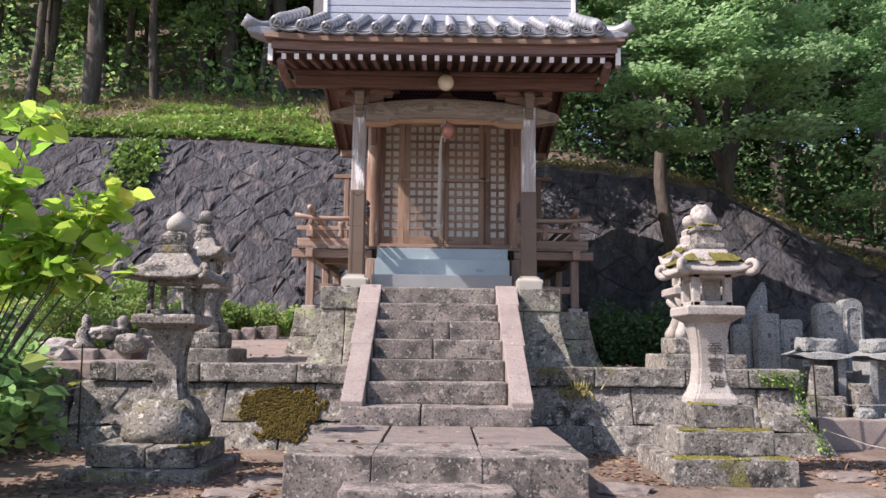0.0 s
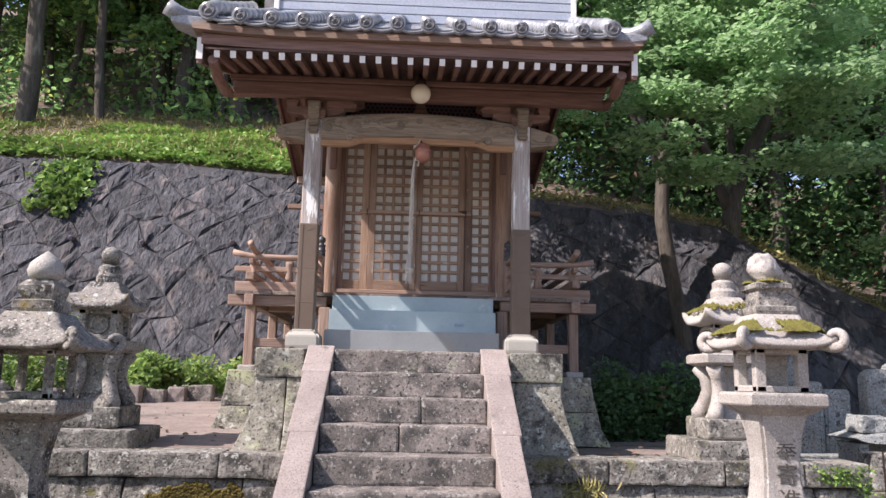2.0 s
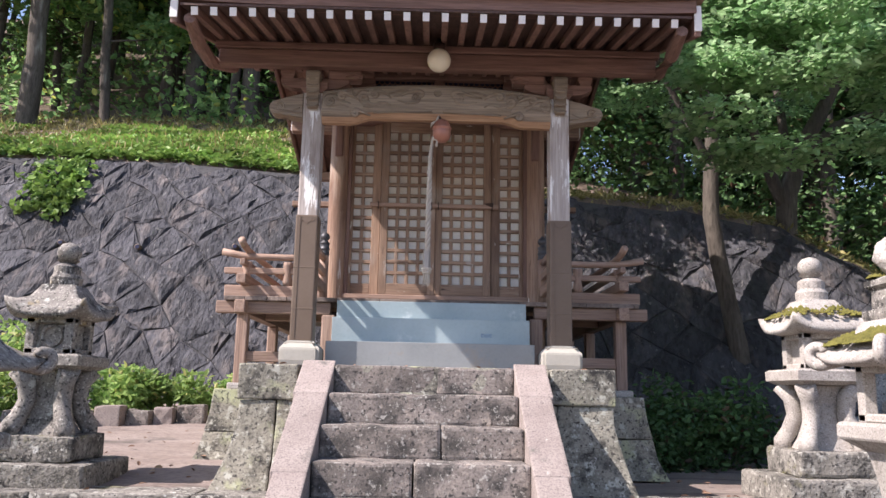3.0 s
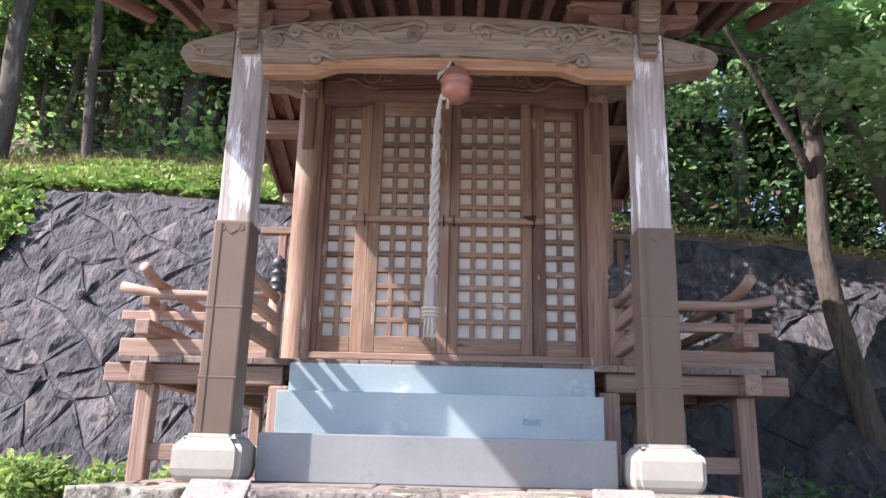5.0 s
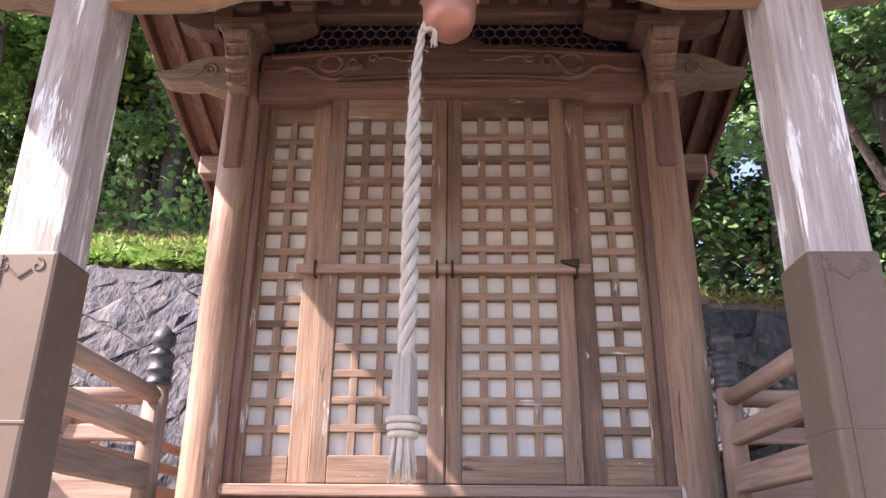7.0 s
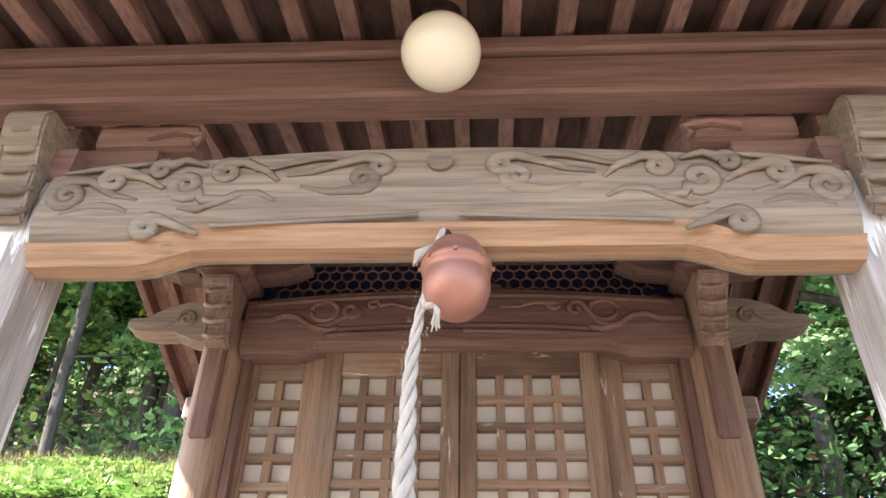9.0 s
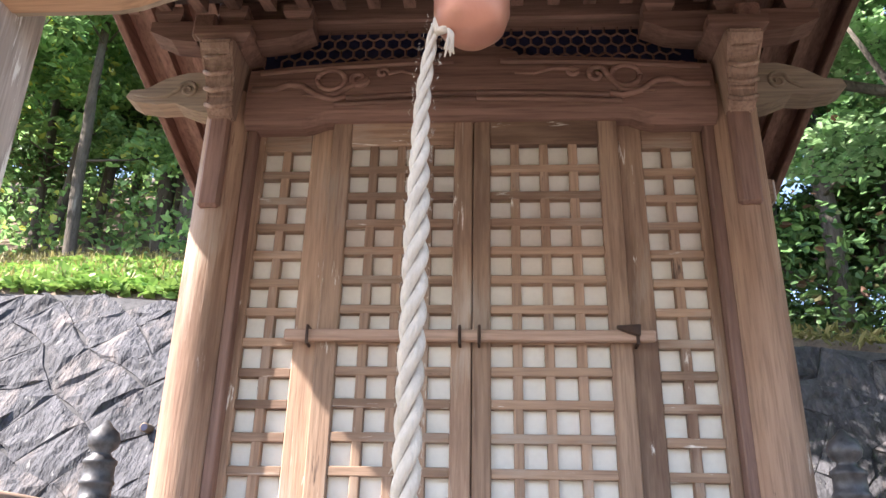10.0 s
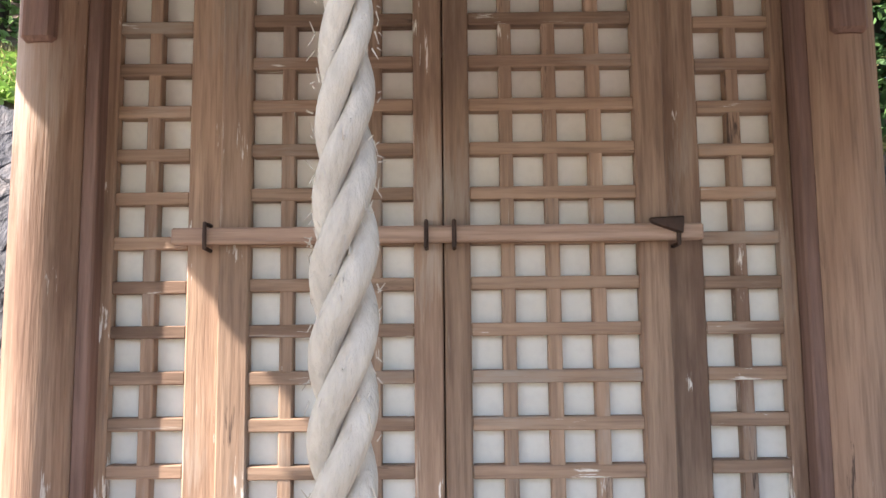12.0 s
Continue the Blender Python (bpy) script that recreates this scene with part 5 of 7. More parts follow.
def build_side_screens():
    for s in (-1, 1):
        w = thing("side_screen", (SX + s * 1.5, 13.5, 2.872), "grey timber side screen frame closing the veranda", "screen", "side screens")
        part("screen_post", box(SX + s * 1.72 - 0.04, SX + s * 1.72 + 0.04, 13.46, 13.54, 2.83, 4.42, 0.006), tan_z, w)
        part("screen_rail", box(min(SX + s * 1.1, SX + s * 1.95), max(SX + s * 1.1, SX + s * 1.95), 13.45, 13.55, 4.42, 4.49, 0.006), tan_x, w)
        part("screen_rail", box(min(SX + s * 1.1, SX + s * 1.58), max(SX + s * 1.1, SX + s * 1.58), 13.47, 13.53, 2.95, 3.03, 0.006), tan_x, w)
        part("screen_board", box(min(SX + s * 1.09, SX + s * 1.3), max(SX + s * 1.09, SX + s * 1.3), 12.48, 13.5, 2.95, 4.42), red_z, w)


build_side_screens()


# ---- steel steps before the doors ----
def build_steel_steps():
    s = thing("steel_steps", (0.045, 10.2, 2.125), "pale blue painted sheet steel steps up to the doors", "steps")
    part("tread_box", box(-0.875, 0.955, 9.95, 10.4, 2.124, 2.365, 0.006, 2), grey_metal, s)
    part("tread_box", box(-0.862, 0.948, 10.23, 10.6, 2.366, 2.602, 0.006, 2), blue_metal, s)
    part("tread_box", box(-0.857, 0.948, 10.50, 10.675, 2.603, 2.785, 0.006, 2), blue_metal, s)
    part("label_plate", box(0.50, 0.60, 10.226, 10.23, 2.44, 2.475), mat("faded blue print", (0.22, 0.30, 0.38), (0.3, 0.4, 0.46), 60.0, 0.6, 0.0), s)


build_steel_steps()


# ---- bell, rope, lamp ----
def build_bell():
    b = thing("shrine_bell", (0.10, 9.80, 4.15), "round reddish copper shrine bell hung from the beam", "bell")
    bm = bmesh.new()
    c = (0.10, 9.79, 4.145)
    lathe(bm, [(0.012, 0.0), (0.045, 0.006), (0.070, 0.03), (0.081, 0.066), (0.081, 0.10), (0.078, 0.112), (0.085, 0.118), (0.087, 0.128), (0.085, 0.138), (0.076, 0.143), (0.073, 0.165), (0.058, 0.192), (0.032, 0.209), (0.012, 0.217)], c, 36)
    part("body", bm, copper, b, "", True)
    for k in range(8):
        bm = bmesh.new()
        a = k * math.pi / 4
        rod(bm, (c[0] + 0.085 * math.cos(a), c[1] + 0.085 * math.sin(a), c[2] + 0.128), (c[0] + 0.092 * math.cos(a), c[1] + 0.092 * math.sin(a), c[2] + 0.128), 0.006, n=8)
        part("rivet", bm, copper, b)
    bm = bmesh.new()
    tube(bm, [(0.085, 9.79, 4.36), (0.075, 9.79, 4.39), (0.07, 9.80, 4.42), (0.055, 9.80, 4.43)], 0.009, 8)
    part("hook", bm, iron, b, "iron hook")


build_bell()


def build_rope():
    r = thing("bell_rope", (-0.005, 9.80, 2.87), "thick grey twisted hemp rope hanging from the bell", "rope")
    z1, z0 = 4.20, 3.15

    def axis(z):
        f = (z1 - z) / (z1 - z0)
        return Vector((0.024 * max(0, 1 - f * 4) ** 2 - 0.004 * f, 9.80 + 0.006 * math.sin(f * 4), z))
    for k in range(3):
        bm = bmesh.new()
        pts, rad = [], []
        n = 150
        for i in range(n + 1):
            z = z1 + (z0 - z1) * i / n
            f = i / n
            g = 0.45 + 0.55 * min(1, f * 2.2)
            a = 2 * math.pi * (k / 3 + (z - z0) / 0.172)
            pts.append(axis(z) + Vector((math.cos(a), math.sin(a), 0)) * 0.0138 * g)
            rad.append(0.0118 * g * (1 + 0.05 * noise.noise(Vector((k * 9, 0, z * 30)))))
        tube(bm, pts, rad, 9)
        part("strand", bm, rope_mat, r, "", True)
    # stray fibres
    bm = bmesh.new()
    rng = random.Random(11)
    for i in range(420):
        z = rng.uniform(z0, z1)
        a = rng.uniform(0, 6.28)
        p = axis(z) + Vector((math.cos(a), math.sin(a), 0)) * 0.024
        q = p + Vector((math.cos(a) * rng.uniform(0.001, 0.006), math.sin(a) * 0.004, rng.uniform(-0.012, 0.012)))
        rod(bm, p, q, 0.0007, 0.0003, 3, False)
    tagged(part("fibre", bm, rope_mat, r), "", "", "", "stuff")
    # knot at the bell with loose ends
    bm = bmesh.new()
    tube(bm, [(0.03, 9.79, 4.19), (0.045, 9.775, 4.21), (0.06, 9.77, 4.19), (0.05, 9.775, 4.165), (0.03, 9.79, 4.17), (0.028, 9.79, 4.2)], 0.011, 8)
    tube(bm, [(0.03, 9.79, 4.2), (0.04, 9.79, 4.28), (0.055, 9.79, 4.36), (0.07, 9.79, 4.40)], [0.012, 0.009, 0.009, 0.011], 8)
    for k in range(9):
        tube(bm, [(0.05, 9.775, 4.175), (0.058 + 0.004 * math.sin(k * 2), 9.765 + 0.004 * math.cos(k), 4.14), (0.055 + 0.010 * math.sin(k * 2.3), 9.77, 4.10 + 0.01 * math.sin(k))], [0.004, 0.004, 0.002], 5)
        tube(bm, [(0.05, 9.79, 4.35), (0.025 - 0.003 * k, 9.78, 4.32), (0.0 + 0.005 * math.sin(k * 2), 9.78 + 0.004 * math.cos(k), 4.285 + 0.008 * math.sin(k * 1.7))], [0.004, 0.004, 0.002], 5)
    part("knot", bm, rope_mat, r, "frayed knot", True)
    # wooden sleeve, binding and tassel
    bm = bmesh.new()
    lathe(bm, [(0.022, 0.16), (0.030, 0.155), (0.036, 0.02), (0.036, 0.0)], (-0.008, 9.80, 3.005), 6)
    part("sleeve", bm, grey_z, r, "six-sided grey wooden sleeve")
    bm = bmesh.new()
    for k in range(3):
        ring = [(-0.008 + (0.038 - 0.003 * k) * math.cos(t * math.pi / 8), 9.80 + (0.038 - 0.003 * k) * math.sin(t * math.pi / 8), 2.995 - 0.018 * k) for t in range(17)]
        tube(bm, ring, 0.009, 8)
    part("binding", bm, rope_mat, r, "", True)
    bm = bmesh.new()
    for k in range(34):
        a, q = k * 2.4, 0.03 * math.sqrt((k % 17) / 17)
        x, y = -0.008 + q * math.cos(a), 9.80 + q * math.sin(a)
        tube(bm, [(x * 0.8 - 0.0016, y, 2.96), (x, y, 2.92), (x + 0.010 * math.cos(a), y + 0.01 * math.sin(a), 2.86 + 0.02 * math.sin(k))], [0.006, 0.006, 0.002], 5)
    part("tassel", bm, rope_mat, r, "frayed rope tassel")


build_rope()


def build_lamp():
    l = thing("globe_lamp", (0.06, 9.60, 4.73), "round cream opal glass lamp under the porch eave", "lamp")
    c = Vector((0.06, 9.60, 4.84))
    bm = bmesh.new()
    bmesh.ops.create_uvsphere(bm, u_segments=40, v_segments=24, radius=0.106, matrix=Matrix.Translation(c))
    part("globe", bm, globe_glass, l, "", True)
    bm = bmesh.new()
    lathe(bm, [(0.045, 0.088), (0.055, 0.095), (0.055, 0.15), (0.03, 0.165), (0.022, 0.17), (0.022, 0.20)], c, 20)
    part("holder", bm, iron, l, "dark lamp holder", True)


build_lamp()


# ---- retaining wall of split stones ----
def build_retaining_wall():
    w = tagged(new("wall_retaining"), "tall battered retaining wall of dark split stones laid on the slant", "wall", "", "structure")
    w.location = (0, 14, BASE_Z)
    # earth core behind the stones
    xs = [-16 + 0.5 * i for i in range(64)]
    bm = bmesh.new()
    rows = []
    for k in range(9):
        rows.append([bm.verts.new((x, wall_y(x, 0.2 + (wall_top(x) - 0.22) * k / 8) + 0.012, 0.2 + (wall_top(x) - 0.22) * k / 8)) for x in xs])
    rows.append([bm.verts.new((x, wall_y(x, wall_top(x)) + 0.6, wall_top(x) - 0.02)) for x in xs])
    for a, b in zip(rows, rows[1:]):
        for i in range(len(xs) - 1):
            bm.faces.new((a[i], a[i + 1], b[i + 1], b[i]))
    part("wall_core", bm, wall_joint, w)
    rng = random.Random(8)
    U, V = 0.36, 0.33          # half diagonals of a stone
    def pt(i, j):
        r2 = random.Random(i * 7919 + j * 104729)
        return (-13.0 + i * U + r2.uniform(-0.15, 0.15), BASE_Z - 0.2 + j * V + r2.uniform(-0.14, 0.14))
    far = bmesh.new()
    count = 0
    for j in range(0, 18):
        for i in range(0, 66):
            if (i + j) % 2:
                continue
            quad = [pt(i, j - 1), pt(i + 1, j), pt(i, j + 1), pt(i - 1, j)]
            cx_ = sum(p[0] for p in quad) / 4
            cz_ = sum(p[1] for p in quad) / 4
            top = wall_top(cx_)
            if cz_ > top - 0.02 or cz_ < BASE_Z - 0.3:
                continue
            quad = [(x, min(z, wall_top(x) - rng.uniform(0, 0.03))) for x, z in quad]
            near = -8.2 < cx_ < -0.6 or 1.8 < cx_ < 8.2
            bm = bmesh.new() if near and count < 300 else far
            sh = 0.996
            ring0, ring1, ring2, ring3 = [], [], [], []
            bulge = rng.uniform(0.02, 0.06)
            tx, tz = rng.uniform(-0.10, 0.10), rng.uniform(-0.12, 0.12)
            n8 = []
            for a, b in zip(quad, quad[1:] + quad[:1]):
                n8.append(a)
                n8.append(((a[0] + b[0]) / 2 + rng.uniform(-0.03, 0.03), (a[1] + b[1]) / 2 + rng.uniform(-0.03, 0.03)))
            for x, z in n8:
                for ring, f, out in ((ring0, sh, -0.02), (ring1, sh * 0.985, 0.012), (ring3, 0.80, bulge * 0.55), (ring2, 0.45, bulge)):
                    xx, zz = cx_ + (x - cx_) * f, cz_ + (z - cz_) * f
                    if f < 0.9:
                        k = 1.0 if f < 0.6 else 0.5
                        xx, zz = xx + tx * k + rng.uniform(-0.02, 0.02), zz + tz * k + rng.uniform(-0.02, 0.02)
                        out += rng.uniform(-0.028, 0.028)
                    ring.append(bm.verts.new((xx, wall_y(xx, zz) - out, zz + out * 0.3)))
            m = len(n8)
            for k in range(m):
                q = (k + 1) % m
                bm.faces.new((ring0[k], ring0[q], ring1[q], ring1[k]))
                bm.faces.new((ring1[k], ring1[q], ring3[q], ring3[k]))
                if rng.random() < 0.5:
                    bm.faces.new((ring3[k], ring3[q], ring2[q]))
                    bm.faces.new((ring3[k], ring2[q], ring2[k]))
                else:
                    bm.faces.new((ring3[k], ring3[q], ring2[k]))
                    bm.faces.new((ring3[q], ring2[q], ring2[k]))
            bm.faces.new(ring2)
            if bm is not far:
                part("wall_stone", bm, stone_retain, w)
                count += 1
    ob = part("wall_stones", far, stone_retain, w)
    tagged(ob, "", "", "", "stuff")
    # weep holes
    for x, z in ((-3.28, 4.3), (-4.9, 4.25), (-2.75, 2.55), (-6.2, 4.3)):
        bm = bmesh.new()
        y = wall_y(x, z) - 0.16
        rod(bm, (x, y, z), (x, y + 0.3, z), 0.045, n=14)
        p = part("weep_pipe", bm, sheath, w, "", True)
        # dark disc on the closed pipe end, painted shade instead of a hollow
        bm = bmesh.new()
        rod(bm, (x, y - 0.001, z), (x, y - 0.003, z), 0.036, n=14)
        part("pipe_bore", bm, navy, p)


build_retaining_wall()


# ---- lanterns ----
def hat(bm, at, w, z0, z1, wt, curl, thick=0.05):
    """A lantern cap: concave slopes, corners that sweep up into curls."""
    n = 12
    lo, hi = [], []
    def edge(f, r):
        side, u = int(f * 4) % 4, (f * 4) % 1
        c = [(-1, -1), (1, -1), (1, 1), (-1, 1)]
        a, b = c[side], c[(side + 1) % 4]
        return (at[0] + r * (a[0] + (b[0] - a[0]) * u), at[1] + r * (a[1] + (b[1] - a[1]) * u), abs(2 * u - 1))
    rings = []
    for r, z, up, in ((w * 0.55, z0, 0.0), (w, z0 + 0.01, curl), (w * 1.01, z0 + thick, curl), (w * 0.80, z0 + thick + 0.25 * (z1 - z0 - thick), curl * 0.4), (w * 0.6, z0 + thick + 0.55 * (z1 - z0 - thick), 0), (wt, z1, 0)):
        ring = []
        for k in range(4 * n):
            x, y, c = edge(k / (4 * n), r)
            ring.append(bm.verts.new((x, y, at[2] + z + up * c ** 4)))
        rings.append(ring)
    m = 4 * n
    for a, b in zip(rings, rings[1:]):
        for k in range(m):
            bm.faces.new((a[k], a[(k + 1) % m], b[(k + 1) % m], b[k]))
    bm.faces.new(rings[0][::-1])
    bm.faces.new(rings[-1])
    return bm


def curls(parent, material, at, w, z, r=0.07):
    for sx_ in (-1, 1):
        for sy_ in (-1, 1):
            pts, rad = [], []
            for i in range(15):
                f = i / 14
                a = -1.9 + f * 4.6
                q = r * (1 - 0.45 * f)
                d = w * 0.97 + q * math.cos(a) * 0.75
                pts.append((at[0] + sx_ * d, at[1] + sy_ * d, at[2] + z + r * 0.75 + q * math.sin(a)))
                rad.append(0.036 * (1 - 0.3 * f))
            bm = tube(bmesh.new(), [(at[0] + sx_ * w * 0.72, at[1] + sy_ * w * 0.72, at[2] + z + 0.02)] + pts, [0.045] + rad, 8)
            part("cap_curl", bm, material, parent, "", True)


def firebox(lan, at, w, z0, z1, material, t=0.055):
    """An open light chamber: four corner posts, sill and head."""
    x, y, z = at
    for sx_ in (-1, 1):
        for sy_ in (-1, 1):
            cx_, cy_ = x + sx_ * (w - t / 2), y + sy_ * (w - t / 2)
            part("chamber_post", box(cx_ - t / 2, cx_ + t / 2, cy_ - t / 2, cy_ + t / 2, z + z0, z + z1, 0.008, 2), material, lan)
    part("chamber_sill", box(x - w, x + w, y - w, y + w, z + z0 - 0.001, z + z0 + 0.045, 0.008), material, lan)
    part("chamber_head", box(x - w, x + w, y - w, y + w, z + z1 - 0.045, z + z1 + 0.001, 0.008), material, lan)


def moss_pad(name, parent, at, w, z, material, seed, n=500, wy=None):
    """A cushion of moss made of many small tufts on a flat or sloping place. z: height by x, y offset."""
    rng = random.Random(seed)
    bm = bmesh.new()
    wy = wy or w
    for i in range(n):
        u, v = rng.uniform(-1, 1), rng.uniform(-1, 1)
        if noise.noise(Vector((u * 1.6 + seed, v * 1.6, 0))) < -0.12:
            continue
        p = Vector((at[0] + u * w, at[1] + v * wy, z(u * w, v * wy)))
        r = rng.uniform(0.010, 0.024)
        top = bm.verts.new(p + Vector((rng.uniform(-0.006, 0.006), rng.uniform(-0.006, 0.006), r * 0.9)))
        ring = [bm.verts.new(p + Vector((r * math.cos(k * 1.257), r * math.sin(k * 1.257), -0.004))) for k in range(5)]
        for k in range(5):
            bm.faces.new((ring[k], ring[(k + 1) % 5], top))
    return tagged(part(name, bm, material, parent, "", True), "", "", "", "stuff")


engraving = mat("dark weathered engraving", (0.07, 0.062, 0.055), (0.13, 0.115, 0.10), 20.0, 0.95, 0.3)


def build_lantern_right():
    X, Y = 2.50, 7.15
    l = thing("stone_lantern", (X, Y, 0.28), "pale granite stone lantern with mossy cap on three stone tiers", "lantern", "stone lanterns")
    part("tier", rough_box(X - 0.53, X + 0.53, Y - 0.6, Y + 0.55, 0.15, 0.515, 0.025, 0.012, 0.13, 201), stone_wall, l)
    part("tier", rough_box(X - 0.40, X + 0.42, Y - 0.42, Y + 0.42, 0.515, 0.735, 0.025, 0.012, 0.12, 202), stone_wall, l)
    part("tier", rough_box(X - 0.25, X + 0.30, Y - 0.28, Y + 0.28, 0.735, 0.945, 0.022, 0.010, 0.1, 203), stone_wall, l)
    for x0, x1, y0, y1, z, sd in ((-0.5, 0.5, -0.58, -0.40, 0.515, 1), (-0.38, 0.4, -0.40, -0.27, 0.735, 2), (-0.25, 0.0, -0.28, 0.0, 0.945, 3)):
        moss_pad("moss", l, (X + (x0 + x1) / 2, Y + (y0 + y1) / 2, 0), (x1 - x0) / 2, lambda u, v, z=z: z + 0.004, moss_green, sd, 420, (y1 - y0) / 2)
    bm = bmesh.new()
    lathe(bm, [(0.2, 0), (0.195, 0.05), (0.165, 0.10), (0.14, 0.18), (0.125, 0.32), (0.125, 0.45), (0.137, 0.58), (0.16, 0.70), (0.17, 0.73)], (X, Y, 0.945), square=True)
    bmesh.ops.bevel(bm, geom=[e for e in bm.edges if abs(e.verts[0].co.z - e.verts[1].co.z) > 0.01], offset=0.02, segments=2, affect="EDGES")
    shaft = part("shaft", bm, stone_pale, l, "pale four-sided shaft with carved characters")
    for ch, z in (("奉", 1.46), ("寄", 1.30), ("進", 1.14)):
        cu = bpy.data.curves.new("inscription", "FONT")
        cu.body, cu.size, cu.extrude, cu.align_x = ch, 0.15, 0.003, "CENTER"
        cu.materials.append(engraving)
        ob = under(new("inscription", cu), shaft)
        ob.matrix_basis = pose(X + 0.02, Y - 0.131 - 0.045 * max(0, (1.25 - z) / 0.25), z - 0.06, 90)
    bm = bmesh.new()
    lathe(bm, [(0.16, 0), (0.245, 0.06), (0.262, 0.07), (0.262, 0.145), (0.25, 0.155)], (X, Y, 1.67), square=True)
    bmesh.ops.bevel(bm, geom=bm.edges[:], offset=0.008, segments=1, affect="EDGES", clamp_overlap=True)
    part("platform", bm, stone_pale, l)
    firebox(l, (X, Y, 0), 0.18, 1.825, 2.125, stone_pale, 0.07)
    part("chamber_back", box(X + 0.02, X + 0.17, Y + 0.10, Y + 0.16, 1.86, 2.1), stone_pale, l)
    bm = bmesh.new()
    hat(bm, (X, Y, 0), 0.315, 2.11, 2.35, 0.15, 0.05, 0.035)
    part("cap", bm, stone_pale, l, "", True)
    curls(l, stone_pale, (X, Y, 0), 0.315, 2.14, 0.062)
    moss_pad("moss", l, (X, Y, 0), 0.285, lambda u, v: 2.405 - 0.62 * max(abs(u), abs(v)) - 0.0 * max(abs(u), abs(v)) ** 2, moss_green, 5, 2600)
    bm = bmesh.new()
    lathe(bm, [(0.13, 0), (0.14, 0.03), (0.14, 0.06), (0.105, 0.07), (0.10, 0.17), (0.125, 0.19), (0.125, 0.22), (0.08, 0.24)], (X, Y, 2.345), square=True)
    part("neck", bm, stone_grey, l)
    moss_pad("moss", l, (X, Y, 0), 0.14, lambda u, v: 2.585, moss_green, 6, 200)
    # crouching worn finial
    bm = bmesh.new()
    bmesh.ops.create_icosphere(bm, subdivisions=4, radius=1.0)
    for v in bm.verts:
        q = v.co.copy()
        k = 1 + 0.22 * noise.noise(q * 1.6 + Vector((3, 1, 7))) + 0.10 * noise.noise(q * 4)
        v.co = Vector((X + 0.0 + q.x * 0.115 * k - 0.03 * q.z, Y + q.y * 0.10 * k, 2.675 + q.z * 0.115 * k))
    part("finial", bm, stone_pale, l, "", True)


build_lantern_right()


def build_lantern_left():
    X, Y = -2.43, 7.1
    l = thing("stone_lantern", (X, Y, 0.26), "grey stone lantern with curled cap and pale onion finial", "lantern", "stone lanterns")
    part("tier", rough_box(X - 0.62, X + 0.55, Y - 0.72, Y + 0.5, 0.12, 0.39, 0.025, 0.014, 0.13, 211), stone_wall, l)
    part("tier", rough_box(X - 0.50, X + 0.0, Y - 0.52, Y + 0.42, 0.39, 0.565, 0.025, 0.012, 0.12, 212), stone_wall, l)
    part("tier", rough_box(X + 0.004, X + 0.42, Y - 0.52, Y + 0.42, 0.39, 0.56, 0.025, 0.012, 0.12, 213), stone_wall, l)
    moss_pad("moss", l, (X + 0.35, Y - 0.2, 0), 0.09, lambda u, v: 0.566, moss_green, 21, 300, 0.35)
    bm = bmesh.new()
    lathe(bm, [(0.30, 0), (0.32, 0.07), (0.31, 0.16), (0.27, 0.25), (0.215, 0.33), (0.175, 0.385)], (X, Y, 0.565), square=True)
    bmesh.ops.bevel(bm, geom=[e for e in bm.edges if abs(e.verts[0].co.z - e.verts[1].co.z) > 0.01], offset=0.07, segments=3, affect="EDGES")
    for v in bm.verts:
        v.co += Vector(noise.noise_vector(v.co * 7)) * 0.018
    part("lotus_base", bm, stone_wall, l, "rounded lichened base", True)
    bm = bmesh.new()
    lathe(bm, [(0.165, 0), (0.15, 0.05), (0.128, 0.14), (0.115, 0.26), (0.118, 0.38), (0.138, 0.51), (0.16, 0.59), (0.165, 0.605)], (X, Y, 0.94), square=True)
    bmesh.ops.bevel(bm, geom=[e for e in bm.edges if abs(e.verts[0].co.z - e.verts[1].co.z) > 0.01], offset=0.03, segments=2, affect="EDGES")
    part("shaft", bm, stone_grey, l)
    bm = bmesh.new()
    lathe(bm, [(0.165, 0), (0.26, 0.05), (0.285, 0.06), (0.285, 0.125), (0.27, 0.145)], (X, Y, 1.54), square=True)
    bmesh.ops.bevel(bm, geom=bm.edges[:], offset=0.008, segments=1, affect="EDGES", clamp_overlap=True)
    part("platform", bm, stone_grey, l)
    firebox(l, (X, Y, 0), 0.19, 1.685, 2.01, stone_grey, 0.05)
    bm = bmesh.new()
    hat(bm, (X, Y, 0), 0.37, 1.99, 2.24, 0.155, 0.055, 0.03)
    part("cap", bm, stone_grey, l, "", True)
    moss_pad("moss", l, (X, Y, 0), 0.2, lambda u, v: 2.265 - 0.55 * max(abs(u), abs(v)), moss, 22, 700)
    curls(l, stone_grey, (X, Y, 0), 0.37, 2.03, 0.058)
    bm = bmesh.new()
    lathe(bm, [(0.125, 0), (0.135, 0.03), (0.135, 0.08), (0.10, 0.09), (0.115, 0.15), (0.115, 0.18), (0.08, 0.22)], (X, Y, 2.235), square=True)
    part("neck", bm, stone_grey, l)
    bm = bmesh.new()
    lathe(bm, [(0.07, 0), (0.105, 0.03), (0.115, 0.07), (0.10, 0.12), (0.06, 0.16), (0.025, 0.19), (0.004, 0.205)], (X, Y, 2.452), 24)
    part("onion_finial", bm, stone_pale, l, "pale onion finial", True)


build_lantern_left()


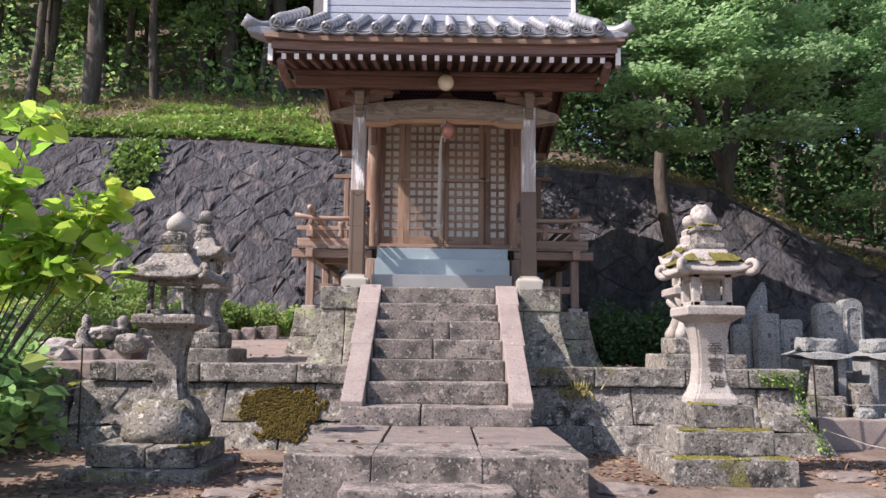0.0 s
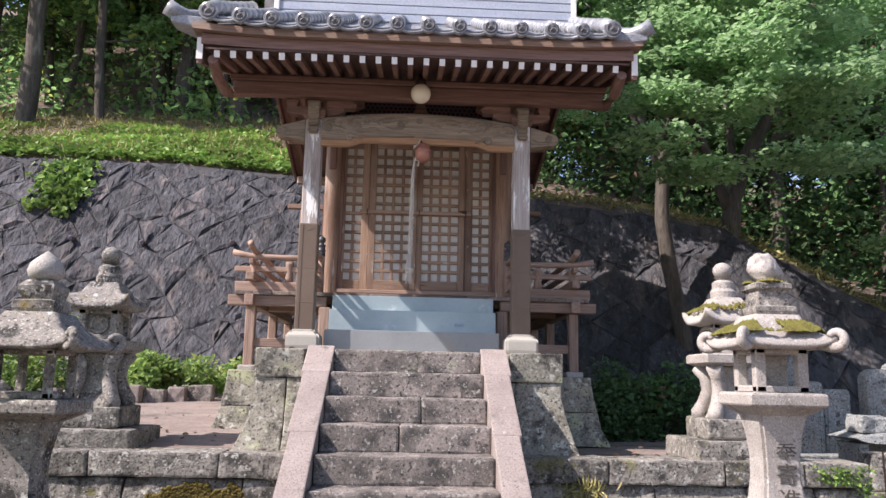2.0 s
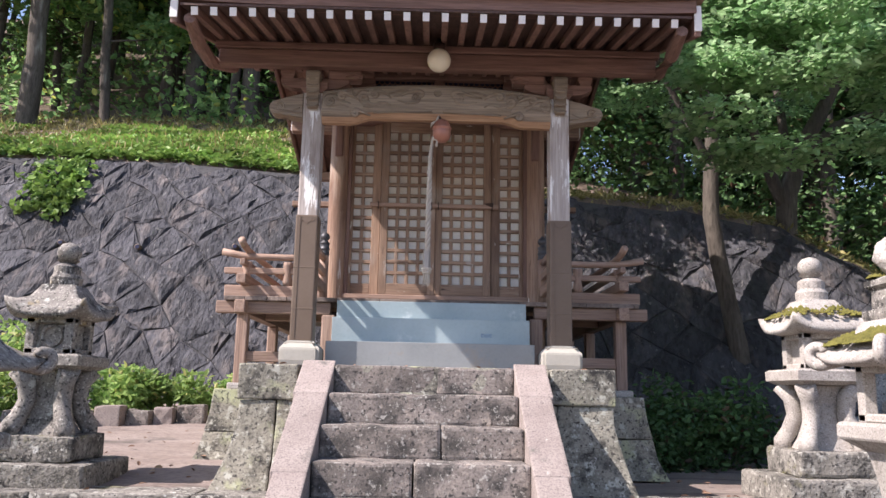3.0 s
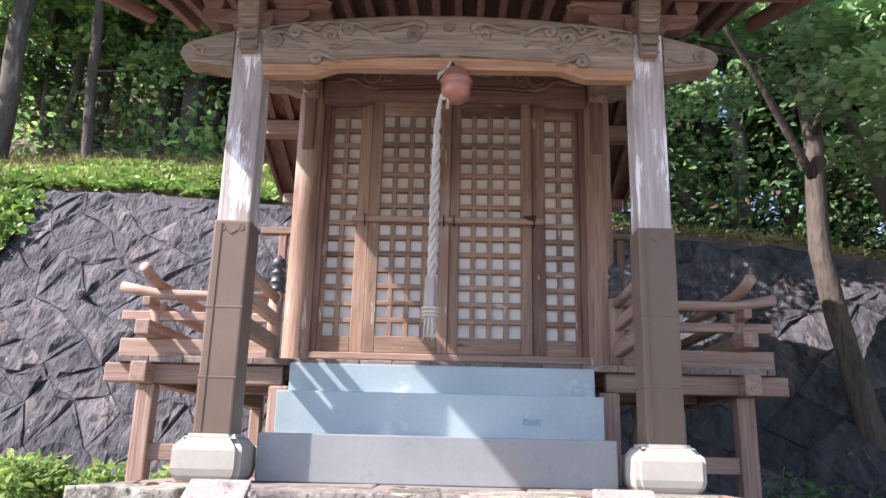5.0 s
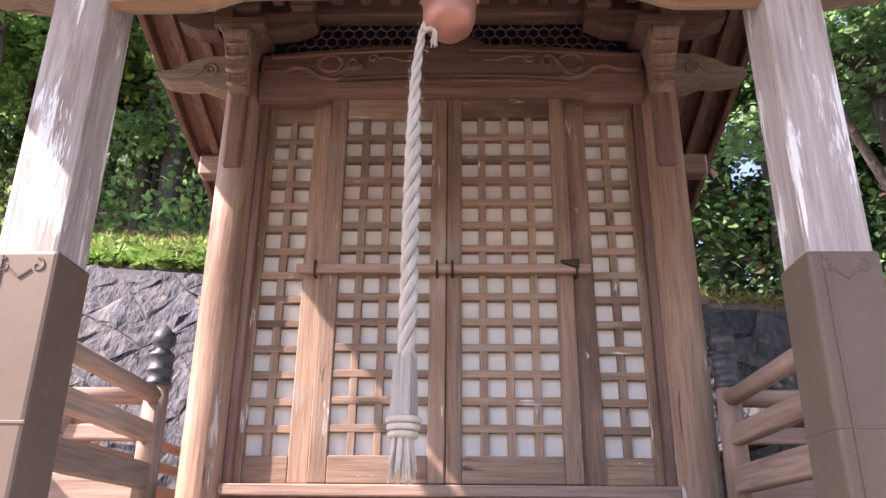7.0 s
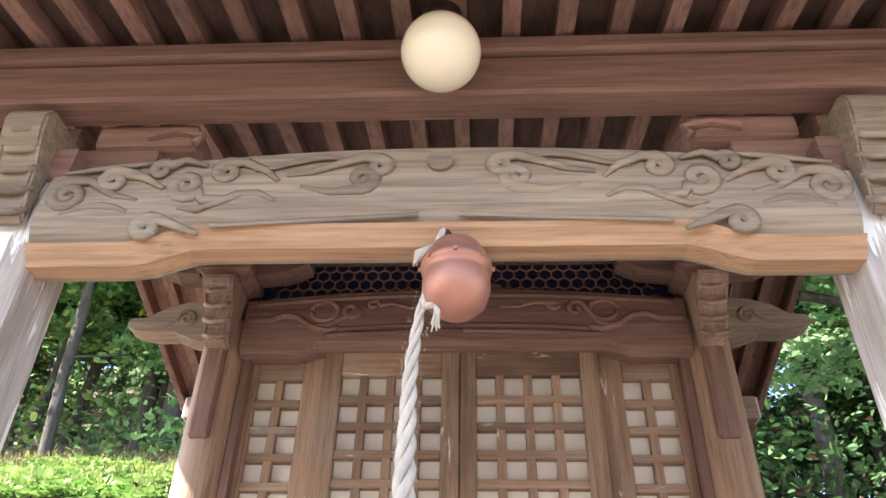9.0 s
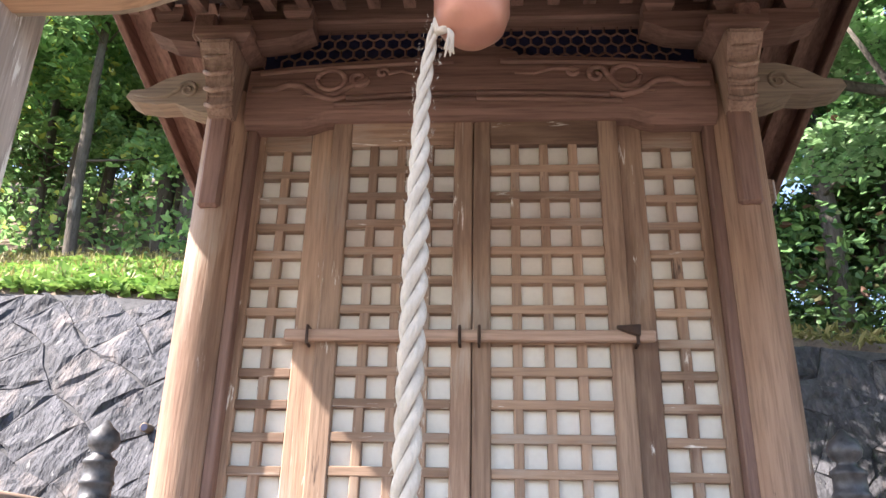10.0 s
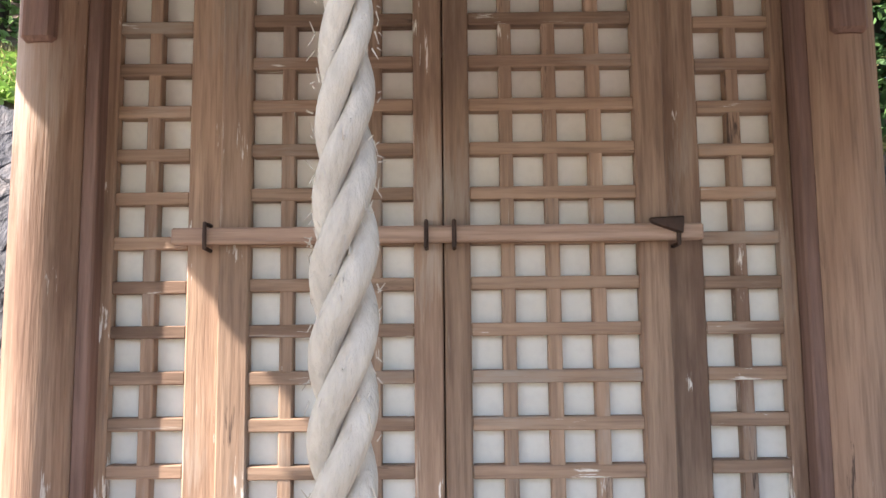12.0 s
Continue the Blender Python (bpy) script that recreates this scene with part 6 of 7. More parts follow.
def build_rear_lantern(X, Y, label, material, mossy):
    l = thing("stone_lantern", (X, Y, 1.22), label, "lantern", "rear stone lanterns")
    part("tier", rough_box(X - 0.46, X + 0.46, Y - 0.44, Y + 0.44, 1.18, 1.385, 0.025, 0.012, 0.13, 221 + int(X)), stone_wall, l)
    part("tier", rough_box(X - 0.31, X + 0.31, Y - 0.30, Y + 0.30, 1.385, 1.57, 0.03, 0.014, 0.12, 223 + int(X)), stone_wall, l)
    # four curved legs under the platform
    bm = bmesh.new()
    for sx_ in (-1, 1):
        for sy_ in (-1, 1):
            tube(bm, [(X + sx_ * d, Y + sy_ * d, z) for d, z in ((0.20, 1.56), (0.205, 1.62), (0.165, 1.70), (0.13, 1.82), (0.14, 1.95), (0.19, 2.05))], [0.075, 0.07, 0.065, 0.065, 0.07, 0.08], 8)
    part("curved_leg", bm, material, l, "", True)
    bm = bmesh.new()
    lathe(bm, [(0.17, 0), (0.13, 0.08), (0.10, 0.2), (0.10, 0.35), (0.14, 0.48)], (X, Y, 1.565), square=True)
    part("stem", bm, material, l)
    bm = bmesh.new()
    lathe(bm, [(0.22, 0), (0.28, 0.03), (0.28, 0.10), (0.26, 0.115)], (X, Y, 2.05), square=True)
    part("platform", bm, material, l)
    firebox(l, (X, Y, 0), 0.18, 2.165, 2.44, material, 0.07)
    part("chamber_panel", box(X - 0.13, X + 0.13, Y - 0.13, Y + 0.13, 2.17, 2.44), material, l)
    bm = bmesh.new()
    ring = [(X + 0.075 * math.cos(t * math.pi / 10), Y - 0.135, 2.305 + 0.075 * math.sin(t * math.pi / 10)) for t in range(21)]
    tube(bm, ring, 0.016, 6)
    part("round_window_rim", bm, material, l)
    bm = bmesh.new()
    hat(bm, (X, Y, 0), 0.30, 2.43, 2.70, 0.12, 0.11, 0.045)
    part("cap", bm, material, l, "", True)
    if mossy:
        moss_pad("moss", l, (X, Y, 0), 0.27, lambda u, v: 2.735 - 0.62 * max(abs(u), abs(v)), moss_green, 31, 700)
    bm = bmesh.new()
    lathe(bm, [(0.115, 0), (0.12, 0.07), (0.10, 0.10), (0.10, 0.16), (0.075, 0.18), (0.05, 0.19), (0.085, 0.215)], (X, Y, 2.69), 20)
    part("neck", bm, material, l)
    bm = bmesh.new()
    lathe(bm, [(0.04, 0), (0.075, 0.02), (0.09, 0.06), (0.085, 0.10), (0.055, 0.135), (0.01, 0.15)], (X, Y, 2.90), 20)
    part("jewel", bm, material, l, "", True)


build_rear_lantern(-2.84, 9.25, "grey stone lantern on curved legs, standing on the terrace", stone_grey, False)
build_rear_lantern(3.03, 9.15, "pale mossy stone lantern on curved legs, standing on the terrace", stone_pale, True)


# ---- trees ----
def trunk_mesh(bm, pts, radii, n=12):
    p2, r2 = [], []
    for i in range(len(pts) - 1):
        for k in range(4):
            f = k / 4
            p = Vector(pts[i]).lerp(Vector(pts[i + 1]), f)
            r = radii[i] + (radii[i + 1] - radii[i]) * f
            p2.append(p + Vector(noise.noise_vector(p * 1.3)) * r * 0.25)
            r2.append(r * (1 + 0.12 * noise.noise(p * 3)))
    p2.append(Vector(pts[-1]))
    r2.append(radii[-1])
    return tube(bm, p2, r2, n)


def clump_points(rng, centres, n, rx, rz):
    k = rng.integers(0, len(centres), n)
    c = np.asarray(centres)[k]
    g = rng.normal(size=(n, 3))
    g /= np.linalg.norm(g, axis=1)[:, None]
    g *= rng.uniform(0.2, 1.0, n)[:, None] ** 0.5
    g[:, :2] *= rx
    g[:, 2] *= rz
    return c + g


def forest_tree(seed, height, base_r, crown_from, leaf_material, n_leaves, spread, leaf, name="cedar_tree", label=""):
    rng = np.random.default_rng(seed)
    r = random.Random(seed)
    t = thing(name, (0, 0, 0), label, "tree", "hillside trees")
    lean = r.uniform(-0.05, 0.05), r.uniform(-0.04, 0.04)
    bm = bmesh.new()
    pts = [(lean[0] * z + 0.15 * math.sin(z * 0.35 + seed), lean[1] * z + 0.1 * math.cos(z * 0.3), z) for z in (-0.6, 0.3, 2, 4, 6, 8, height)]
    trunk_mesh(bm, pts, [base_r * 1.35, base_r * 1.1, base_r, base_r * 0.9, base_r * 0.75, base_r * 0.55, base_r * 0.2])
    centres = []
    for i in range(16):
        z = crown_from + (height - crown_from) * r.random() ** 0.8
        a = r.uniform(0, 6.28)
        d = spread * (1.05 - 0.6 * (z - crown_from) / max(0.1, height - crown_from)) * r.uniform(0.45, 1)
        c = Vector((lean[0] * z + d * math.cos(a), lean[1] * z + d * math.sin(a), z + 0.25 * d))
        s = Vector((lean[0] * z, lean[1] * z, z - 0.5))
        tube(bm, [s, s.lerp(c, 0.5) + Vector((0, 0, -0.1)), c], [base_r * 0.25, base_r * 0.16, 0.015], 6)
        centres += [c, s.lerp(c, 0.7)]
    part("trunk", bm, bark, t, "", True)
    ob = under(leaves_mesh("crown", clump_points(rng, centres, n_leaves, 0.85, 0.5), leaf, leaf_material, seed, 0.5), t)
    return t


kinds = [forest_tree(1, 13, 0.20, 4.2, leaf_forest, 3600, 1.9, 0.24, "hill_tree", "tall slender forest tree with a grey trunk"),
         forest_tree(2, 14, 0.24, 5.0, leaf_forest, 3800, 2.1, 0.24, "hill_tree", "tall straight forest tree on the grassy slope"),
         forest_tree(3, 11, 0.13, 2.0, leaf_forest, 5600, 2.2, 0.22, "hill_tree", "young forest tree with low leafy branches"),
         forest_tree(4, 11, 0.16, 0.6, leaf_dark, 16000, 2.5, 0.17, "hill_tree", "dark evergreen tree in the wood")]


def plant_forest():
    r = random.Random(21)
    # trunks along the edge of the wood: bearing (x over y) and distance
    front = [(-0.555, 22.5, 2), (-0.535, 25, 2), (-0.466, 22.3, 1), (-0.43, 26, 2), (-0.385, 23.5, 2), (-0.316, 26.0, 0), (-0.287, 25.0, 1), (-0.26, 27.5, 0), (-0.244, 25.0, 2), (-0.212, 24.6, 1),
             (-0.18, 27, 0), (-0.14, 26, 1), (-0.09, 28, 0), (-0.62, 24, 1), (-0.70, 23, 2), (-0.8, 22, 0)]
    spots = [(b * y, y, k) for b, y, k in front]
    spots += [(-14.0 + 1.7 * i + r.uniform(-0.5, 0.5), 26.5 + r.uniform(-1.0, 1.5), 2) for i in range(8)]
    for row in range(6):
        y0 = 29 + row * 4.0
        x = -32.0
        while x < 8:
            spots.append((x + r.uniform(-1, 1), y0 + r.uniform(-1.5, 1.5), r.choice((0, 1, 2, 2, 3) if row < 2 else (3, 2, 2, 2))))
            x += 2.5 + 0.2 * row
    # wood behind the wall to the other side
    for row in range(4):
        y0 = 19.5 + row * 4
        x = 3.0
        while x < 26:
            spots.append((x + r.uniform(-1, 1), y0 + r.uniform(-1.3, 1.3), r.choice((3, 3, 3, 1))))
            x += 2.6
    used = set()
    for x, y, k in spots:
        m = pose(x, y, hill(x, y) - 0.1, 0, 0, r.uniform(0, 360))
        if k not in used:
            used.add(k)
            kinds[k].matrix_basis = m
        else:
            copy_thing(kinds[k], m)


plant_forest()


def maple(at, pts, radii, limbs, centres, n, seed, label, leaf=0.085, rx=0.62, rz=0.13):
    rng = np.random.default_rng(seed)
    t = thing("maple_tree", at, label, "tree", "maples beside the shrine")
    bm = bmesh.new()
    trunk_mesh(bm, pts, radii)
    for lp, lr in limbs:
        trunk_mesh(bm, lp, lr, 8)
    part("trunk", bm, bark, t, "", True)
    under(leaves_mesh("crown", clump_points(rng, centres, n, rx, rz), leaf, leaf_maple, seed, 0.75, 0.7), t)


def build_maples():
    r = random.Random(5)
    def sprays(x0, x1, y0, y1, z0, z1, k):
        return [Vector((r.uniform(x0, x1), r.uniform(y0, y1), r.uniform(z0, z1))) for _ in range(k)]
    # high sprays and those behind the hall are unseen, added to shade the wall
    c1 = sprays(2.2, 3.4, 11.5, 15.0, 7.5, 9.8, 24) + sprays(3.1, 5.6, 11.5, 15.0, 6.5, 9.8, 48) + sprays(2.95, 5.4, 9.9, 11.5, 4.6, 7.4, 36) + sprays(-0.6, 2.7, 14.3, 17.0, 7.0, 10.2, 62) + sprays(3.3, 6.2, 9.6, 12.0, 7.2, 8.8, 17)
    maple((4.45, 14.2, 1.25), [(4.55, 13.9, 1.2), (4.5, 14.1, 2.2), (4.35, 14.25, 3.4), (4.2, 14.35, 4.6), (4.3, 14.4, 6.0), (4.2, 14.5, 7.6), (4.4, 14.6, 9.4)],
          [0.17, 0.14, 0.125, 0.12, 0.11, 0.09, 0.03],
          [([(4.25, 14.35, 5.4), (3.6, 14.0, 6.4), (3.0, 13.7, 7.2)], [0.06, 0.045, 0.015]), ([(4.25, 14.45, 6.3), (5.0, 14.0, 7.0), (5.6, 13.6, 7.4)], [0.06, 0.045, 0.015]),
           ([(4.2, 14.5, 7.2), (3.6, 14.9, 8.2), (3.1, 15.2, 9.0)], [0.05, 0.04, 0.015]), ([(4.25, 14.45, 6.8), (4.1, 13.0, 7.8), (4.0, 11.6, 7.7), (3.9, 10.2, 7.6)], [0.07, 0.06, 0.045, 0.02]),
           ([(4.3, 14.4, 6.0), (4.1, 12.8, 6.6), (3.9, 11.4, 6.1), (3.7, 10.4, 5.3)], [0.06, 0.05, 0.035, 0.012]), ([(4.2, 14.5, 7.0), (2.8, 14.9, 7.6), (1.4, 15.3, 8.1)], [0.06, 0.045, 0.015])],
          c1, 84000, 41, "leaning maple with pale mottled trunk before the retaining wall, crown extended unseen for shade")
    c2 = sprays(4.4, 10.5, 10.6, 16.0, 5.8, 10.0, 72) + sprays(6.6, 10.5, 11.0, 14.5, 4.0, 6.0, 18)
    b = hill(5.9, 15.6)
    maple((5.9, 15.6, b), [(5.8, 15.5, b - 0.4), (5.95, 15.5, b + 0.6), (6.2, 15.5, b + 1.4), (6.7, 15.3, b + 2.4), (7.3, 15.0, b + 3.6), (7.6, 15.0, b + 5)],
          [0.2, 0.16, 0.14, 0.11, 0.08, 0.03],
          [([(5.9, 15.5, b + 0.3), (5.5, 15.4, b + 1.3), (5.1, 15.2, b + 2.2), (4.7, 15.0, b + 3.2)], [0.11, 0.09, 0.07, 0.03]),
           ([(6.2, 15.5, b + 1.3), (6.9, 15.6, b + 1.9), (7.9, 15.3, b + 2.2), (8.8, 15.0, b + 2.4)], [0.08, 0.07, 0.05, 0.02]),
           ([(6.0, 15.5, b + 0.8), (6.1, 15.9, b + 2.2), (6.0, 16.1, b + 4.0)], [0.09, 0.08, 0.03])],
          c2, 40000, 43, "forked maple rooted above the retaining wall")


build_maples()


# ---- planting ----
def scatter(n, x0, x1, y0, y1, height, seed, keep=None):
    rng = np.random.default_rng(seed)
    out = []
    for x, y in zip(rng.uniform(x0, x1, n), rng.uniform(y0, y1, n)):
        if keep is None or keep(x, y):
            out.append((x, y, height(x, y) + rng.uniform(0.0, 0.1)))
    return out


def build_slope_cover():
    def ground_cover(x, y):
        d = y - wall_y(x, wall_top(x))
        return d > 0.05 and noise.noise(Vector((x * 0.5, y * 0.5, 5))) + 0.6 - 0.12 * d > 0
    pts = scatter(44000, -13, 1.2, 16.4, 22.5, hill, 3, ground_cover)
    tagged(leaves_mesh("ground_cover", pts, 0.13, grass_mat, 3, 0.7, 0.8), "green leafy ground cover on the slope", "ground cover", "", "stuff")
    def thin(x, y):
        d = y - wall_y(x, wall_top(x))
        return d > 0.3
    pts = scatter(16000, -14, 2, 16.6, 25, hill, 4, thin)
    tagged(leaves_mesh("slope_grass", pts, 0.16, grass_dry, 4, -0.6, 0.14), "thin dry grass on the slope", "grass", "", "stuff")
    def lip(x, y):
        d = y - wall_y(x, wall_top(x))
        return 0.0 < d < 1.6
    pts = scatter(9000, 1.0, 10, 12.6, 18.5, hill, 5, lip)
    tagged(leaves_mesh("lip_grass", pts, 0.12, grass_dry, 5, 0.0, 0.3), "sunlit straw and leaves along the wall top", "grass", "", "stuff")
    # creeper hanging over the wall
    rng = np.random.default_rng(9)
    pts = []
    for i in range(9):
        x, z = -7.0 + rng.uniform(-0.5, 0.5), 6.1
        for k in range(70):
            pts.append((x + rng.normal() * 0.12, wall_y(x, z) - 0.14 + rng.normal() * 0.03, z))
            z -= rng.uniform(0.0, 0.035)
            x += rng.normal() * 0.03
    tagged(leaves_mesh("wall_creeper", pts, 0.13, grass_mat, 9, 0.3, 0.8), "green creeper trailing over the retaining wall", "creeper", "", "stuff")
    # seedlings and roots low in the wood
    def wood_floor(x, y):
        return y > 22.5 and noise.noise(Vector((x * 0.8, y * 0.8, 1))) > 0.0
    pts = scatter(34000, -24, 4, 22, 40, hill, 6, wood_floor)
    pts = [(x, y, z + abs(random.Random(i).gauss(0, 1.1))) for i, (x, y, z) in enumerate(pts)]
    tagged(leaves_mesh("undergrowth", pts, 0.2, leaf_forest, 6, 0.4, 0.6), "green undergrowth below the trees", "undergrowth", "", "stuff")
    def right_floor(x, y):
        return y > wall_y(x, wall_top(x)) + 1.2
    pts = scatter(48000, 2.0, 22, 15, 34, hill, 7, right_floor)
    pts = [(x, y, z + abs(random.Random(i).gauss(0, 1.7))) for i, (x, y, z) in enumerate(pts)]
    tagged(leaves_mesh("undergrowth", pts, 0.14, leaf_dark, 7, 0.4, 0.6), "dark undergrowth below the maples", "undergrowth", "", "stuff")


build_slope_cover()


def shrub(name, label, centres, n, rx, rz, leaf, material, seed, foot, shape=0.55, up=0.5, stems=True):
    s = thing(name, foot, label, "shrub")
    rng = np.random.default_rng(seed)
    if stems:
        f = Vector(foot)
        for c in centres[::2]:
            bm = bmesh.new()
            c = Vector(c)
            mid = f.lerp(c, 0.5) + Vector((0, 0, 0.12))
            tube(bm, [f, mid, c], [0.012, 0.009, 0.004], 5)
            part("stem", bm, bark, s, "", True)
    under(leaves_mesh("foliage", clump_points(rng, centres, n, rx, rz), leaf, material, seed, up, shape), s)
    return s


def build_shrubs():
    r = random.Random(3)
    near = []
    for end, k in (((-2.52, 6.0, 2.52), 9), ((-2.62, 6.1, 2.3), 6), ((-2.66, 6.0, 1.82), 6), ((-3.2, 5.9, 3.2), 7), ((-3.3, 5.8, 2.6), 8), ((-3.1, 6.0, 2.1), 6)):
        for q in range(k):
            f = 0.35 + 0.65 * q / (k - 1)
            near.append(tuple(a + (b - a) * f + r.uniform(-0.10, 0.10) for a, b in zip((-3.75, 5.9, 1.9), end)))
    shrub("broadleaf_shrub", "bright green broad-leaved shrub beside the stone lantern", near, 520, 0.16, 0.13, 0.17, leaf_near, 51, (-3.7, 5.8, 0.3), 0.85, 0.55)
    # shaded lower leaves of the same shrub, their shade put into a darker leaf
    low = [(-3.5 + r.uniform(-0.5, 0.42), 5.8 + r.uniform(-0.4, 0.4), r.uniform(0.5, 1.75)) for _ in range(22)]
    shrub("dark_shrub", "shaded lower leaves of the bright shrub, in a darker leaf colour", low, 1100, 0.28, 0.25, 0.14, leaf_forest, 52, (-3.6, 5.7, 0.28), 0.75, 0.5)
    # added thicket, mostly out of view, blocks sun from the left lantern and ground
    tall = [(r.uniform(-6.3, -4.3), r.uniform(5.0, 8.6), r.uniform(0.5, 1.7)) for _ in range(60)]
    shrub("dark_shrub", "dark green thicket added beside the approach, mostly unseen, to shade the left lantern", tall, 4200, 0.36, 0.34, 0.15, leaf_forest, 57, (-5.0, 6.6, 0.28), 0.75, 0.5)
    # bushes on the terrace behind
    c = [(x, r.uniform(12.2 + 0.55 * (x + 4.2) / 1.3, 13.7), 1.62 + r.uniform(0, 0.4)) for x in [r.uniform(-4.6, -2.4) for _ in range(26)]]
    shrub("weed_clump", "bright green weeds at the foot of the retaining wall", c, 6200, 0.26, 0.2, 0.085, leaf_weed, 53, (-3.3, 13.0, 1.55), 0.5, 0.2)
    c = [(r.uniform(-7.2, -4.3), r.uniform(10.8, 13.0), 1.2 + r.uniform(0, 1.3)) for _ in range(40)]
    shrub("weed_bank", "tall bright green weeds on the bank", c, 9000, 0.4, 0.3, 0.09, leaf_weed, 54, (-5.7, 12.0, 1.0), 0.5, 0.2)
    c = [(r.uniform(2.2, 3.9), r.uniform(11.4, 12.6), 1.25 + r.uniform(0, 0.85)) for _ in range(26)]
    shrub("dark_bush", "dark reddish evergreen bush in the shade of the wall", c, 6500, 0.35, 0.28, 0.075, leaf_dark, 55, (3.0, 12.0, 1.2), 0.55, 0.4)
    c = [(r.uniform(8.0, 11), r.uniform(12.5, 14.5), 2.5 + r.uniform(0, 2.4)) for _ in range(20)]
    shrub("dark_bush", "dark bush spilling over the end of the wall", c, 5000, 0.5, 0.4, 0.10, leaf_forest, 56, (9.4, 13.6, 2.4), 0.55, 0.4)
    # tussock on the low wall
    rng = np.random.default_rng(12)
    pts = [(1.55 + rng.normal() * 0.09, 8.53, 0.95 + rng.uniform(0, 0.04)) for _ in range(90)]
    tagged(leaves_mesh("grass_tussock", pts, 0.10, grass_dry, 12, -0.3, 0.1), "small grass tussock in a wall joint", "grass", "", "stuff")
    # ivy on the wall end
    pts = []
    for _ in range(330):
        z = rng.uniform(0.35, 1.2)
        pts.append((3.97 + 0.30 * max(0, (1.02 - z) / 0.9) ** 1.3 + rng.normal() * 0.05, 8.55 - 0.3 * max(0, (1.02 - z) / 0.9) ** 1.3 + rng.uniform(-0.03, 0.15), z))
    for _ in range(160):
        pts.append((3.75 + rng.normal() * 0.12, 8.56, rng.uniform(1.05, 1.2)))
    tagged(leaves_mesh("wall_ivy", pts, 0.032, grass_mat, 13, 0.2, 0.8), "small-leaved ivy on the wall end", "ivy", "", "stuff")


build_shrubs()


# ---- moss and litter ----
def build_wall_moss():
    rng = random.Random(77)
    bm = bmesh.new()
    for i in range(5200):
        x, z = rng.uniform(-2.2, -1.1), rng.uniform(0.33, 1.0)
        u, v = (x + 1.68) / 0.5, (z - 0.70) / 0.31
        if u * u + v * v + 0.8 * noise.noise(Vector((x * 4.2, z * 4.2, 2))) + 0.5 * noise.noise(Vector((x * 14, z * 14, 5))) > 0.85:
            continue
        y = 8.64 - 0.30 * max(0, (1.02 - z) / 0.9) ** 1.3 - 0.012
        p = Vector((x, y, z))
        q = rng.uniform(0.010, 0.022)
        top = bm.verts.new(p + Vector((rng.uniform(-0.008, 0.008), -q * 1.3, rng.uniform(-0.006, 0.006))))
        ring = [bm.verts.new(p + Vector((q * math.cos(k * 1.257), 0.006, q * math.sin(k * 1.257)))) for k in range(5)]
        for k in range(5):
            bm.faces.new((ring[k], ring[(k + 1) % 5], top))
    ob = mesh_ob("moss_patch", bm, moss, True)
    tagged(ob, "thick olive-brown moss cushion on the low wall", "moss", "", "stuff")


build_wall_moss()


def build_litter():
    rng = np.random.default_rng(15)
    pts = []
    for _ in range(17000):
        x, y = rng.uniform(-6, 6.5), rng.uniform(3.5, 8.4)
        if -1.0 < x < 1.0 and y > 4.75:
            continue
        if abs(x - 2.5) < 0.55 and abs(y - 7.1) < 0.6 or abs(x + 2.45) < 0.62 and abs(y - 7.0) < 0.7:
            continue
        if noise.noise(Vector((x * 0.7, y * 0.7, 8))) + (0.25 if x < -1.2 else 0.0) < 0.02:
            continue
        pts.append((x, y, low_ground(x, y) + 0.006))
    for _ in range(240):
        x, y = rng.uniform(-3.6, 3.8), rng.uniform(8.8, 12)
        pts.append((x, y, 1.2 + 0.03 + (0.0994 * max(0, y - 9.03) if x < -1.3 else 0)))
    for _ in range(26):
        pts.append((rng.uniform(-0.95, 0.95), rng.uniform(5.15, 7.0), 0.722))
    for _ in range(20):
        pts.append((rng.uniform(-1.3, 1.3), rng.uniform(9.1, 9.6), 2.13))
    tagged(leaves_mesh("leaf_litter", pts, 0.055, litter_mat, 15, 0.9, 0.55), "fallen brown leaves on the ground", "leaf litter", "", "stuff")


build_litter()


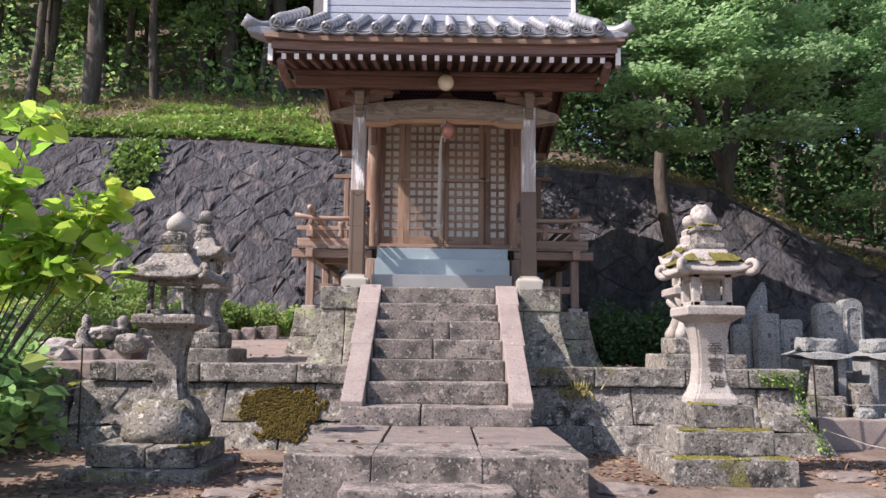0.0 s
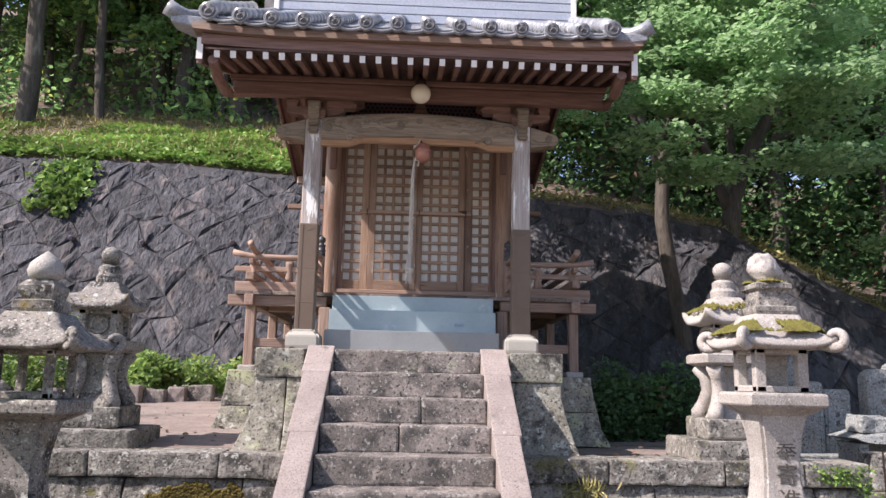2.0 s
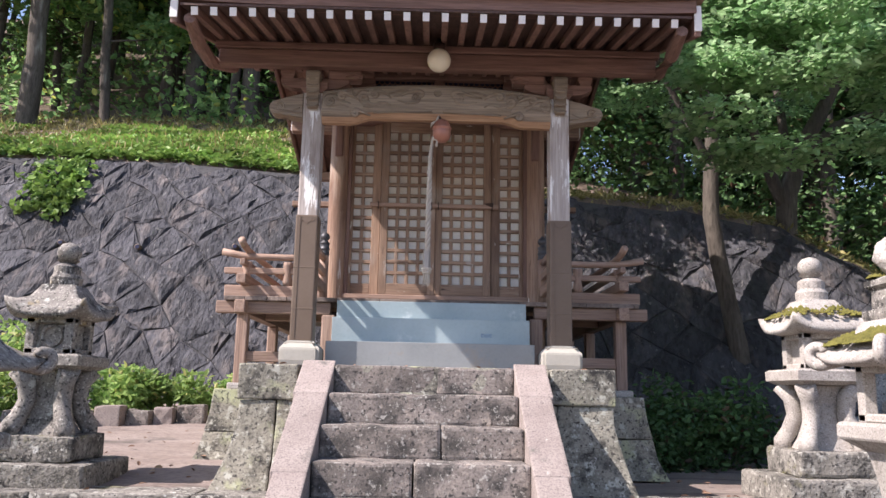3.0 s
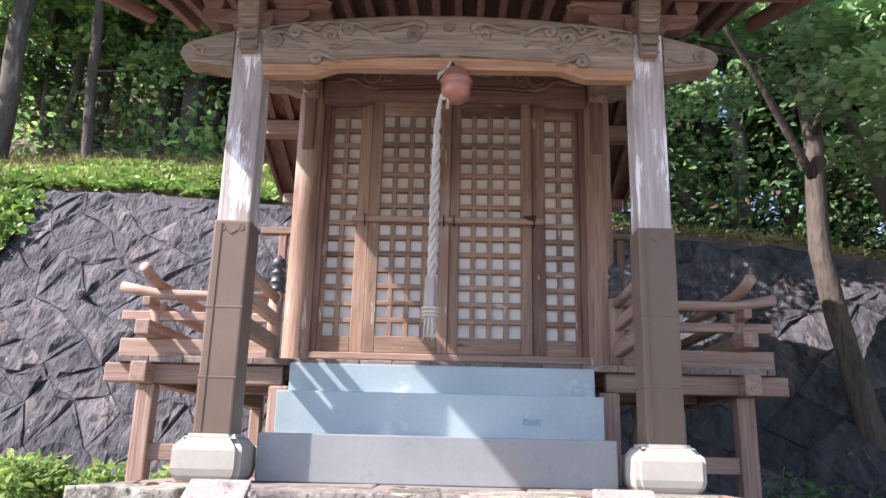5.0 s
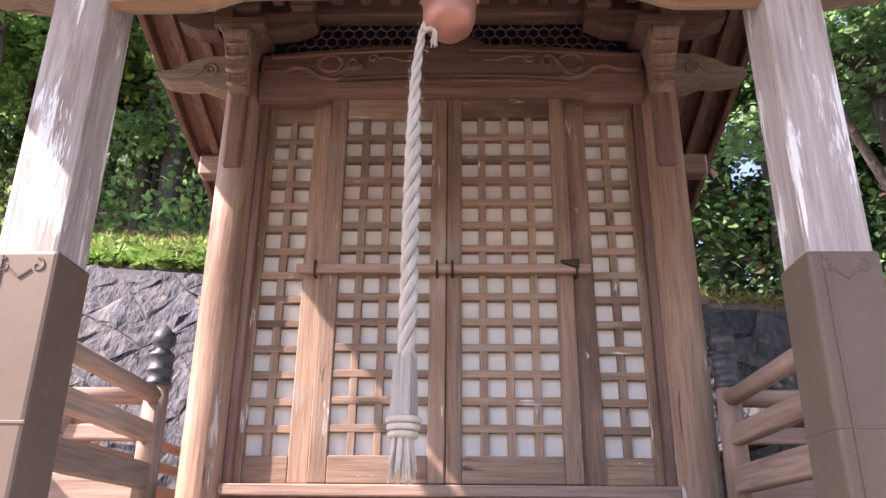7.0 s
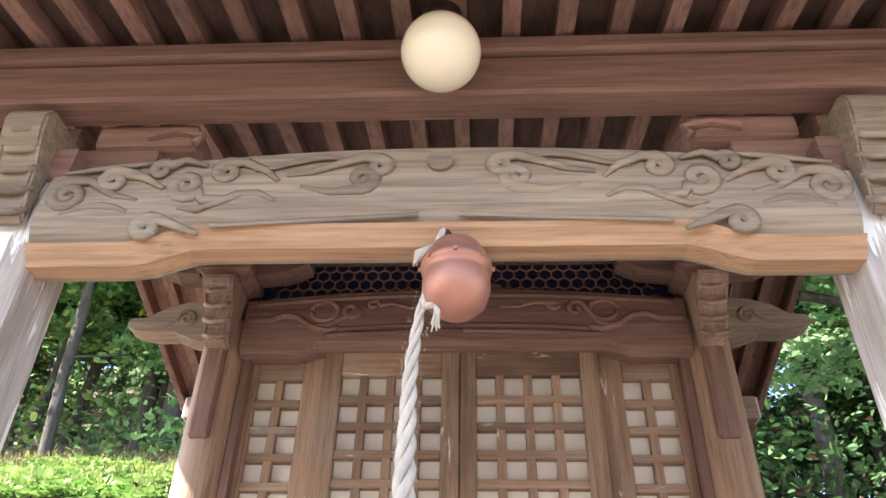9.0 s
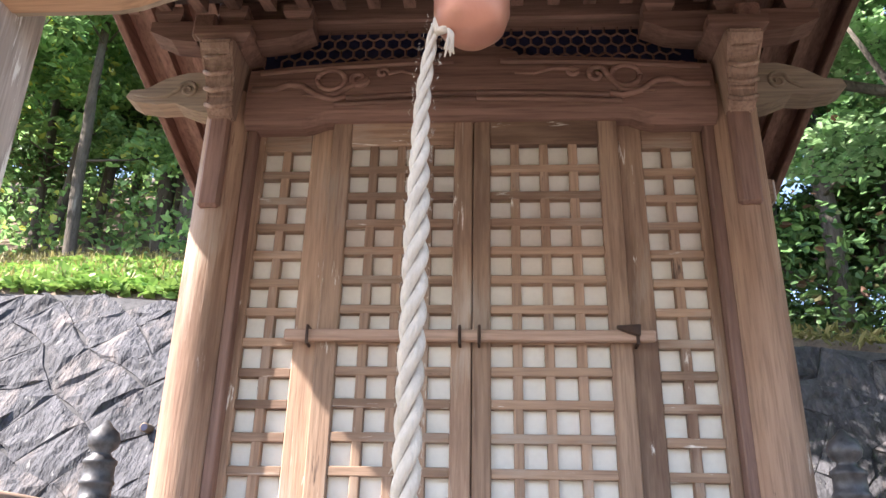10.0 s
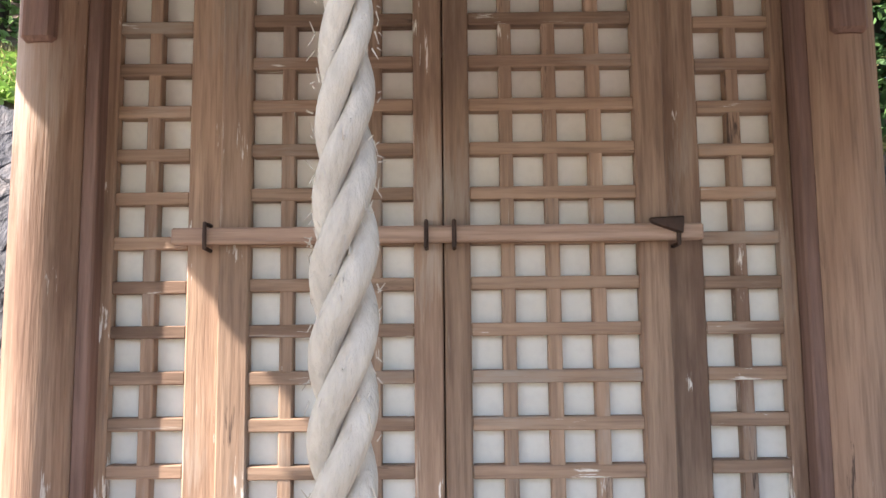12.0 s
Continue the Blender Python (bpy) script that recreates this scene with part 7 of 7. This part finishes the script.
# ---- graves and loose stones ----
def headstone(label, x0, x1, y, z0, z1, depth, arch, material, seed, niche=True):
    """An upright slab with a rounded or pointed head and a sunken arched panel."""
    s = thing("gravestone", ((x0 + x1) / 2, y, z0), label, "gravestone", "old gravestones")
    w, h = x1 - x0, z1 - z0
    prof = []
    if arch == "point":
        prof = [(0, 0), (1, 0), (1, 0.88), (0.93, 1.0), (0.55, 0.86), (0.15, 0.62), (0, 0.48)]
    elif arch == "flat":
        prof = [(0, 0), (1, 0), (1, 0.95), (0.96, 1.0), (0.04, 1.0), (0, 0.95)]
    else:
        prof = [(0, 0), (1, 0), (1, 0.90)] + [(0.5 + 0.5 * math.cos(t * math.pi / 8), 0.90 + 0.10 * math.sin(t * math.pi / 8)) for t in range(1, 8)] + [(0, 0.90)]
    bm = bmesh.new()
    a = [bm.verts.new((x0 + u * w, y, z0 + v * h)) for u, v in prof]
    b = [bm.verts.new((x0 + u * w, y + depth, z0 + v * h)) for u, v in prof]
    for i in range(len(prof)):
        j = (i + 1) % len(prof)
        bm.faces.new((a[i], a[j], b[j], b[i]))
    bm.faces.new(a[::-1])
    bm.faces.new(b)
    bmesh.ops.bevel(bm, geom=bm.edges[:], offset=0.015, segments=2, affect="EDGES", clamp_overlap=True)
    for v in bm.verts:
        v.co += Vector(noise.noise_vector(v.co * 6 + Vector((seed, 0, 0)))) * 0.012
    part("slab", bm, material, s)
    if niche:
        bm = bmesh.new()
        m = 0.16 * w
        xs0, xs1, zz0, zz1 = x0 + m, x1 - m, z0 + 0.05 * h, z0 + 0.78 * h
        pts = [(xs0, y - 0.004, zz0), (xs0, y - 0.004, zz1)] + [((xs0 + xs1) / 2 - (xs1 - xs0) / 2 * math.cos(t * math.pi / 10), y - 0.004, zz1 + 0.09 * h * math.sin(t * math.pi / 10)) for t in range(1, 10)] + [(xs1, y - 0.004, zz1), (xs1, y - 0.004, zz0)]
        tube(bm, pts, 0.013, 6)
        part("panel_rim", bm, material, s)
        for zc in (0.62, 0.48, 0.34, 0.2):
            bm = bmesh.new()
            bx(bm, (x0 + x1) / 2 - 0.022, (x0 + x1) / 2 + 0.022, y - 0.006, y + 0.002, z0 + h * zc - 0.03, z0 + h * zc + 0.03)
            part("worn_inscription", bm, stone_grey, s)


def loose_stone(name, label, category, x, y, z, sx_, sy_, sz_, material, seed):
    bm = bmesh.new()
    bmesh.ops.create_icosphere(bm, subdivisions=3, radius=1.0)
    for v in bm.verts:
        q = v.co.copy()
        k = 1 + 0.30 * noise.noise(q * 1.3 + Vector((seed * 2.7, seed, 0))) + 0.12 * noise.noise(q * 3.1 + Vector((seed, 0, 0)))
        m = max(abs(q.x), abs(q.y), abs(q.z))
        q = q.lerp(q / m * 0.8, 0.55)
        v.co = Vector((x + q.x * sx_ * k, y + q.y * sy_ * k, max(z - 0.05, z + sz_ * 0.8 + q.z * sz_ * k)))
    solid(name, bm, material, label, category)


def build_graves():
    part_base = thing("grave_plinth", (5.4, 9.9, 0.3), "low concrete plinth below the old gravestones", "plinth")
    part("front_kerb", rough_box(4.38, 7.2, 9.0, 9.25, 0.2, 0.66, 0.02, 0.01, 0.2, 301), stone_kerb, part_base)
    part("bed", rough_box(4.2, 7.2, 9.26, 11.6, 0.2, 0.63, 0.02, 0.01, 0.4, 302), stone_tread, part_base)
    part("rear_step", rough_box(4.1, 7.2, 9.95, 11.6, 0.6, 1.18, 0.02, 0.012, 0.3, 303), stone_tomb, part_base)
    headstone("tall pointed natural slab gravestone", 4.22, 4.58, 10.65, 1.15, 2.40, 0.12, "point", stone_tomb, 1, False)
    headstone("narrow blue-grey gravestone with arched panel", 4.02, 4.27, 10.45, 1.15, 1.80, 0.15, "round", stone_tomb, 2)
    headstone("blue-grey gravestone with arched panel", 4.27, 4.56, 10.25, 1.15, 1.94, 0.2, "flat", stone_tomb, 3)
    headstone("low blue-grey gravestone with arched panel", 4.57, 4.88, 10.28, 1.15, 1.86, 0.2, "flat", stone_tomb, 4)
    headstone("round-headed grey gravestone on a step", 5.10, 5.44, 10.3, 1.15, 2.10, 0.2, "round", stone_tomb, 5)
    headstone("dark round-headed gravestone further back", 5.75, 6.05, 10.9, 1.15, 2.2, 0.2, "round", stone_tomb, 6)
    for x, lab in ((4.75, "small stone grave house with slab roof"), (5.58, "small stone grave house with pale side posts")):
        g = thing("grave_house", (x, 9.75, 0.63), lab, "grave", "stone grave houses")
        for s in (-1, 1):
            part("side_post", rough_box(x + s * 0.22 - 0.05, x + s * 0.22 + 0.05, 9.5, 9.9, 0.62, 1.34, 0.012, 0.008, 0.12, 310 + s), stone_tomb, g)
        part("back_panel", rough_box(x - 0.17, x + 0.17, 9.75, 9.85, 0.62, 1.34, 0.01, 0.008, 0.15, 313), stone_tomb, g)
        bm = bmesh.new()
        secs = []
        for i in range(11):
            u = -1 + 2 * i / 10
            d = 0.05 * abs(u) ** 3
            secs.append([bm.verts.new(p) for p in ((x + u * 0.34, 9.42, 1.34 + d), (x + u * 0.34, 9.95, 1.34 + d), (x + u * 0.26, 9.9, 1.42 + 0.10 * (1 - abs(u))), (x + u * 0.30, 9.45, 1.40 + 0.02 * (1 - abs(u))))])
        for a, b in zip(secs, secs[1:]):
            for k in range(4):
                bm.faces.new((a[k], a[(k + 1) % 4], b[(k + 1) % 4], b[k]))
        bm.faces.new(secs[0])
        bm.faces.new(secs[-1][::-1])
        part("roof_slab", bm, stone_tomb, g)
        bm = rough_box(x - 0.2, x + 0.2, 9.55, 9.85, 1.42, 1.60, 0.04, 0.035, 0.08, 315)
        part("ridge_stone", bm, stone_tomb, g)
    p = thing("stone_pillar", (4.62, 9.32, 0.63), "short squared stone pillar on a rough block", "pillar")
    part("block", rough_box(4.42, 4.88, 9.26, 9.65, 0.63, 0.90, 0.03, 0.02, 0.1, 320), stone_wall, p)
    part("shaft", rough_box(4.48, 4.77, 9.30, 9.56, 0.90, 1.26, 0.03, 0.012, 0.1, 321), stone_wall, p)
    part("post", rough_box(5.02, 5.22, 9.3, 9.5, 0.63, 1.06, 0.03, 0.012, 0.1, 322), stone_wall, p)
    loose_stone("round_stone", "smooth round stone before the graves", "stone", 5.03, 9.15, 0.64, 0.13, 0.1, 0.08, stone_tomb, 4)
    bm = bmesh.new()
    lathe(bm, [(0.055, 0), (0.07, 0.03), (0.075, 0.07), (0.065, 0.072), (0.06, 0.03), (0.01, 0.02)], (5.5, 9.12, 0.66), 20)
    solid("offering_bowl", bm, cap_pale, "small white offering bowl on the plinth", "bowl", "", True)
    bm = bmesh.new()
    lathe(bm, [(0.03, 0), (0.034, 0.06), (0.028, 0.08), (0.026, 0.07), (0.024, 0.01), (0.005, 0.01)], (5.42, 9.4, 0.63), 16)
    solid("offering_cup", bm, blue_metal, "small pale blue cup at the graves", "cup", "", True)
    # rods with a sagging line before the graves
    for x, y, z0, z1, nm in ((4.28, 8.75, 0.33, 1.32, 0), (-3.84, 8.45, 0.35, 1.42, 1)):
        st = thing("iron_stake", (x, y, z0), "thin iron stake holding a sagging cord", "stake", "stakes")
        bm = bmesh.new()
        rod(bm, (x, y, z0 - 0.1), (x - 0.03, y, z1), 0.011, 0.009, 8)
        part("rod", bm, iron, st)
        bm = bmesh.new()
        s = 1 if x > 0 else -1
        tube(bm, [(x, y, z0 + 0.62), (x + s * 0.4, y + 0.1, z0 + 0.5), (x + s * 0.9, y + 0.2, z0 + 0.5), (x + s * 1.6, y + 0.3, z0 + 0.66)], 0.005, 5)
        tube(bm, [(x, y, z0 + 0.25), (x + s * 0.5, y - 0.1, z0 + 0.08), (x + s * 0.8, y - 0.2, z0 + 0.03)], 0.005, 5)
        part("cord", bm, rope_mat, st)


build_graves()


def build_left_stones():
    rng = random.Random(6)
    for i in range(15):
        x, y = rng.uniform(-4.7, -3.7), rng.uniform(9.3, 10.2)
        loose_stone("rubble_stone", "rough rubble stone heaped beside the terrace", "stone", x, y, 1.0 + 0.16 * (i % 4), rng.uniform(0.12, 0.22), rng.uniform(0.12, 0.2), rng.uniform(0.08, 0.15), rng.choice((stone_kerb, stone_grey, stone_retain, stone_pale)), i + 3)
    for x, y, h in ((-4.32, 9.5, 0.42), (-3.92, 9.6, 0.46)):
        # little worn figure: one plain shape
        bm = bmesh.new()
        lathe(bm, [(0.14, 0), (0.145, 0.06), (0.10, 0.08), (0.11, 0.16), (0.085, 0.26), (0.05, 0.29), (0.062, 0.34), (0.055, 0.39), (0.02, 0.43)], (x, y, 1.35), 16)
        for v in bm.verts:
            v.co += Vector(noise.noise_vector(v.co * 9)) * 0.02
        solid("stone_figure", bm, stone_grey, "small worn grey stone figure among rubble", "statue", "", True)
        bm = rough_box(x - 0.2, x + 0.2, y - 0.16, y + 0.16, 1.1, 1.36, 0.03, 0.02, 0.1, int(h * 100))
        solid("stone_block", bm, stone_kerb, "rough reddish stone block under a worn figure", "stone")
    # rough low wall that carries on past the terrace
    w = thing("rubble_wall", (-4.9, 8.9, 0.3), "rough low rubble wall carrying on beside the terrace", "wall")
    k = 0
    for z0, z1 in ((0.15, 0.5), (0.505, 0.82), (0.825, 1.12)):
        x = -6.6
        while x < -4.15:
            b = min(-3.93 - 0.1 * (1.12 - z1), x + rng.uniform(0.4, 0.8))
            part("wall_stone", rough_box(x, b - 0.012, 8.62 - 0.2 * (1.1 - z0) + rng.uniform(-0.05, 0.05), 9.2, z0, z1 + rng.uniform(-0.03, 0.03), 0.03, 0.035, 0.11, 400 + k), stone_wall, w)
            x = b
            k += 1
    part("earth_fill", box(-7.0, -3.8, 9.15, 13.9, 0.2, 1.05), soil, w)
    # stones edging the weeds on the terrace
    x = -4.55
    for i in range(7):
        w = rng.uniform(0.2, 0.34)
        y = 11.85 + 0.5 * (x + 4.2) / 1.2
        z = 1.197 + 0.0994 * (y - 9.03)
        solid("edging_stone", rough_box(x, x + w - 0.015, y, y + 0.2, z - 0.06, z + rng.uniform(0.16, 0.24), 0.025, 0.02, 0.1, 500 + i), stone_kerb if i % 2 else stone_step, "squared edging stone before the weeds on the terrace", "stone")
        x += w
    # flat stones in the earth before the wall
    for i, (x, y) in enumerate(((-1.35, 6.4), (-1.55, 5.9), (-1.2, 5.3), (1.5, 6.3), (3.6, 6.9), (4.4, 7.2), (3.1, 6.0), (1.6, 5.2))):
        loose_stone("ground_stone", "flat stone set in the earth", "stone", x, y, low_ground(x, y) - 0.03, 0.24, 0.18, 0.05, stone_tread, 60 + i)


build_left_stones()
